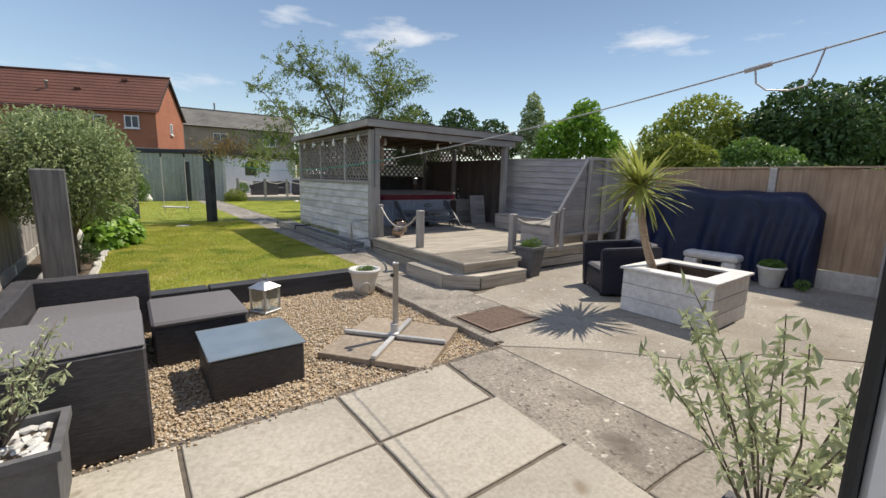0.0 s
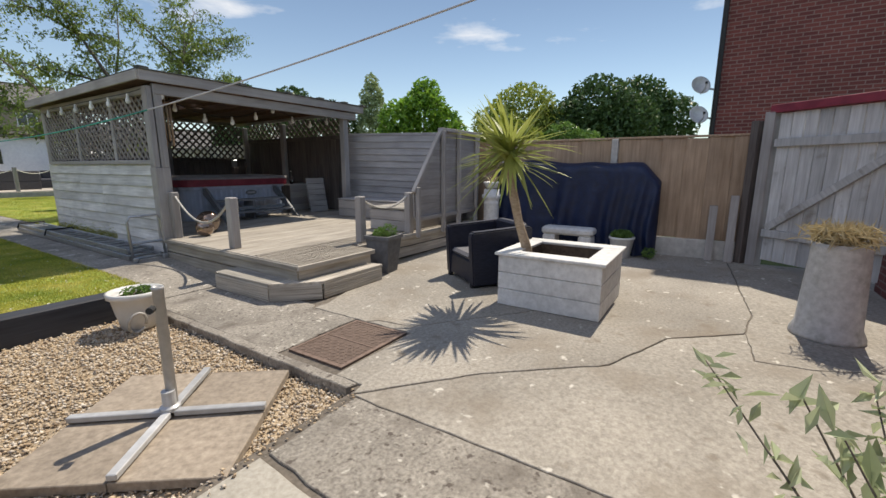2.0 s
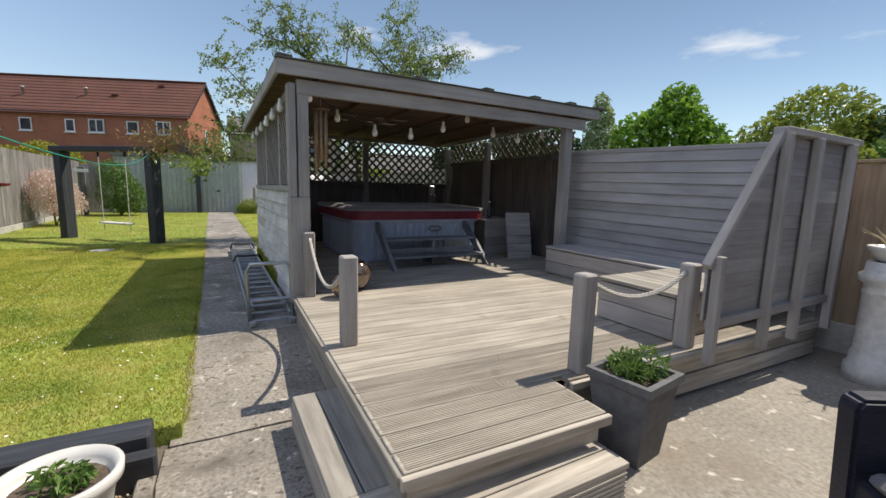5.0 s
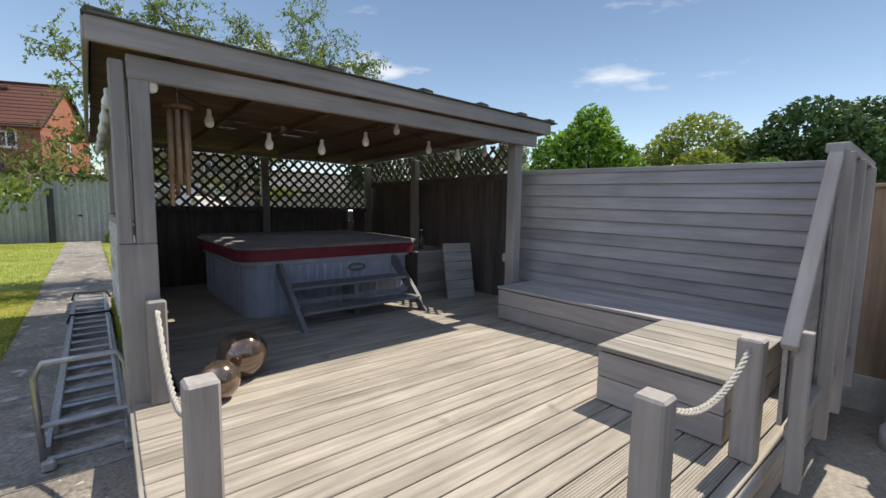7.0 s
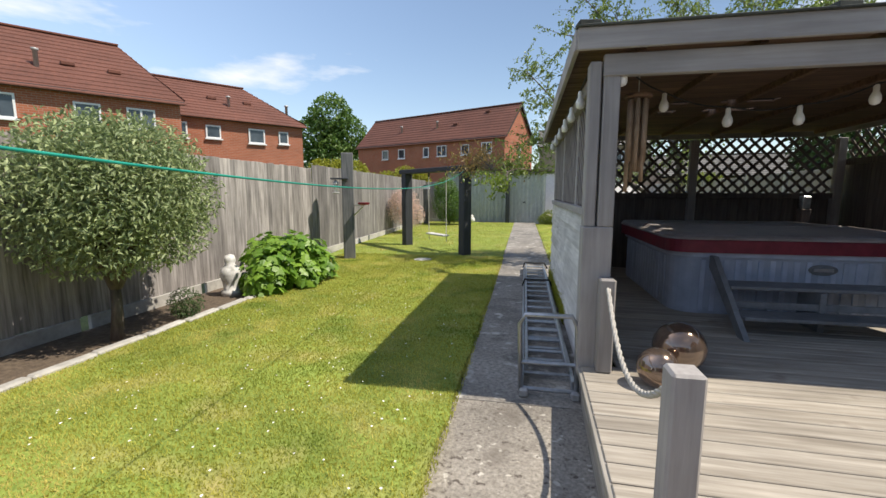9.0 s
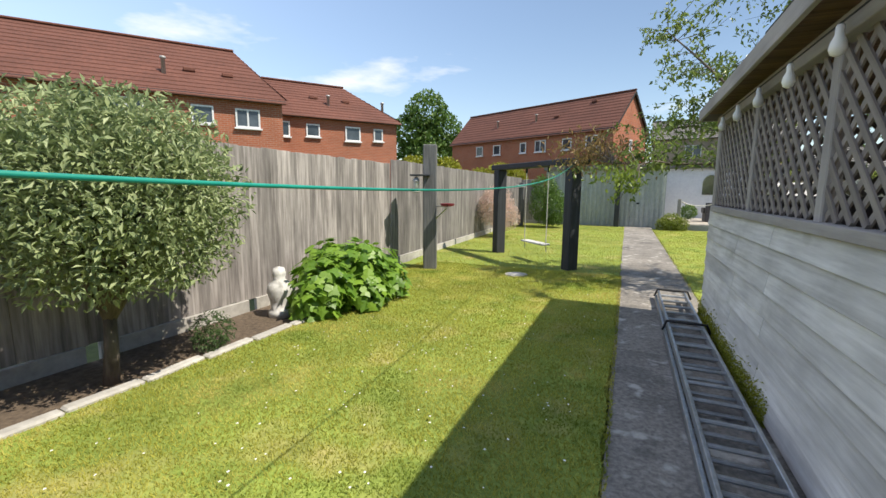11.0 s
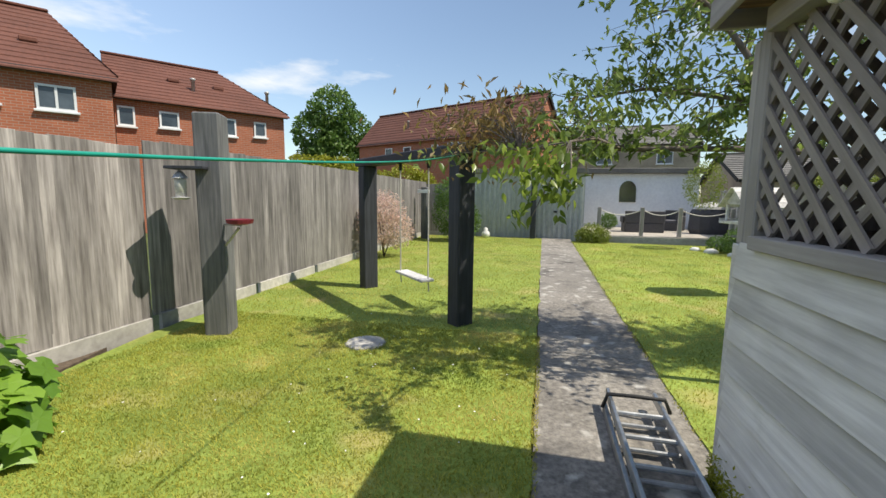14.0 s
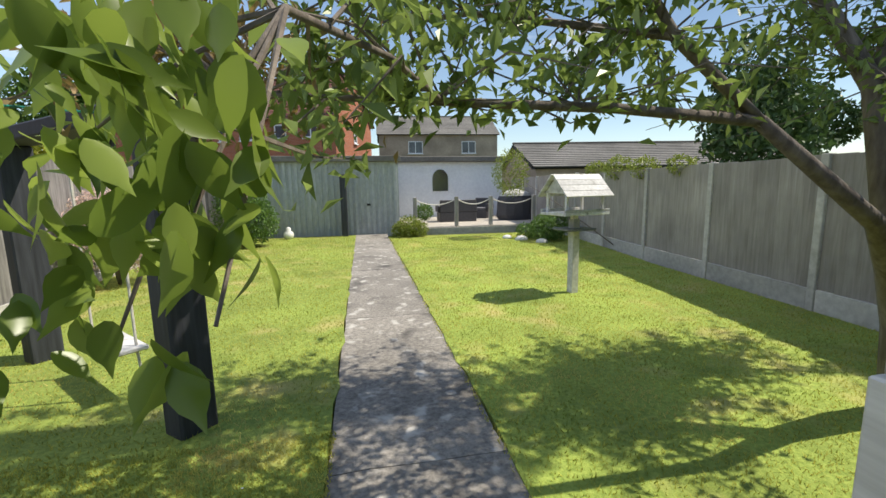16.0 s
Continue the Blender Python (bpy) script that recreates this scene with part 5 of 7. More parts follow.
for lo, hi in (((PX0 - 0.03, PY0 - 0.03), (PX0 + 0.16, PY1 + 0.03)), ((PX1 - 0.16, PY0 - 0.03), (PX1 + 0.03, PY1 + 0.03)), ((PX0 + 0.161, PY0 - 0.03), (PX1 - 0.161, PY0 + 0.16)), ((PX0 + 0.161, PY1 - 0.16), (PX1 - 0.161, PY1 + 0.03))):
    part("rim_board", boxy((*lo, PZ), (*hi, PZ + 0.028), 0.005), white_paint, box_)
part("lining", boxy((PX0 + 0.13, PY0 + 0.13, 0.2), (PX1 - 0.13, PY0 + 0.14, PZ)), soil, box_)
part("lining", boxy((PX0 + 0.13, PY1 - 0.14, 0.2), (PX1 - 0.13, PY1 - 0.13, PZ)), soil, box_)
part("lining", boxy((PX0 + 0.13, PY0 + 0.14, 0.2), (PX0 + 0.14, PY1 - 0.14, PZ)), soil, box_)
part("lining", boxy((PX1 - 0.14, PY0 + 0.14, 0.2), (PX1 - 0.13, PY1 - 0.14, PZ)), soil, box_)
part("soil", boxy((PX0 + 0.05, PY0 + 0.05, 0.3), (PX1 - 0.05, PY1 - 0.05, 0.36)), soil, box_)

palm = thing("cordyline_palm", "cordyline palm with a burst of yellow-green blades", "palm", (4.93, 1.7, 0.36))
CR = Vector((4.76, 1.86, 1.48))
part("trunk", tube([(4.93, 1.68, 0.34), (4.9, 1.72, 0.55), (4.83, 1.78, 0.8), (4.78, 1.82, 1.05), (4.74, 1.84, 1.25), CR + Vector((0, 0, 0.05))], [0.06, 0.05, 0.042, 0.045, 0.038, 0.03], 12), palm_bark, palm, smooth=True)
pr_ = np.random.default_rng(9)
for k in range(150):
    el = math.asin(pr_.uniform(-0.3, 0.93)) if k % 11 else math.asin(pr_.uniform(-0.9, -0.4))
    az = pr_.uniform(0, 6.28)
    L = pr_.uniform(0.42, 0.68)
    d_ = Vector((math.cos(az) * math.cos(el), math.sin(az) * math.cos(el), math.sin(el)))
    s_ = d_.cross(Vector((0, 0, 1)))
    s_ = (s_ if s_.length > 0.05 else Vector((1, 0, 0))).normalized()
    n_ = s_.cross(d_)
    droop = 0.05 + 0.16 * (1 - abs(math.sin(el))) * pr_.uniform(0.3, 1.0) + (0.15 if el < -0.2 else 0)
    bm = bmesh.new()
    rows_ = []
    st = CR + Vector((0, 0, pr_.uniform(-0.12, 0.1)))
    for i, (t, w) in enumerate(((0.03, 0.016), (0.25, 0.021), (0.55, 0.018), (0.82, 0.01), (1.0, 0.0015))):
        c_ = st + d_ * (L * t) - Vector((0, 0, droop * L * t * t))
        rows_.append((bm.verts.new(c_ + s_ * w), bm.verts.new(c_ - n_ * w * 0.35), bm.verts.new(c_ - s_ * w)))
    for a, b in zip(rows_, rows_[1:]):
        bm.faces.new((a[0], a[1], b[1], b[0]))
        bm.faces.new((a[1], a[2], b[2], b[1]))
    part("blade", bm, palm_leaf, palm, smooth=True)

# armchair
chair = thing("armchair", "dark navy rattan tub armchair with grey cushion", "armchair", (0, 0, 0))
part("seat_base", boxy((-0.36, -0.28, 0.04), (0.36, 0.32, 0.3), 0.02), navy_rattan, chair)
part("cushion", boxy((-0.25, -0.2, 0.302), (0.25, 0.33, 0.37), 0.03), rattan_top, chair)


def chair_side(x):
    bm = bmesh.new()
    prof = [(-0.36, 0.03), (0.33, 0.03), (0.36, 0.6), (0.34, 0.635), (0.0, 0.655), (-0.3, 0.675), (-0.38, 0.66)]
    a = [bm.verts.new((x - 0.055, y, z)) for y, z in prof]
    b = [bm.verts.new((x + 0.055, y, z)) for y, z in prof]
    bm.faces.new(a)
    bm.faces.new(b[::-1])
    for i in range(len(prof)):
        j = (i + 1) % len(prof)
        bm.faces.new((a[i], b[i], b[j], a[j]))
    bmesh.ops.recalc_face_normals(bm, faces=bm.faces)
    bmesh.ops.bevel(bm, geom=list(bm.edges), offset=0.015, segments=2, affect="EDGES")
    return bm


part("armrest", chair_side(-0.335), navy_rattan, chair)
part("armrest", chair_side(0.335), navy_rattan, chair)
part("backrest", boxy((-0.28, -0.38, 0.03), (0.28, -0.26, 0.7), 0.025), navy_rattan, chair)
for sx in (-1, 1):
    for sy in (-1, 1):
        part("foot", boxy((sx * 0.32 - 0.025, sy * 0.31 - 0.025, 0.0), (sx * 0.32 + 0.025, sy * 0.31 + 0.025, 0.045), 0.004), black_rubber, chair)
chair.matrix_basis = pose(5.36, 2.4, 0, 0, 0, 54) @ Matrix.Diagonal((1.0, 1.05, 1.0, 1))

# tarpaulin over stored things along the fence
tb = bmesh.new()
nx, nz = 60, 26
grid = []
for i in range(nx + 1):
    y = 0.86 + 2.6 * i / nx
    col = []
    for j in range(nz + 1):
        t = j / nz
        top = 1.43 + 0.03 * math.sin(y * 5) - 0.06 * math.exp(-((y - 1.55) / 0.25) ** 2) - (0.28 * max(0, (1.1 - y) / 0.24))
        fold = 0.08 * math.sin(y * 9 + 2 * math.sin(y * 3)) + 0.03 * math.sin(y * 23 + 1) + (0.07 * math.sin(y * 31) if y < 1.7 else 0) - 0.22 * math.exp(-((y - 1.66) / 0.07) ** 2)
        if t < 0.25:
            x = 8.08 - 0.2 * t / 0.25
            z = top - 0.05 * (t / 0.25) ** 2
        else:
            u_ = (t - 0.25) / 0.75
            x = 7.88 - (0.1 + 0.7 * fold) * u_ ** 0.7 - 0.05
            z = (top - 0.05) * (1 - u_) + 0.015 * u_
        col.append(tb.verts.new((x + 0.012 * noise.noise((y * 6, z * 6, 0)), y + 0.04 * math.sin(z * 4), max(z, 0.012))))
    grid.append(col)
for i in range(nx):
    for j in range(nz):
        tb.faces.new((grid[i][j], grid[i][j + 1], grid[i + 1][j + 1], grid[i + 1][j]))
for side in (grid[0], grid[-1]):
    foot = [tb.verts.new((8.08, side[0].co.y, v.co.z)) for v in side]
    for j in range(nz):
        tb.faces.new((side[j], side[j + 1], foot[j + 1], foot[j]))
bmesh.ops.recalc_face_normals(tb, faces=tb.faces)
tagged(part("tarpaulin", tb, navy_tarp, smooth=True), "navy blue tarpaulin draped over stored furniture by the fence", "tarpaulin")

arch = thing("plant_stand", "white painted low arched stand", "plant stand", (7.5, 2.0, 0))
part("top", boxy((7.36, 1.62, 0.29), (7.66, 2.42, 0.41), 0.035), white_paint, arch)
part("leg", boxy((7.38, 1.64, 0.0), (7.64, 1.84, 0.288), 0.02), white_paint, arch)
part("leg", boxy((7.38, 2.2, 0.0), (7.64, 2.4, 0.288), 0.02), white_paint, arch)
pot2 = thing("plant_pot", "round white plastic pot with flat green plants", "plant pot", (7.6, 1.24, 0))
part("pot", lathe([(0.12, 0), (0.13, 0.01), (0.17, 0.27), (0.185, 0.28), (0.185, 0.31), (0.165, 0.31), (0.15, 0.26)], 24, m=pose(7.6, 1.24, 0)), white_ceramic, pot2, smooth=True)
bush("pot_plant", "clipped green plant in the round white pot", "plant", (7.6, 1.24, 0.26), [(7.6, 1.24, 0.34, 0.16, 0.45), (7.52, 1.27, 0.34, 0.1, 0.5), (7.68, 1.2, 0.34, 0.1, 0.5)], 700, 0.05, 0.02, leaf_mid, 33, 0.004)
bush("pot_plant", "green plant beside the white pot", "plant", (7.6, 0.86, 0.0), [(7.6, 0.86, 0.1, 0.1, 0.8)], 150, 0.05, 0.02, leaf_mid, 34, 0.004)

chim = thing("chimney_pot", "white clay chimney pot used as a plant stand", "chimney pot", (7.55, 3.4, 0))
part("pot", lathe([(0.175, 0), (0.175, 0.12), (0.152, 0.15), (0.148, 0.22), (0.136, 0.24), (0.13, 0.7), (0.136, 0.71), (0.136, 0.73), (0.13, 0.74), (0.13, 0.78), (0.165, 0.81), (0.17, 0.86), (0.138, 0.88), (0.133, 0.96), (0.1, 0.96), (0.1, 0.8)], 32, m=pose(7.55, 3.4, 0)), white_paint, chim, smooth=True)
clay = thing("plant_pot", "small cream pot with dried stems on the chimney pot", "plant pot", (7.55, 3.4, 0.96))
part("pot", lathe([(0.08, 0.962), (0.14, 1.06), (0.15, 1.08), (0.14, 1.085), (0.12, 1.05)], 24, m=pose(7.55, 3.4, 0)), white_ceramic, clay, smooth=True)
bm = bmesh.new()
for k in range(16):
    a = k * 0.7
    tube([(7.55, 3.4, 1.05), (7.55 + 0.08 * math.cos(a), 3.4 + 0.08 * math.sin(a), 1.14), (7.55 + 0.2 * math.cos(a), 3.4 + 0.2 * math.sin(a), 1.16 + 0.02 * (k % 5))], [0.006, 0.005, 0.002], 5, bm)
tagged(part("dried_straw", bm, straw, clay), kind="stuff")
urn = thing("tall_planter", "tall white tapered planter with dry straw grass", "planter", (5.25, -0.72, 0))
part("pot", lathe([(0.24, 0), (0.24, 0.03), (0.21, 0.1), (0.18, 0.72), (0.19, 0.76), (0.17, 0.76), (0.15, 0.7)], 32, m=pose(5.25, -0.72, 0)), white_stone, urn, smooth=True)
rg_ = np.random.default_rng(3)
cc = np.stack([5.25 + rg_.normal(0, 0.1, 700), -0.72 + rg_.normal(0, 0.1, 700), 0.77 + rg_.uniform(0, 0.12, 700)], 1)
v, f = leaves(cc, 0.16, 0.008, rg_, droop=-0.3)
put("dry_grass", soup(v.tolist(), f, "dry_grass", straw), urn)

# ---- hot tub ----
tub = thing("hot_tub", "blue-grey square hot tub with closed red-edged cover", "hot tub", (5.75, 9.05, DECK))
def rounded(x0, x1, y0, y1, r, n=6):
    pts = []
    for cx, cy, a0 in ((x1 - r, y1 - r, 0), (x0 + r, y1 - r, 90), (x0 + r, y0 + r, 180), (x1 - r, y0 + r, 270)):
        for i in range(n + 1):
            a = radians(a0 + 90 * i / n)
            pts.append((cx + r * math.cos(a), cy + r * math.sin(a)))
    return pts


part("shell", prism(rounded(4.72, 6.82, 8.0, 10.1, 0.22), DECK + 0.002, 0.98), tub_shell, tub)
for i in range(17):
    x = 4.95 + i * 0.1
    part("panel_rib", boxy((x, 7.988, DECK + 0.03), (x + 0.045, 7.999, 0.9), 0.004), tub_shell, tub)
for i in range(17):
    y = 8.25 + i * 0.1
    part("panel_rib", boxy((4.708, y, DECK + 0.03), (4.719, y + 0.045, 0.9), 0.004), tub_shell, tub)
part("rim", prism(rounded(4.68, 6.86, 7.96, 10.14, 0.24), 0.93, 0.985, bev=0.012), tub_shell, tub)
part("cover_skirt", prism(rounded(4.64, 6.9, 7.92, 10.18, 0.22), 0.975, 1.1, bev=0.01), cover_red, tub, "dark red vinyl skirt")
ct = prism(rounded(4.63, 6.91, 7.91, 10.19, 0.22), 1.1, 1.135, bev=0.02)
for y0, y1 in ((7.91, 9.04), (9.055, 10.19)):
    bm = bmesh.new()
    vs = [bm.verts.new(c) for c in ((4.68, y0 + 0.04, 1.135), (6.86, y0 + 0.04, 1.135), (6.86, y1 - 0.02, 1.135), (4.68, y1 - 0.02, 1.135))]
    vt = [bm.verts.new(c) for c in ((4.72, y0 + 0.08, 1.15 if y0 < 8 else 1.17), (6.82, y0 + 0.08, 1.15 if y0 < 8 else 1.17), (6.82, y1 - 0.03, 1.17 if y0 < 8 else 1.15), (4.72, y1 - 0.03, 1.17 if y0 < 8 else 1.15))]
    bm.faces.new(vt)
    for i in range(4):
        j = (i + 1) % 4
        bm.faces.new((vs[i], vs[j], vt[j], vt[i]))
    part("cover_panel", bm, cover_top, tub, "taupe vinyl cover half")
part("cover", ct, cover_top, tub, "taupe vinyl insulated cover")
emb = lathe([(0.12, 0.0), (0.12, 0.008), (0.1, 0.012)], 24, m=Matrix.Translation((5.98, 7.985, 0.83)) @ Matrix.Rotation(radians(90), 4, "X") @ Matrix.Diagonal((1.0, 0.42, 1, 1)))
part("badge", emb, tub_step, tub, "oval grey badge")
part("badge_mark", boxy((5.9, 7.968, 0.815), (6.06, 7.973, 0.845), 0.001), alu, tub, "silver mark")

tst = thing("tub_steps", "dark grey two-tread steps in front of the hot tub", "steps", (5.75, 7.6, DECK))
for x in (5.02, 6.47):
    bm = bmesh.new()
    pts = [(7.18, DECK), (7.3, DECK), (7.93, 0.84), (7.93, 0.95), (7.85, 0.95)]
    a = [bm.verts.new((x - 0.022, y, z)) for y, z in pts]
    b = [bm.verts.new((x + 0.022, y, z)) for y, z in pts]
    bm.faces.new(a)
    bm.faces.new(b[::-1])
    for i in range(5):
        j = (i + 1) % 5
        bm.faces.new((a[i], b[i], b[j], a[j]))
    bmesh.ops.recalc_face_normals(bm, faces=bm.faces)
    part("stringer", bm, tub_step, tst)
part("tread", boxy((5.045, 7.3, 0.5), (6.445, 7.55, 0.53), 0.005), tub_step, tst)
part("tread", boxy((5.045, 7.58, 0.7), (6.445, 7.86, 0.73), 0.005), tub_step, tst)
part("riser", boxy((5.045, 7.56, 0.54), (6.445, 7.58, 0.6), 0.003), tub_step, tst)
part("support", boxy((5.72, 7.55, DECK), (5.77, 7.85, 0.698), 0.004), tub_step, tst)

cab = thing("slatted_cabinet", "low grey slatted timber cabinet beside the tub", "cabinet", (7.3, 8.6, DECK))
for k in range(4):
    part("slat", boxy((6.98, 8.06, DECK + 0.01 + k * 0.14), (7.7, 8.08, DECK + 0.145 + k * 0.14), 0.004), taupe_x, cab)
part("top", boxy((6.96, 8.05, 0.925), (7.72, 8.9, 0.95), 0.004), taupe_x, cab)
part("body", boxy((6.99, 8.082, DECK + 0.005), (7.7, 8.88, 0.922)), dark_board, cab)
lp = thing("leaning_panel", "grey slatted timber panel leaning upright", "panel", (7.25, 7.45, DECK))
for k in range(6):
    piece("slat", (0.42, 0.03, 0.118), (7.28, 7.5 + k * 0.02, DECK + 0.06 + k * 0.122), taupe_x, lp, (-9, 0, -12))
for sx in (-0.15, 0.15):
    piece("batten", (0.04, 0.02, 0.74), (7.28 + sx, 7.58 - sx * 0.2, DECK + 0.375), dark_board, lp, (-9, 0, -12))
sw = thing("outdoor_socket", "small white weatherproof socket box on the wall", "socket", (7.7, 7.0, 0.9))
part("box", boxy((7.66, 6.95, 0.86), (7.755, 7.12, 0.98), 0.01), upvc, sw)
part("lid", boxy((7.645, 6.96, 0.87), (7.658, 7.11, 0.97), 0.005), upvc, sw)
btl = thing("bottle", "clear bottle on the slatted cabinet", "bottle", (7.25, 8.35, 0.95))
part("glass", lathe([(0.035, 0.952), (0.038, 1.1), (0.015, 1.16), (0.014, 1.22), (0.018, 1.22)], 16, m=pose(7.25, 8.35, 0)), glassy("bottle_glass"), btl, smooth=True)
part("cap", lathe([(0.018, 1.222), (0.018, 1.245)], 12, m=pose(7.25, 8.35, 0)), upvc, btl)
tap = thing("tall_lantern", "pale slim lantern standing on the tub rim", "lantern", (7.1, 10.3, DECK))
part("frame", boxy((7.04, 10.24, DECK), (7.16, 10.36, 1.32), 0.01), dark_board, tap)
part("head", boxy((7.05, 10.25, 1.322), (7.15, 10.35, 1.5), 0.01), alu, tap)

# string of bulbs under the front beam
string = thing("string_lights", "string of frosted white bulbs under the roof beam", "string lights", (5.4, 7.0, 2.2))
bp = [(3.83, 6.5, 2.3), (4.23, 7.0, 2.22), (4.66, 7.0, 2.1), (5.11, 7.0, 2.1), (5.55, 7.0, 2.22), (5.9, 7.0, 2.37), (6.31, 7.0, 2.22), (6.73, 7.0, 2.18), (7.16, 7.0, 2.27), (7.58, 7.0, 2.41)]
wire = []
for a, b in zip(bp, bp[1:]):
    for t in np.linspace(0, 1, 7)[:-1]:
        wire.append((a[0] + (b[0] - a[0]) * t, a[1] + (b[1] - a[1]) * t, a[2] + (b[2] - a[2]) * t + 0.05 - 0.03 * math.sin(math.pi * t)))
part("wire", tube(wire, 0.005, 6), black_rubber, string)
side_b = [(3.64, 7.0 + i * 0.62, 2.26) for i in range(6)]
for x, y, z in bp + side_b:
    part("bulb", lathe([(0.012, 0.045), (0.017, 0.035), (0.017, 0.0), (0.03, -0.03), (0.034, -0.055), (0.026, -0.08), (0.008, -0.09)], 12, m=pose(x, y, z)), bulb_mat, string, smooth=True)
part("wire", tube([(3.64, 6.6, 2.33)] + [(x, y, z + 0.05) for x, y, z in side_b], 0.005, 6), black_rubber, string)

chime = thing("wind_chime", "bamboo wind chime hanging under the roof", "wind chime", (3.95, 6.75, 2.2))
for k in range(7):
    a = k * 0.9
    x, y = 4.0 + 0.055 * math.cos(a), 6.78 + 0.055 * math.sin(a)
    L = 0.42 + 0.07 * (k % 4)
    part("tube", lathe([(0.014, 2.18 - L), (0.015, 2.18), (0.011, 2.18), (0.011, 2.1)], 10, m=pose(x, y, 0)), mat("bamboo", (0.3, 0.2, 0.12), (0.42, 0.3, 0.2), scale=12) if k == 0 else bpy.data.materials["bamboo"], chime, smooth=True)
part("disc", lathe([(0.085, 2.19), (0.09, 2.2), (0.085, 2.215)], 18, m=pose(4.0, 6.78, 0)), roof_timber, chime)
part("cord", tube([(4.0, 6.78, 2.21), (4.0, 6.78, 2.4)], 0.004, 5), rope_mat, chime)

for x, y, r in ((4.28, 6.5, 0.165), (4.07, 6.22, 0.122)):
    bm = bmesh.new()
    bmesh.ops.create_uvsphere(bm, u_segments=32, v_segments=20, radius=r, matrix=Matrix.Translation((x, y, DECK + r - 0.002)))
    for v in bm.verts:
        v.co.z = max(v.co.z, DECK + 0.001)
    tagged(part("ceramic_ball", bm, bronze, smooth=True), "shiny brown glazed ceramic ball on the deck", "ornament", "ceramic balls")

# ladder lying along the wall
lad = thing("ladder", "aluminium extension ladder lying flat on the path", "ladder", (3.45, 6.5, 0.1))
for x in (3.26, 3.63):
    part("rail", boxy((x - 0.013, 6.62, 0.1), (x + 0.013, 11.5, 0.165), 0.004), alu, lad)
for x in (3.29, 3.6):
    part("rail", boxy((x - 0.012, 6.75, 0.168), (x + 0.012, 11.6, 0.23), 0.004), alu, lad)
for k in range(17):
    y = 6.8 + k * 0.28
    part("rung", tube([(3.273, y, 0.132), (3.617, y, 0.132)], 0.015, 8), alu, lad)
    part("rung", tube([(3.302, y + 0.02, 0.2), (3.588, y + 0.02, 0.2)], 0.015, 8), alu, lad)
fr_ = [(3.25, 6.5, 0.11), (3.235, 6.5, 0.62), (3.27, 6.5, 0.69), (3.59, 6.5, 0.69), (3.625, 6.5, 0.62), (3.64, 6.5, 0.11)]
part("standoff", tube(fr_, 0.017, 8), alu, lad, smooth=True)
part("standoff_bar", tube([(3.245, 6.5, 0.34), (3.635, 6.5, 0.34)], 0.016, 8), alu, lad)
part("standoff_bar", tube([(3.25, 6.5, 0.14), (3.64, 6.5, 0.14)], 0.016, 8), alu, lad)
for x in (3.27, 3.63):
    part("foot", boxy((x - 0.03, 6.45, 0.092), (x + 0.03, 6.53, 0.15), 0.01), grey_metal, lad)
for y in (9.9, 11.45):
    part("strap", tube([(3.24, y, 0.15), (3.27, y, 0.25), (3.45, y + 0.03, 0.24), (3.63, y, 0.25), (3.68, y + 0.05, 0.14)], 0.014, 6), black_rubber, lad, "black elastic strap", True)

lad.matrix_basis = pose(3.45, 6.5, 0.1, 0, 0, -0.2)


# ---- lawn side ----
mg = np.random.default_rng(91)
mp_ = np.stack([3.705 + mg.normal(0, 0.01, 5000), mg.uniform(8.2, 10.85, 5000), 0.1 + np.abs(mg.normal(0, 0.085, 5000))], 1)
v, f = leaves(mp_, 0.03, 0.012, mg, droop=-0.3)
tagged(put("moss", soup(v.tolist(), f, "moss", leaf_yellow)), "yellow-green moss along the foot of the cladding", "moss", kind="stuff")
def sleeper_post(x, y, h, label, material, rz=0.0, w=0.2, d=0.24, z0=0.08, category="post", group=""):
    bm = add_box(bmesh.new(), (-w / 2, -d / 2, -0.05), (w / 2, d / 2, h), 0.014, pose(x, y, z0, 0, 0, rz))
    return tagged(part("sleeper_post", bm, material), label, category, group)


sleeper_post(-0.56, 12.28, 2.32, "tall grey sleeper post carrying bird feeders", grey_post, 22, 0.25, 0.28)
sleeper_post(-0.66, 4.98, 1.42, "grey sleeper post behind the sofa", grey_post, 10, 0.26, 0.14)
sleeper_post(2.47, 24.3, 2.0, "dark sleeper post in front of the shed", black_post, 0, 0.2, 0.2)
sleeper_post(-1.3, 22.9, 1.85, "grey sleeper post with a small white sign", grey_post, 0, 0.22, 0.15)
sg = thing("sign", "small white blank sign on the sleeper post", "sign", (-1.3, 22.8, 1.75))
part("board", boxy((-1.52, 22.79, 1.72), (-1.08, 22.81, 1.84), 0.004), upvc, sg)

shelf = thing("feeder_bracket", "grey metal bracket with a red dish on the post", "bird feeder", (-0.45, 12.2, 1.2))
part("arm", tube([(-0.5, 12.25, 1.28), (-0.12, 12.12, 1.28)], 0.012, 6), alu, shelf)
part("brace", tube([(-0.5, 12.25, 0.98), (-0.16, 12.13, 1.25)], 0.014, 6), alu, shelf)
part("dish", lathe([(0.06, 1.285), (0.12, 1.3), (0.13, 1.34), (0.12, 1.34), (0.06, 1.3)], 18, m=pose(-0.14, 12.13, 0)), cover_red, shelf, "red feeding dish")
bf = thing("bird_feeder", "clear tube bird feeder under a small dark shelf", "bird feeder", (-0.72, 12.1, 1.5))
part("shelf", add_box(bmesh.new(), (-0.2, -0.16, 0), (0.16, 0.1, 0.03), 0.004, pose(-0.66, 12.12, 1.83, 0, 0, 22)), black_post, bf)
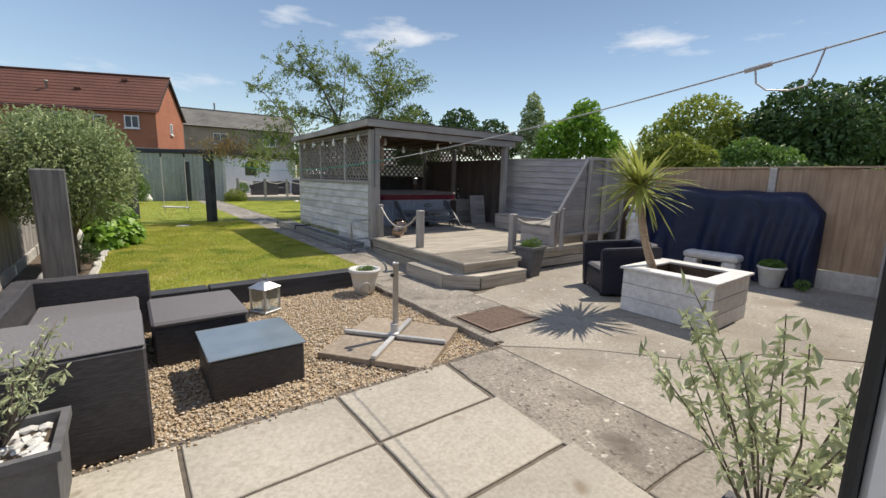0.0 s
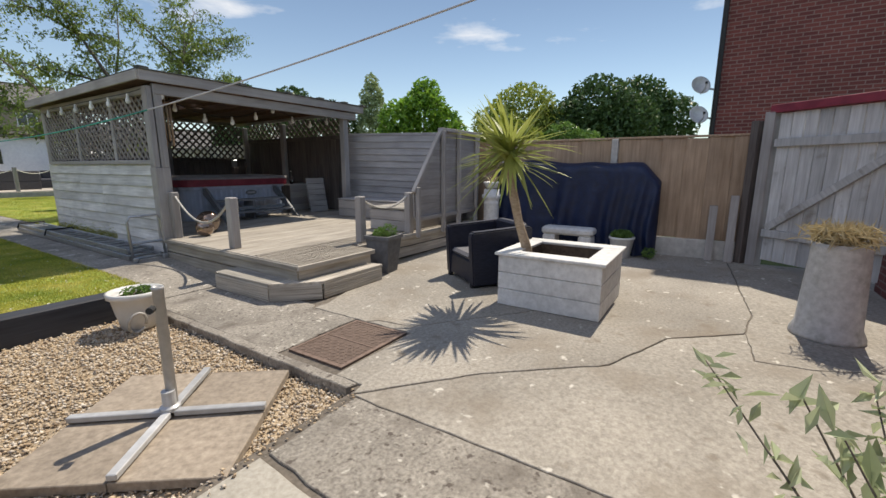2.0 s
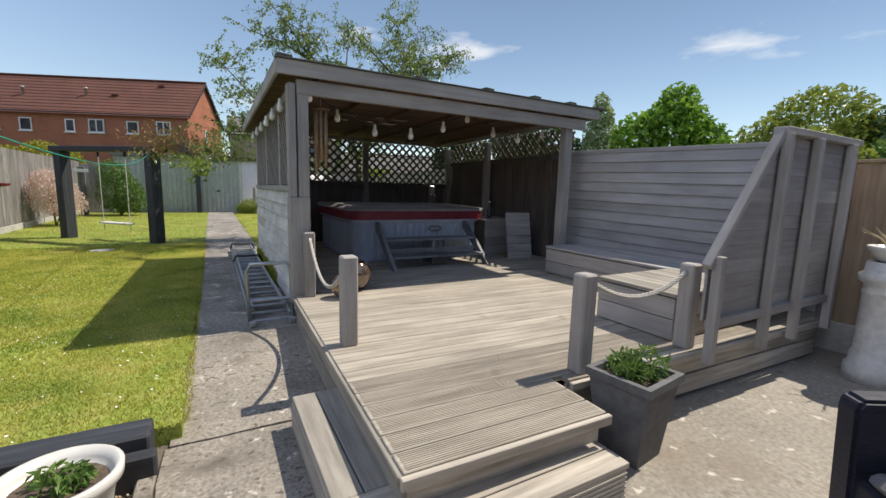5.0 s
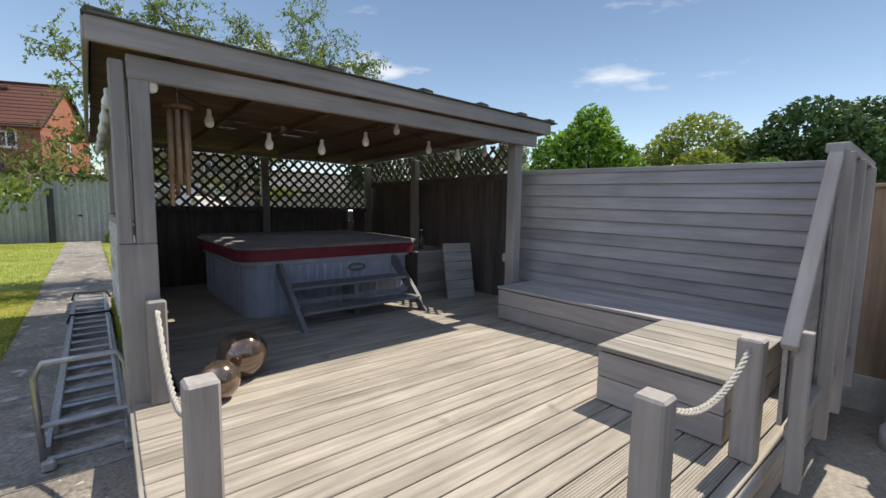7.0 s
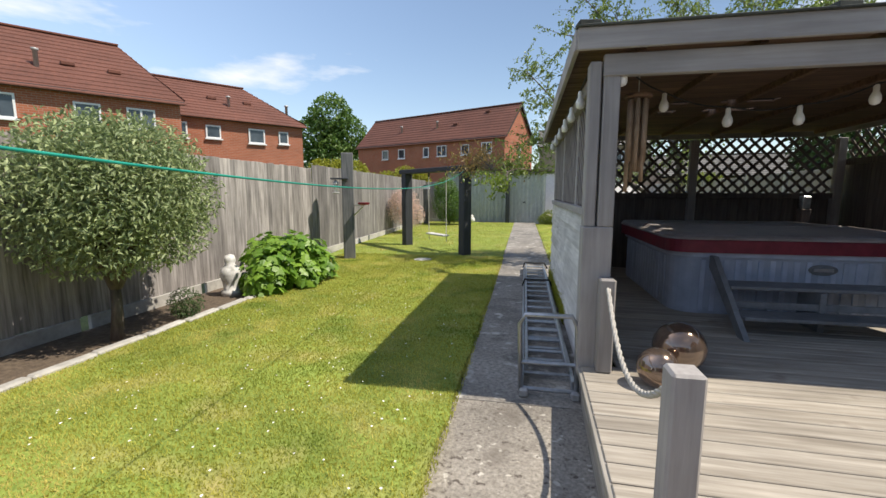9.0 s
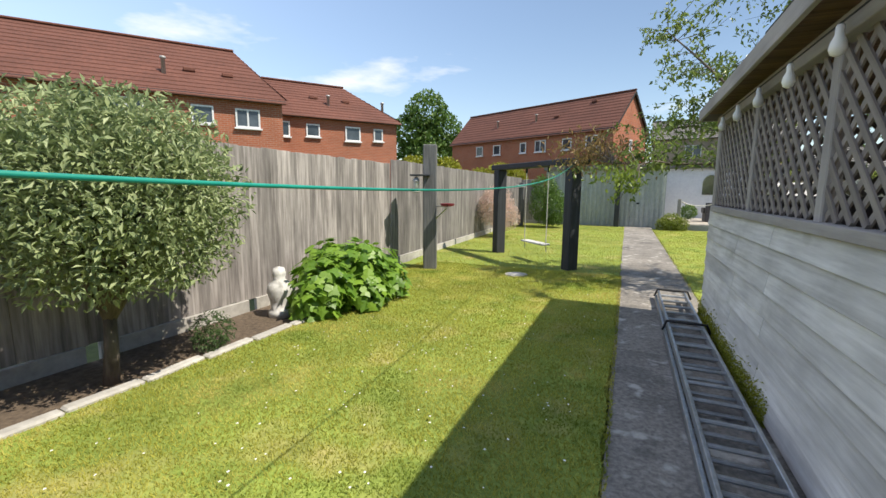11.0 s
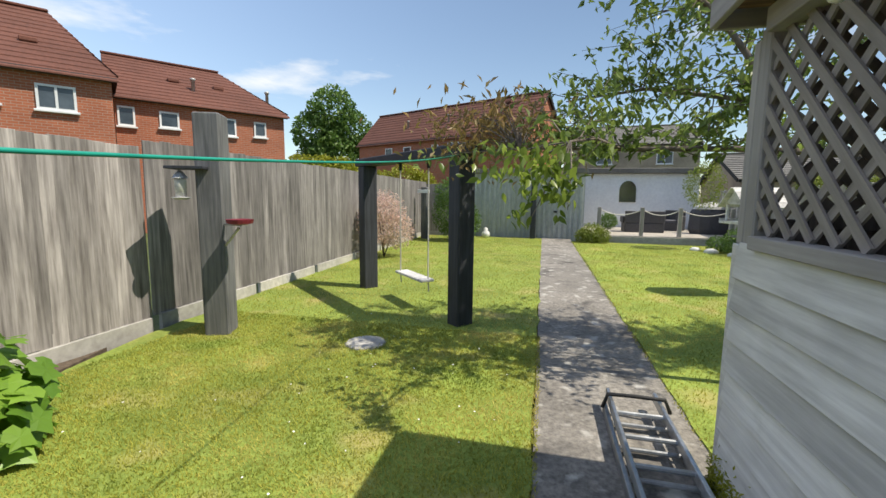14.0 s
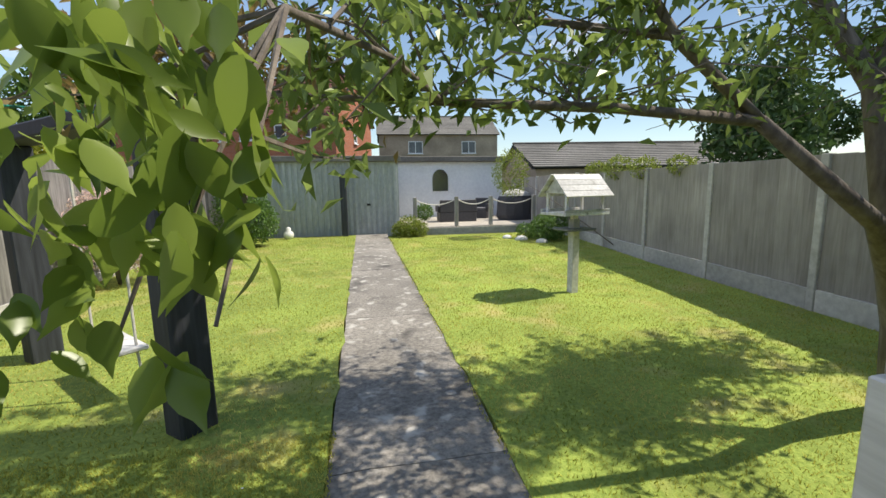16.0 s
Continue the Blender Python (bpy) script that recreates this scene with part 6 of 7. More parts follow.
part("tube", lathe([(0.05, 1.55), (0.055, 1.72), (0.05, 1.74)], 14, m=pose(-0.72, 12.02, 0)), white_ceramic, bf, smooth=True)
part("lid", lathe([(0.075, 1.74), (0.04, 1.79), (0.01, 1.82)], 14, m=pose(-0.72, 12.02, 0)), grey_metal, bf)
part("tray", lathe([(0.06, 1.53), (0.085, 1.55), (0.08, 1.555)], 14, m=pose(-0.72, 12.02, 0)), grey_metal, bf)

# swing
swing = thing("swing_frame", "charcoal stained sleeper swing frame on the lawn", "swing", (1.0, 14.0, LAWN_Z))
PA, PB = Vector((1.9, 13.25, 0)), Vector((0.06, 14.83, 0))
sd = (PB - PA).normalized()
sa = math.degrees(math.atan2(sd.y, sd.x))
for P in (PA, PB):
    part("post", add_box(bmesh.new(), (-0.1, -0.12, 0.05), (0.1, 0.12, 2.05), 0.014, pose(P.x, P.y, 0, 0, 0, sa)), black_post, swing)
mid_ = (PA + PB) / 2
L_ = (PB - PA).length / 2
part("beam", add_box(bmesh.new(), (-L_ - 0.28, -0.13, 2.052), (L_ + 0.2, 0.13, 2.17), 0.014, pose(mid_.x, mid_.y, 0, 0, 0, sa)), black_sleeper, swing)
sc_ = mid_ + Vector((0.1, 0.0, 0))
part("seat", add_box(bmesh.new(), (-0.42, -0.1, 0.47), (0.42, 0.1, 0.505), 0.008, pose(sc_.x, sc_.y, 0, 0, 0, sa - 6)), white_stone, swing, "bleached plank seat")
for s in (-0.36, 0.36):
    q = sc_ + sd * s
    part("rope", tube([(q.x, q.y, 2.06), (q.x, q.y, 0.48), (q.x + 0.01, q.y, 0.33)], 0.01, 6), rope_mat, swing)
    part("hanger", boxy((q.x - 0.02, q.y - 0.02, 1.95), (q.x + 0.02, q.y + 0.02, 2.055), 0.004), black_rubber, swing)

# bird table
bt = thing("bird_table", "weathered white timber bird table with pitched roof", "bird table", (5.95, 15.86, LAWN_Z))
bmx = pose(5.97, 15.86, 0, 0, 0, 12)


def btp(name, lo, hi, bev=0.004, material=white_stone, m=None):
    return put(name, finish(boxy(lo, hi, bev), name, material), bt, m=m or bmx)


btp("post", (-0.055, -0.055, 0.06), (0.055, 0.055, 1.15))
btp("lower_tray", (-0.22, -0.2, 1.0), (0.22, 0.2, 1.03), material=grey_post)
btp("tray", (-0.38, -0.27, 1.22), (0.38, 0.27, 1.26))
btp("tray_lip", (-0.38, -0.27, 1.262), (0.38, -0.25, 1.3))
btp("tray_lip", (-0.38, 0.25, 1.262), (0.38, 0.27, 1.3))
btp("bracket", (-0.04, -0.04, 1.152), (0.04, 0.04, 1.218))
for sx in (-1, 1):
    for sy in (-1, 1):
        btp("corner_post", (sx * 0.3 - 0.02, sy * 0.2 - 0.02, 1.262), (sx * 0.3 + 0.02, sy * 0.2 + 0.02, 1.52))
for sy in (-1, 1):
    for k in range(4):
        t = k / 4
        btp("roof_board", (-0.4, -0.052, -0.008), (0.4, 0.052, 0.008), 0.002, m=bmx @ pose(0, sy * (0.3 - 0.075 * k - 0.02), 1.51 + 0.075 * k, -sy * 44, 0, 0))
for sx in (-0.32, 0.32):
    bm = bmesh.new()
    tri = [(-0.24, 1.52), (0.24, 1.52), (0, 1.74)]
    a = [bm.verts.new(bmx @ Vector((sx - 0.008, y, z))) for y, z in tri]
    b = [bm.verts.new(bmx @ Vector((sx + 0.008, y, z))) for y, z in tri]
    bm.faces.new(a)
    bm.faces.new(b[::-1])
    for i in range(3):
        j = (i + 1) % 3
        bm.faces.new((a[i], b[i], b[j], a[j]))
    bmesh.ops.recalc_face_normals(bm, faces=bm.faces)
    part("gable", bm, white_stone, bt)

st_ = bmesh.new()
bmesh.ops.create_icosphere(st_, subdivisions=2, radius=0.22, matrix=Matrix.Translation((1.1, 12.35, 0.1)) @ Matrix.Diagonal((1, 1, 0.1, 1)))
tagged(part("flat_stone", st_, pale_concrete, smooth=True), "flat pale stone set in the lawn", "stone")

# stone edging along the bed
er = random.Random(2)
edge_pts = [(-0.5, 5.0), (-0.5, 7.0), (-0.42, 9.0)]
for (ax, ay), (bx, by) in zip(edge_pts, edge_pts[1:]):
    n = int(math.hypot(bx - ax, by - ay) / 0.5)
    for i in range(n):
        t = (i + 0.5) / n
        bm = add_box(bmesh.new(), (-0.05, -0.245, -0.05), (0.05, 0.245, 0.06), 0.015, pose(ax + (bx - ax) * t, ay + (by - ay) * t, 0.07, 0, 0, er.uniform(-3, 3)))
        tagged(part("edging_stone", bm, pale_concrete), "pale concrete edging block beside the bed", "edging", "bed edging")

# statue by the bush
bm = lathe([(0.13, 0.08), (0.13, 0.16), (0.1, 0.18), (0.11, 0.3), (0.14, 0.42), (0.12, 0.52), (0.06, 0.58), (0.075, 0.64), (0.06, 0.72), (0.01, 0.74)], 16, m=pose(-0.86, 8.78, 0.01) @ Matrix.Diagonal((1.05, 1.05, 0.9, 1)))
tagged(part("garden_statue", bm, white_stone, smooth=True), "weathered white stone garden statue", "statue")
bm = lathe([(0.12, 0.08), (0.12, 0.13), (0.07, 0.15), (0.1, 0.25), (0.05, 0.34), (0.01, 0.38)], 12, m=pose(-0.85, 5.55, 0))
tagged(part("garden_ornament", bm, white_stone, smooth=True), "small white stone garden ornament in the bed", "ornament")
bm = lathe([(0.12, 0.1), (0.16, 0.2), (0.14, 0.3), (0.07, 0.36), (0.08, 0.44), (0.01, 0.48)], 12, m=pose(0.75, 24.1, 0))
tagged(part("garden_ornament", bm, white_paint, smooth=True), "small white ornament before the shed", "ornament")

# ---- shrubs ----
rb = np.random.default_rng(20)
ball = [(-0.72 + 0.45 * math.cos(a) * math.cos(e_), 7.05 + 0.5 * math.sin(a) * math.cos(e_), 1.5 + 0.42 * math.sin(e_), 0.5, 0.95) for a in np.linspace(0, 5.5, 7) for e_ in (-0.7, 0.1, 0.85)]
bush("standard_tree", "grey-green round-headed small tree on a bare stem", "tree", (-0.72, 6.9, 0.08), ball, 26000, 0.066, 0.026, leaf_grey, 21, 0.05, bare=0.55)
bush("shrub", "small dark green shrub in the soil bed", "shrub", (-0.68, 7.75, 0.08), [(-0.68, 7.75, 0.25, 0.2, 0.9), (-0.6, 7.65, 0.2, 0.15, 0.8)], 900, 0.05, 0.012, leaf_dark, 22, 0.01)


def lobed(centres, size, rng, outward):
    """Broad five-lobed leaves, tilted outwards."""
    n = len(centres)
    nor = outward * 0.7 + rng.normal(0, 0.3, (n, 3))
    nor[:, 2] += 0.7
    nor /= np.linalg.norm(nor, axis=1, keepdims=True)
    d = outward + rng.normal(0, 0.5, (n, 3))
    d[:, 2] -= 0.35
    d -= nor * (d * nor).sum(1, keepdims=True)
    d /= np.linalg.norm(d, axis=1, keepdims=True)
    s = np.cross(nor, d)
    shape = [(-0.5, 0), (-0.38, 0.3), (-0.1, 0.26), (0.02, 0.5), (0.2, 0.24), (0.56, 0), (0.2, -0.24), (0.02, -0.5), (-0.1, -0.26), (-0.38, -0.3)]
    sc = size * rng.uniform(0.55, 1.25, (n, 1))
    cols = [centres - nor * sc * 0.04] + [centres + d * sc * a + s * sc * b - nor * sc * (0.12 * (a + 0.5) ** 2 + 0.25 * abs(b) ** 1.5) for a, b in shape]
    v = np.stack(cols, 1).reshape(-1, 3)
    f = [(11 * i, 11 * i + 1 + k, 11 * i + 1 + (k + 1) % 10) for i in range(n) for k in range(10)]
    return v, f


hb = thing("leafy_bush", "low bright green bush with broad lobed leaves", "bush", (-0.4, 9.54, 0.09))
balls = [(-0.45, 8.85, 0.42, 0.42, 0.95), (-0.35, 9.35, 0.5, 0.45, 1.0), (-0.35, 9.85, 0.42, 0.42, 0.95), (-0.7, 9.4, 0.55, 0.42, 0.9), (-0.1, 9.2, 0.3, 0.32, 0.9), (-0.15, 9.75, 0.3, 0.34, 0.9), (-0.4, 8.65, 0.25, 0.3, 0.9)]
balls = [(x - 0.02, y + 0.24, z * 1.02, r, q) for x, y, z, r, q in balls]
p, d = clumps(rb, balls, 1700)
ok = p[:, 2] > 0.12
v, f = lobed(p[ok], 0.17, rb, d[ok])
put("foliage", soup(v.tolist(), f, "foliage", leaf_bright), hb)
bm = bmesh.new()
for b in balls:
    tube([(-0.4, 9.54, 0.08), ((b[0] - 0.4) / 2, (b[1] + 9.54) / 2, b[2] * 0.6), b[:3]], [0.015, 0.01, 0.004], 5, bm)
tagged(part("shoot_wood", bm, bark, hb), kind="stuff")

bush("flowering_shrub", "pale pink and cream variegated shrub by the fence", "shrub", (-1.0, 18.2, 0.1), [(-0.95, 18.0, 1.0, 0.6, 1.0), (-1.1, 18.5, 1.2, 0.55, 1.0), (-0.75, 18.3, 0.75, 0.5, 0.9), (-1.0, 17.8, 1.35, 0.35, 1.0)], 5200, 0.08, 0.025, leaf_pink, 23, 0.02)
bush("shrub", "tall mid-green shrub in front of the shed", "shrub", (-0.15, 22.6, 0.1), [(-0.15, 22.6, 1.0, 0.75, 1.1), (0.2, 22.5, 0.8, 0.6, 1.0), (-0.3, 22.6, 1.7, 0.55, 1.0)], 6000, 0.1, 0.04, leaf_mid, 24, 0.03)
bush("shrub", "low rounded bright green shrub beside the path", "shrub", (4.45, 23.5, 0.1), [(4.45, 23.5, 0.4, 0.42, 0.9), (4.75, 23.45, 0.32, 0.32, 0.9), (4.2, 23.55, 0.3, 0.3, 0.9)], 2400, 0.09, 0.035, leaf_willow, 25, 0.015)
bush("shrub", "dark green shrub with white stones by the far fence", "shrub", (8.1, 21.4, 0.1), [(8.0, 21.2, 0.45, 0.45, 0.9), (8.4, 21.6, 0.5, 0.5, 0.9), (7.7, 21.9, 0.3, 0.3, 0.9)], 3200, 0.09, 0.035, leaf_mid, 26, 0.02)
for x, y, r in ((7.45, 21.6, 0.16), (7.75, 20.9, 0.14), (7.2, 22.1, 0.12)):
    bm = bmesh.new()
    bmesh.ops.create_icosphere(bm, subdivisions=2, radius=r, matrix=Matrix.Translation((x, y, 0.12)) @ Matrix.Diagonal((1.2, 1, 0.7, 1)))
    tagged(part("rock", bm, white_stone, smooth=True), "pale rounded rock beside the shrub", "rock", "rocks")
tower = bush("climber", "pale green climbing plant on the far fence", "climber", (8.9, 19.0, 0.1), [(8.75, 18.2, 1.95, 0.3, 0.8), (8.9, 19.3, 2.0, 0.35, 0.8), (8.6, 17.0, 1.95, 0.25, 0.7), (9.0, 20.4, 2.0, 0.3, 0.8), (7.4, 22.4, 2.0, 0.55, 1.3)], 3000, 0.09, 0.03, leaf_willow, 27, 0.015)

# ---- far end: shed, terrace and white wall ----
shed = thing("shed", "pale grey-green corrugated sheet shed", "shed", (2.0, 25.5, 0))
part("body", boxy((-0.6, 24.75, 0.0), (4.28, 27.5, 2.5)), shed_metal, shed)
for i in range(26):
    x = -0.55 + i * 0.187
    part("corrugation", boxy((x, 24.72, 0.05), (x + 0.1, 24.748, 2.5), 0.008), shed_metal, shed)
part("fascia", boxy((-0.7, 24.6, 2.5), (4.36, 27.6, 2.68), 0.01), grey_tile, shed)
part("latch", boxy((3.2, 24.69, 1.05), (3.32, 24.718, 1.12), 0.004), black_rubber, shed, "dark latch")
fence_end = feather_fence((-1.75, 24.65), (-0.62, 24.65), 0.08, 2.1, "weathered grey fence beside the shed", fence_grey, facing=1, posts=False)
wallw = thing("white_wall", "white rendered outbuilding wall behind the terrace", "wall", (7.0, 29.2, 0), kind="structure")
part("render", boxy((4.3, 29.0, 0.0), (9.4, 29.3, 2.72), 0.01), render_wall, wallw)
part("roof_edge", boxy((4.1, 28.75, 2.72), (9.6, 33.0, 2.95), 0.02), grey_tile, wallw)
mir = thing("arched_mirror", "arched dark garden mirror on the white wall", "mirror", (6.5, 28.97, 1.7))
am = [(6.15, 1.45), (6.85, 1.45), (6.85, 2.0)] + [(6.5 + 0.35 * math.cos(a), 2.0 + 0.4 * math.sin(a)) for a in np.linspace(0.2, math.pi - 0.2, 10)] + [(6.15, 2.0)]
bm = bmesh.new()
a = [bm.verts.new((x, 28.96, z)) for x, z in am]
b = [bm.verts.new((x, 28.995, z)) for x, z in am]
bm.faces.new(a)
bm.faces.new(b[::-1])
for i in range(len(am)):
    j = (i + 1) % len(am)
    bm.faces.new((a[i], a[j], b[j], b[i]))
bmesh.ops.recalc_face_normals(bm, faces=bm.faces)
part("glass", bm, mat("mirror_glass", (0.25, 0.27, 0.25), (0.3, 0.32, 0.3), scale=3, rough=0.1, bump=0.0, metal=0.9), mir)
terr = thing("terrace", "raised grey-brown deck terrace at the garden's end", "terrace", (7.0, 26.0, 0))
for i in range(9):
    piece("deck_board", (5.0, 0.54, 0.03), (6.95, 24.35 + i * 0.55, 0.3), step_wood, terr)
part("front", boxy((4.45, 24.02, 0.0), (9.45, 24.06, 0.285), 0.005), pale_concrete, terr)
fdp = [(4.75, 24.2), (6.15, 24.2), (7.35, 24.2), (8.9, 24.2)]
for x, y in fdp:
    tagged(part("rope_post", boxy((x - 0.06, y - 0.06, 0.316), (x + 0.06, y + 0.06, 1.3), 0.01), taupe_z), "pale square terrace post", "post", "terrace posts")
for (x0, y0), (x1, y1) in zip(fdp, fdp[1:]):
    tagged(part("rope", rope((x0 + 0.06, y0, 1.2), (x1 - 0.06, y1, 1.2), 0.16, 0.018), rope_mat, smooth=True), "cream rope between terrace posts", "rope", "terrace ropes")


def small_sofa(x, y, w, rz, label):
    e = thing("garden_sofa", label, "sofa", (0, 0, 0), "terrace seats")
    part("base", boxy((-w / 2, -0.38, 0.0), (w / 2, 0.38, 0.36), 0.02), rattan, e)
    part("backrest", boxy((-w / 2, 0.26, 0.362), (w / 2, 0.38, 0.82), 0.02), rattan, e)
    for sx in (-1, 1):
        part("armrest", boxy((sx * w / 2 - 0.06, -0.38, 0.362), (sx * w / 2 + 0.06, 0.258, 0.6), 0.02), rattan, e)
    part("cushion", boxy((-w / 2 + 0.07, -0.36, 0.362), (w / 2 - 0.07, 0.25, 0.43), 0.02), rattan_top, e)
    e.matrix_basis = pose(x, y, 0.316, 0, 0, rz)
    return e


small_sofa(6.6, 26.2, 1.4, 180, "dark rattan garden sofa on the terrace")
small_sofa(8.0, 27.6, 0.8, -40, "dark rattan garden armchair on the terrace")
bbq = thing("barbecue", "barbecue under a grey and black cover", "barbecue", (8.9, 26.0, 0.316))
part("cover", lathe([(0.45, 0.32), (0.5, 0.5), (0.48, 1.1), (0.42, 1.3), (0.2, 1.42), (0.02, 1.45)], 14, m=pose(8.9, 26.0, 0) @ Matrix.Diagonal((1.5, 0.8, 1, 1))), rattan, bbq)
part("lid_cover", lathe([(0.44, 1.24), (0.4, 1.34), (0.2, 1.46), (0.02, 1.5)], 14, m=pose(8.9, 25.98, 0) @ Matrix.Diagonal((1.5, 0.82, 1, 1))), pale_concrete, bbq, "pale grey lid cover")
bush("pot_plant", "green potted plant on the terrace", "plant", (5.25, 25.5, 0.32), [(5.25, 25.5, 0.75, 0.32, 1.0)], 800, 0.09, 0.04, leaf_mid, 29, 0.01)
feather_fence((9.1, 21.6), (9.9, 29.0), 0.06, 1.95, "grey-beige timber fence beside the terrace", fence_right, board=0.42, gravel=0.3)
house("outbuilding", "low grey-roofed outbuilding beyond the fence", (10.4, 27.5), (1, -0.12), 12.0, 7.0, 2.4, 3.6, [], buff_wall, grey_tile)

# ---- cherry tree over the path ----
tr = thing("cherry_tree", "spreading fruit tree with sparse glossy leaves over the path", "tree", (6.5, 12.4, LAWN_Z))
tr_rng = np.random.default_rng(55)
limbs = [
    ([(6.5, 12.4, 0.05), (6.4, 12.4, 0.7), (6.15, 12.35, 1.1), (5.75, 12.2, 1.4), (4.95, 12.2, 1.92)], [0.13, 0.11, 0.08, 0.05, 0.034]),
    ([(4.95, 12.2, 1.92), (4.2, 12.22, 1.97), (3.4, 12.2, 1.98), (2.6, 12.25, 2.0)], [0.03, 0.024, 0.018, 0.008]),
    ([(4.95, 12.2, 1.92), (4.5, 12.25, 2.3), (4.1, 12.4, 3.0), (3.6, 12.6, 3.6), (3.2, 12.9, 4.1)], [0.03, 0.027, 0.022, 0.016, 0.006]),
    ([(6.15, 12.35, 1.1), (6.2, 12.6, 2.2), (5.8, 13.0, 3.3), (5.3, 13.2, 4.4), (5.0, 13.3, 5.2)], [0.075, 0.06, 0.045, 0.028, 0.008]),
    ([(6.2, 12.6, 2.2), (7.0, 12.9, 3.2), (7.6, 13.2, 4.2), (8.2, 13.3, 4.8)], [0.07, 0.055, 0.035, 0.01]),
    ([(7.0, 12.9, 3.2), (8.2, 13.2, 3.6), (9.4, 13.6, 4.0)], [0.04, 0.03, 0.008]),
    ([(3.4, 12.2, 1.98), (3.15, 11.7, 2.0), (2.95, 11.2, 1.92), (2.85, 11.05, 1.7)], [0.012, 0.01, 0.008, 0.004]),
    ([(5.3, 13.2, 4.4), (4.6, 13.4, 4.8), (3.9, 13.6, 5.0)], [0.03, 0.02, 0.006]),
    ([(5.8, 13.0, 3.3), (4.9, 13.6, 3.6), (4.0, 14.0, 3.7)], [0.035, 0.02, 0.006]),
    ([(4.5, 12.25, 2.3), (3.7, 12.9, 2.6), (3.0, 13.3, 2.6)], [0.022, 0.016, 0.006]),
    ([(7.6, 13.2, 4.2), (7.0, 13.5, 4.9), (6.5, 13.6, 5.3)], [0.03, 0.02, 0.006]),
    ([(7.6, 13.2, 4.2), (8.4, 13.4, 4.7), (9.2, 13.2, 5.0)], [0.03, 0.02, 0.006]),
    ([(7.0, 12.9, 3.2), (7.3, 12.6, 4.0), (7.4, 12.5, 5.0)], [0.03, 0.02, 0.006]),
    ([(5.8, 13.0, 3.3), (6.1, 13.2, 4.4), (6.2, 13.3, 5.4)], [0.03, 0.02, 0.006]),
    ([(8.2, 13.2, 3.6), (8.9, 12.9, 3.3), (9.5, 12.8, 3.2)], [0.02, 0.015, 0.005]),
    ([(7.6, 13.2, 4.2), (7.9, 13.3, 5.0), (8.1, 13.2, 5.7)], [0.025, 0.018, 0.006]),
    ([(8.2, 13.3, 4.8), (8.9, 13.4, 5.2), (9.4, 13.3, 5.3)], [0.012, 0.01, 0.005]),
    ([(5.3, 13.2, 4.4), (4.7, 13.1, 5.1), (4.3, 13.0, 5.5)], [0.025, 0.016, 0.006]),
    ([(7.4, 12.5, 5.0), (7.2, 12.6, 5.5), (7.0, 12.8, 5.8)], [0.008, 0.006, 0.004]),
]
bm = bmesh.new()
twigs, leafpts = [], []
for pts, rad in limbs:
    part("limb", tube(pts, rad, 10), bark, tr, smooth=True)
    P_ = [Vector(p) for p in pts]
    start = 1 if P_[0].z < 1.0 or P_[0].z < 1.95 else 0
    for a, b in zip(P_[start:], P_[start + 1:]):
        if max(a.z, b.z) < 1.85:
            continue
        for _ in range(max(2, int((b - a).length / 0.04))):
            s = a.lerp(b, tr_rng.random())
            d_ = Vector(tr_rng.normal(0, 1, 3)).normalized()
            d_.z = d_.z * 0.6 + 0.12
            L = tr_rng.uniform(0.3, 1.05)
            e1 = s + d_ * L * 0.6
            e2 = e1 + (d_ + Vector(tr_rng.normal(0, 0.4, 3))).normalized() * L * 0.5 - Vector((0, 0, 0.1 * L))
            if (e2.x > 3.1 and e2.z < 1.85) or e2.z < 1.7 or min(e1.y, e2.y) < 11.45:
                continue
            tube([s, e1, e2], [0.006, 0.004, 0.0015], 4, bm)
            for k in range(int(14 + L * 17)):
                t = tr_rng.uniform(0.25, 1.0)
                q = s.lerp(e1, t * 1.6) if t < 0.62 else e1.lerp(e2, (t - 0.62) / 0.38)
                leafpts.append((q.x + tr_rng.normal(0, 0.04), q.y + tr_rng.normal(0, 0.04), q.z - 0.03 + tr_rng.normal(0, 0.04)))
tagged(part("branchwork", bm, bark, tr), kind="stuff")
lp_ = np.array(leafpts)
eyeway = (np.abs(lp_[:, 0] - 3.0) < 0.3) & (lp_[:, 1] < 11.0)
lp_ = lp_[~eyeway & (lp_[:, 2] > 1.5)]
thin = tr_rng.random(len(lp_))
low = (lp_[:, 0] > 3.1) & (lp_[:, 2] < 1.9)
near = lp_[:, 1] < 11.75
lp_ = lp_[~(low & (thin < 0.6)) & ~(near & (thin < 0.3))]
v, f = leaves(lp_, 0.085, 0.04, tr_rng, droop=0.6)
put("crown", soup(v.tolist(), f, "crown", leaf_tree), tr)
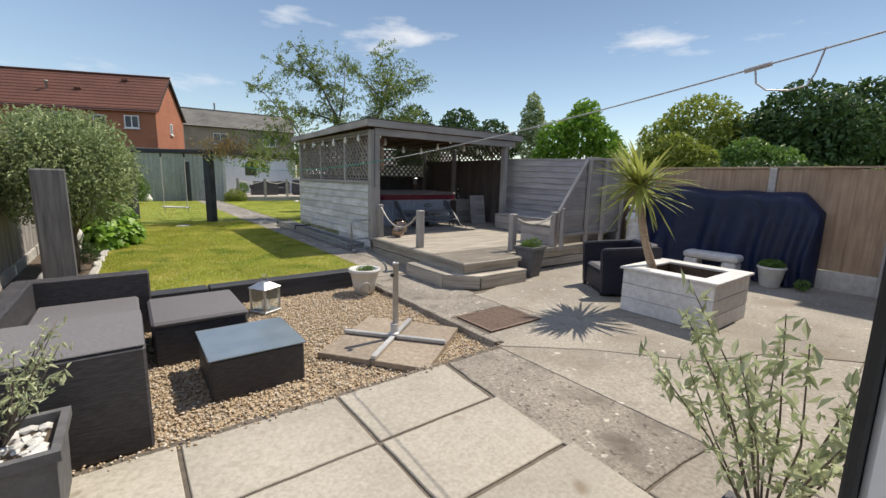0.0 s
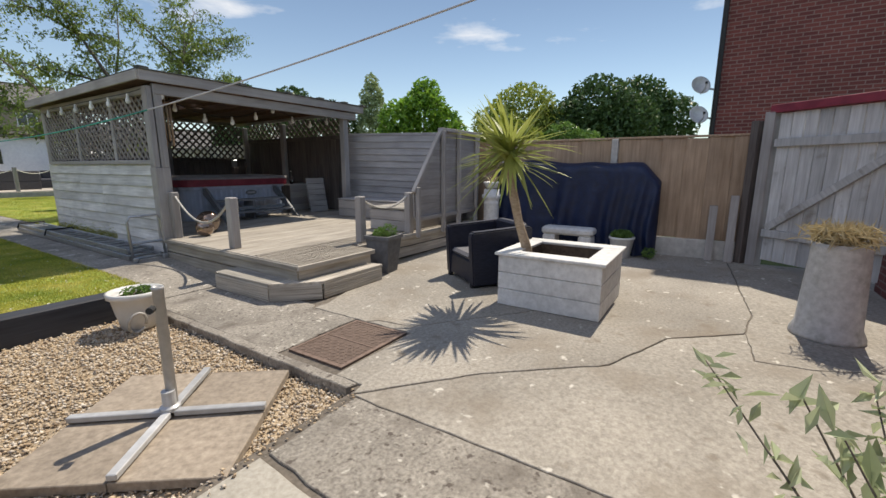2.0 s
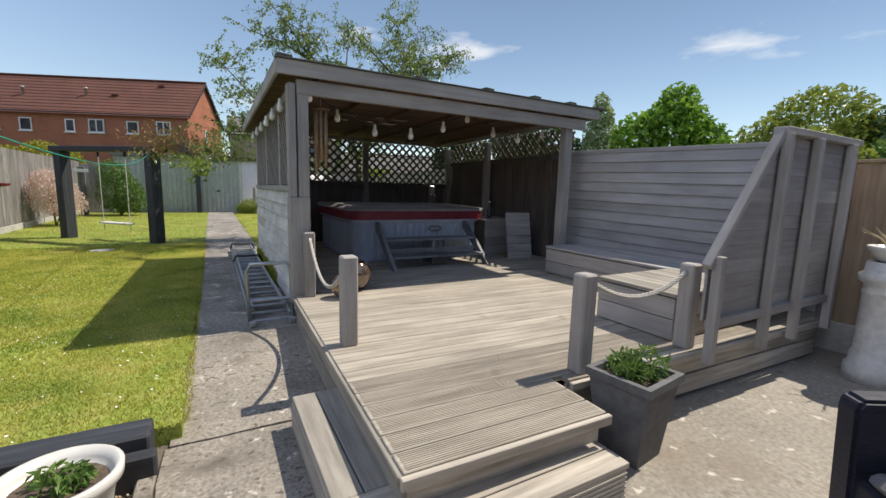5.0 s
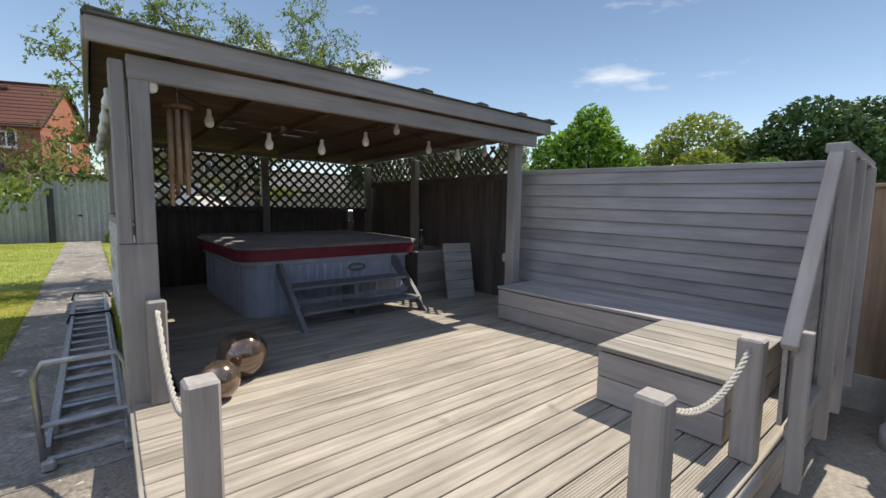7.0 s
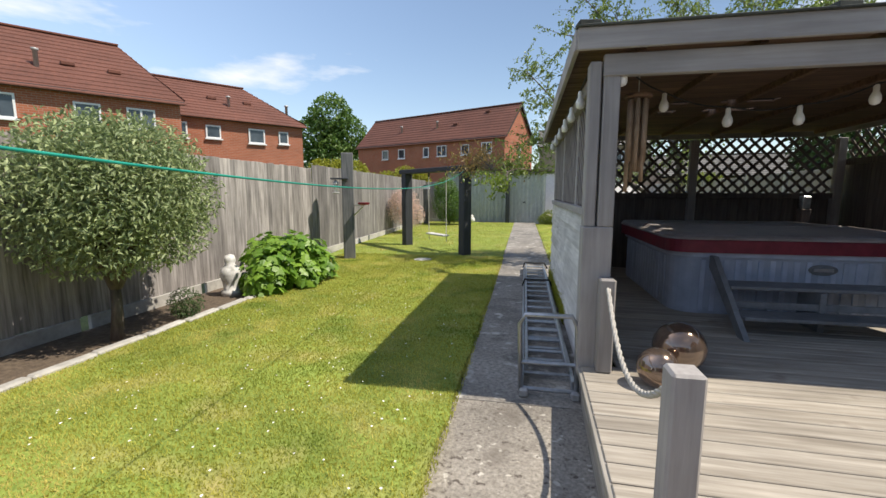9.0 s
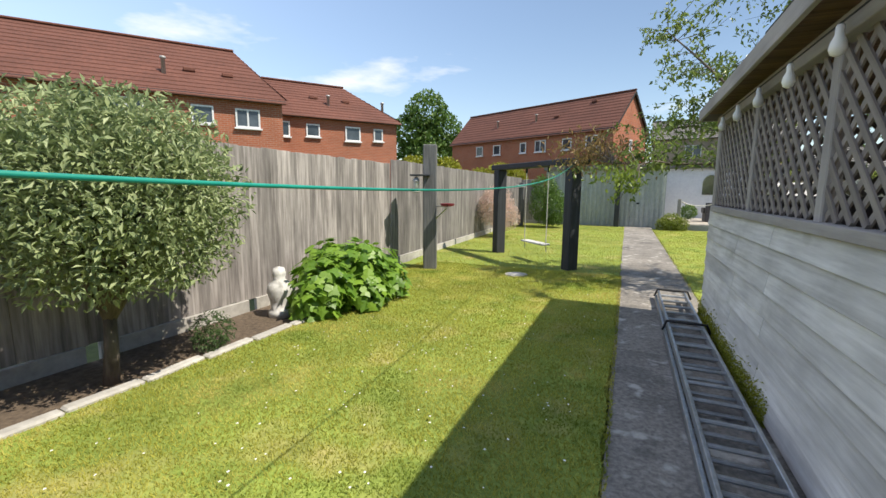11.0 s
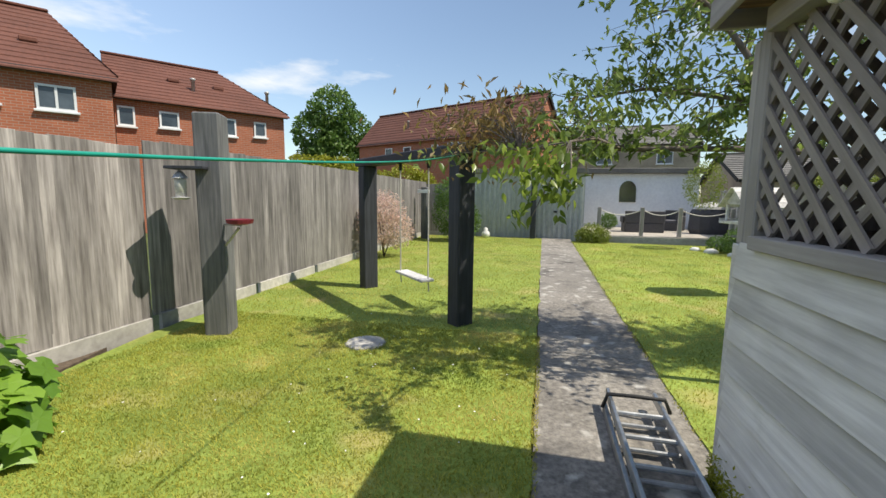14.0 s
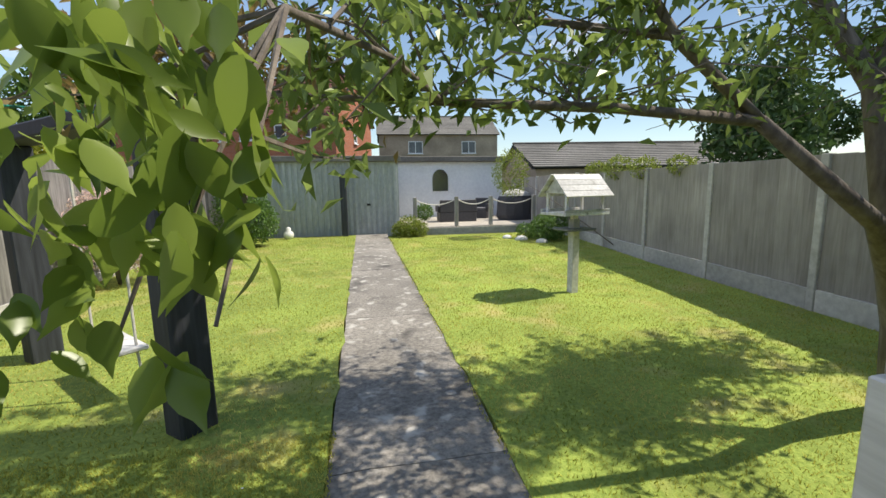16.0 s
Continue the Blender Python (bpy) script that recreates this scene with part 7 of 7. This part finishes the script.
# hanging sprays with larger leaves by the path
def broad_leaves(centres, length, rng, droop):
    n = len(centres)
    d = rng.normal(0, 0.6, (n, 3))
    d[:, 2] -= droop
    d /= np.linalg.norm(d, axis=1, keepdims=True)
    s = np.cross(d, rng.normal(size=(n, 3)))
    s /= np.linalg.norm(s, axis=1, keepdims=True)
    nr = np.cross(s, d)
    outline = [(-0.5, 0.004), (-0.42, 0.11), (-0.25, 0.205), (-0.04, 0.235), (0.16, 0.18), (0.34, 0.075), (0.6, 0.002)]
    sc = length * rng.uniform(0.7, 1.2, (n, 1))
    cols = []
    for a, w in outline:
        cen = centres + d * sc * a - nr * sc * 0.12 * (a + 0.5) ** 2
        cols += [cen + s * sc * w + nr * sc * w * 0.22, cen, cen - s * sc * w + nr * sc * w * 0.22]
    v = np.stack(cols, 1).reshape(-1, 3)
    f = []
    for i in range(n):
        o = 21 * i
        for k in range(6):
            b_ = o + 3 * k
            f += [(b_, b_ + 1, b_ + 4, b_ + 3), (b_ + 1, b_ + 2, b_ + 5, b_ + 4)]
    return v, f


sprays = []
for cx, cy, z0, z1, n, sp in ((2.93, 10.81, 1.46, 1.52, 3, 0.02), (2.94, 10.87, 1.54, 1.75, 20, 0.035), (2.87, 10.93, 1.56, 1.8, 34, 0.055), (2.78, 11.06, 1.64, 1.86, 30, 0.07), (2.64, 11.2, 1.68, 1.9, 28, 0.11), (2.88, 10.98, 1.76, 1.93, 12, 0.05), (2.7, 11.05, 1.42, 1.66, 18, 0.06), (2.45, 11.35, 1.72, 1.95, 26, 0.14)):
    for _ in range(round(n * 1.4)):
        sprays.append((cx - 0.03 + tr_rng.normal(0, sp), cy + tr_rng.normal(0, sp * 0.7), tr_rng.uniform(z0, z1)))
v, f = broad_leaves(np.array(sprays), 0.074, tr_rng, 1.0)
put("hanging_leaves", soup(v.tolist(), f, "hanging_leaves", leaf_near, True), tr, "large glossy drooping leaves")
bm = bmesh.new()
for a, b in (((2.95, 11.2, 1.92), (2.93, 10.82, 1.52)), ((2.95, 11.2, 1.92), (2.62, 11.2, 1.7)), ((2.85, 11.05, 1.7), (2.72, 11.05, 1.42)), ((2.95, 11.2, 1.92), (2.87, 10.95, 1.6)), ((2.95, 11.2, 1.92), (2.45, 11.35, 1.8)), ((3.15, 11.7, 2.0), (2.95, 11.2, 1.92))):
    tube([a, Vector(a).lerp(Vector(b), 0.5) + Vector((0.01, 0, 0.03)), b], [0.006, 0.004, 0.002], 5, bm)
tagged(part("spray_wood", bm, bark, tr), kind="stuff")
red = np.stack([tr_rng.normal(2.35, 0.34, 900), tr_rng.normal(12.7, 0.3, 900), tr_rng.normal(2.22, 0.16, 900)], 1)
v, f = leaves(red, 0.1, 0.032, tr_rng, droop=0.9)
bm = bmesh.new()
for q in red[::22]:
    q = Vector(q)
    tube([(2.6, 12.25, 2.0), Vector((2.6, 12.25, 2.0)).lerp(q, 0.55) + Vector((0, 0, 0.1)), q], [0.006, 0.004, 0.0015], 4, bm)
tagged(part("young_branchwork", bm, bark, tr), kind="stuff")
put("young_leaves", soup(v.tolist(), f, "young_leaves", leaf_brown), tr, "reddish young drooping leaves")

# ---- trees beyond the fences ----
far_tree("dark green round tree beyond the gardens", (28.2, 34.4, -0.1), [(0, 0, 6.6, 2.2, 1), (1.4, 0.5, 5.6, 1.6, 1), (-1.4, -0.5, 5.6, 1.6, 1)], 2600, 0.45, leaf_dark, 61)
far_tree("dark green tree beyond the gardens", (34.2, 35.7, -0.1), [(0, 0, 6.6, 1.9, 1), (1.5, -0.8, 5.6, 1.6, 1), (-1.2, 0.8, 5.4, 1.5, 1)], 2400, 0.45, leaf_dark, 62)
far_tree("tall slim grey-green conifer", (37.3, 32.6, -0.1), [(0, 0, 10.4, 0.8, 1.2), (0, 0, 9.0, 1.3, 1.1), (0.2, 0, 7.4, 1.7, 1.0), (0, 0, 5.8, 1.9, 1)], 3000, 0.4, leaf_grey, 63)
far_tree("bright green young tree over the fence", (17.9, 12.1, -0.1), [(0, 0, 3.9, 1.2, 1.0), (0.9, -0.6, 3.4, 0.9, 1), (-0.9, 0.7, 3.5, 1.0, 1), (0.2, 0, 4.8, 0.7, 1.1), (0.8, -1.1, 2.7, 0.9, 1), (-1.0, 1.1, 2.6, 0.9, 1)], 5000, 0.26, leaf_bright, 64, 0.1)
far_tree("yellow-green domed willow tree beyond the fence", (41.5, 16.5, -0.1), [(0, 0, 6.4, 3.4, 0.9), (2.2, -1.5, 5.2, 2.6, 0.9), (-2.0, 1.8, 5.2, 2.6, 0.9), (0.6, -2.4, 4.4, 2.4, 0.9), (-0.8, 2.6, 4.2, 2.3, 0.9)], 9000, 0.42, leaf_willow, 65, 0.35)
far_tree("light green bushy tree by the fence", (22.6, 9.8, -0.1), [(0, 0, 3.0, 1.2, 1), (0.6, -0.9, 2.6, 1.0, 1), (-0.6, 0.9, 2.5, 1.0, 1)], 3200, 0.28, leaf_willow, 66, 0.1)
far_tree("large dark green chestnut tree", (43.7, 10.0, -0.1), [(0, 0, 6.8, 3.2, 0.95), (0.8, -2.4, 5.6, 2.8, 0.95), (-0.8, 2.4, 5.4, 2.7, 0.95), (0, -1.0, 4.2, 3.0, 0.9), (0.5, 3.2, 3.8, 2.2, 0.9)], 9000, 0.5, leaf_dark, 67, 0.4)
far_tree("large dark green tree in the distance", (54.2, 8.0, -0.1), [(0, 0, 8.0, 3.6, 0.95), (0.8, -3.0, 6.4, 3.2, 0.95), (-0.8, 3.0, 6.0, 2.8, 0.95), (0, -1.0, 5.0, 3.4, 0.9)], 8000, 0.55, leaf_dark, 68, 0.4)
far_tree("fresh green shrubby tree", (33.3, 10.0, -0.1), [(0, 0, 3.2, 1.7, 0.9), (0.4, -1.6, 2.8, 1.5, 0.9), (-0.4, 1.5, 2.8, 1.4, 0.9)], 3600, 0.34, leaf_mid, 69, 0.12)
far_tree("low yellow-green hedge tree", (24.4, 4.0, -0.1), [(0, 0, 1.5, 1.1, 0.9), (0.2, -1.6, 1.4, 1.1, 0.9), (-0.2, 1.6, 1.5, 1.0, 0.9), (0.3, -3.0, 1.3, 1.0, 0.9)], 4200, 0.26, leaf_willow, 70, 0.08)
far_tree("dark hedge shrubs beyond the fence", (27.0, 7.4, -0.1), [(0, 0, 1.9, 1.2, 0.9), (0.2, -1.7, 1.8, 1.2, 0.9), (-0.2, 1.8, 1.8, 1.2, 0.9)], 3200, 0.3, leaf_dark, 75, 0.08)
far_tree("tall bright green tree between the houses", (-16.1, 44.2, -0.1), [(0, 0, 9.2, 2.2, 1.05), (1.5, 0.5, 7.4, 2.1, 1.0), (-1.5, -0.4, 7.4, 2.1, 1), (0.4, 0, 5.4, 2.6, 1), (-1.6, 0.3, 4.8, 2.2, 1)], 7500, 0.42, leaf_mid, 71, 0.3)
far_tree("yellow-green shrub over the fence", (-3.6, 27.6, -0.1), [(0, 0, 2.5, 0.8, 0.9), (0.8, 0.2, 2.3, 0.7, 0.9), (-1.2, 0.2, 2.4, 0.7, 0.8), (-2.2, 0.3, 2.3, 0.7, 0.8)], 3000, 0.16, leaf_yellow, 72, 0.06)
far_tree("yellow-green shrub beside the brick house", (-7.4, 26.6, -0.1), [(0, 0, 2.9, 0.8, 0.9), (0.9, 0.4, 2.8, 0.8, 0.9), (-0.8, -0.4, 2.9, 0.8, 0.9)], 2600, 0.18, leaf_yellow, 73, 0.06)
far_tree("dark conifer beyond the far fence", (13.6, 20.5, -0.1), [(0, 0, 4.6, 1.1, 1.1), (0.3, 0, 3.4, 1.5, 1), (0.1, -0.4, 2.2, 1.5, 1)], 4200, 0.22, leaf_dark, 74, 0.12)

# ---- grass ----
def inside(poly, x, y):
    r = np.zeros(len(x), bool)
    for (ax, ay), (bx, by) in zip(poly, poly[1:] + poly[:1]):
        c = ((ay > y) != (by > y)) & (x < (bx - ax) * (y - ay) / (by - ay + 1e-12) + ax)
        r ^= c
    return r


def grass(poly, n, x0, x1, y0, y1, seed, hmin, hmax, label):
    rg = np.random.default_rng(seed)
    x, y = rg.uniform(x0, x1, n), rg.uniform(y0, y1, n)
    k = inside(poly, x, y)
    x, y = x[k], y[k]
    n = len(x)
    a = rg.uniform(0, 6.28, n)
    h, w = rg.uniform(hmin, hmax, n), rg.uniform(0.003, 0.006, n)
    lx, ly = rg.normal(0, 0.5, n) * h, rg.normal(0, 0.5, n) * h
    z = np.full(n, LAWN_Z - 0.004)
    v = np.stack([np.stack([x + np.cos(a) * w, y + np.sin(a) * w, z], 1), np.stack([x - np.cos(a) * w, y - np.sin(a) * w, z], 1), np.stack([x + lx, y + ly, z + h], 1)], 1)
    f = np.arange(3 * n).reshape(-1, 3)
    return tagged(put("grass", soup(v.reshape(-1, 3).tolist(), f.tolist(), "grass", grass_mat)), label, "grass", kind="stuff")


grass([(px + 0.04 if px > 2 else px, py) for px, py in lawn_left], 230000, -1.0, 2.86, 4.8, 13.0, 81, 0.012, 0.03, "short mown grass blades with clover")
grass(lawn_left, 60000, -1.7, 2.86, 13.0, 24.4, 82, 0.015, 0.035, "short mown grass towards the shed")
grass([(px - 0.04 if px < 4 else px, py) for px, py in lawn_right], 110000, 3.78, 9.2, 10.7, 23.7, 83, 0.015, 0.035, "short mown grass beside the path")
rg = np.random.default_rng(84)
bm = bmesh.new()
for k in range(260):
    x, y = rg.uniform(0.0, 2.7), rg.beta(1.1, 2.2) * 9 + 4.95
    r = rg.uniform(0.005, 0.009)
    c_ = Vector((x, y, LAWN_Z + rg.uniform(0.03, 0.045)))
    bm.faces.new([bm.verts.new(c_ + Vector((r * math.cos(a), r * math.sin(a), 0.15 * r * math.cos(3 * a)))) for a in np.linspace(0, 5.24, 6)])
tagged(part("daisies", bm, daisy_mat), "scattered small white daisies in the lawn", "flowers", kind="stuff")
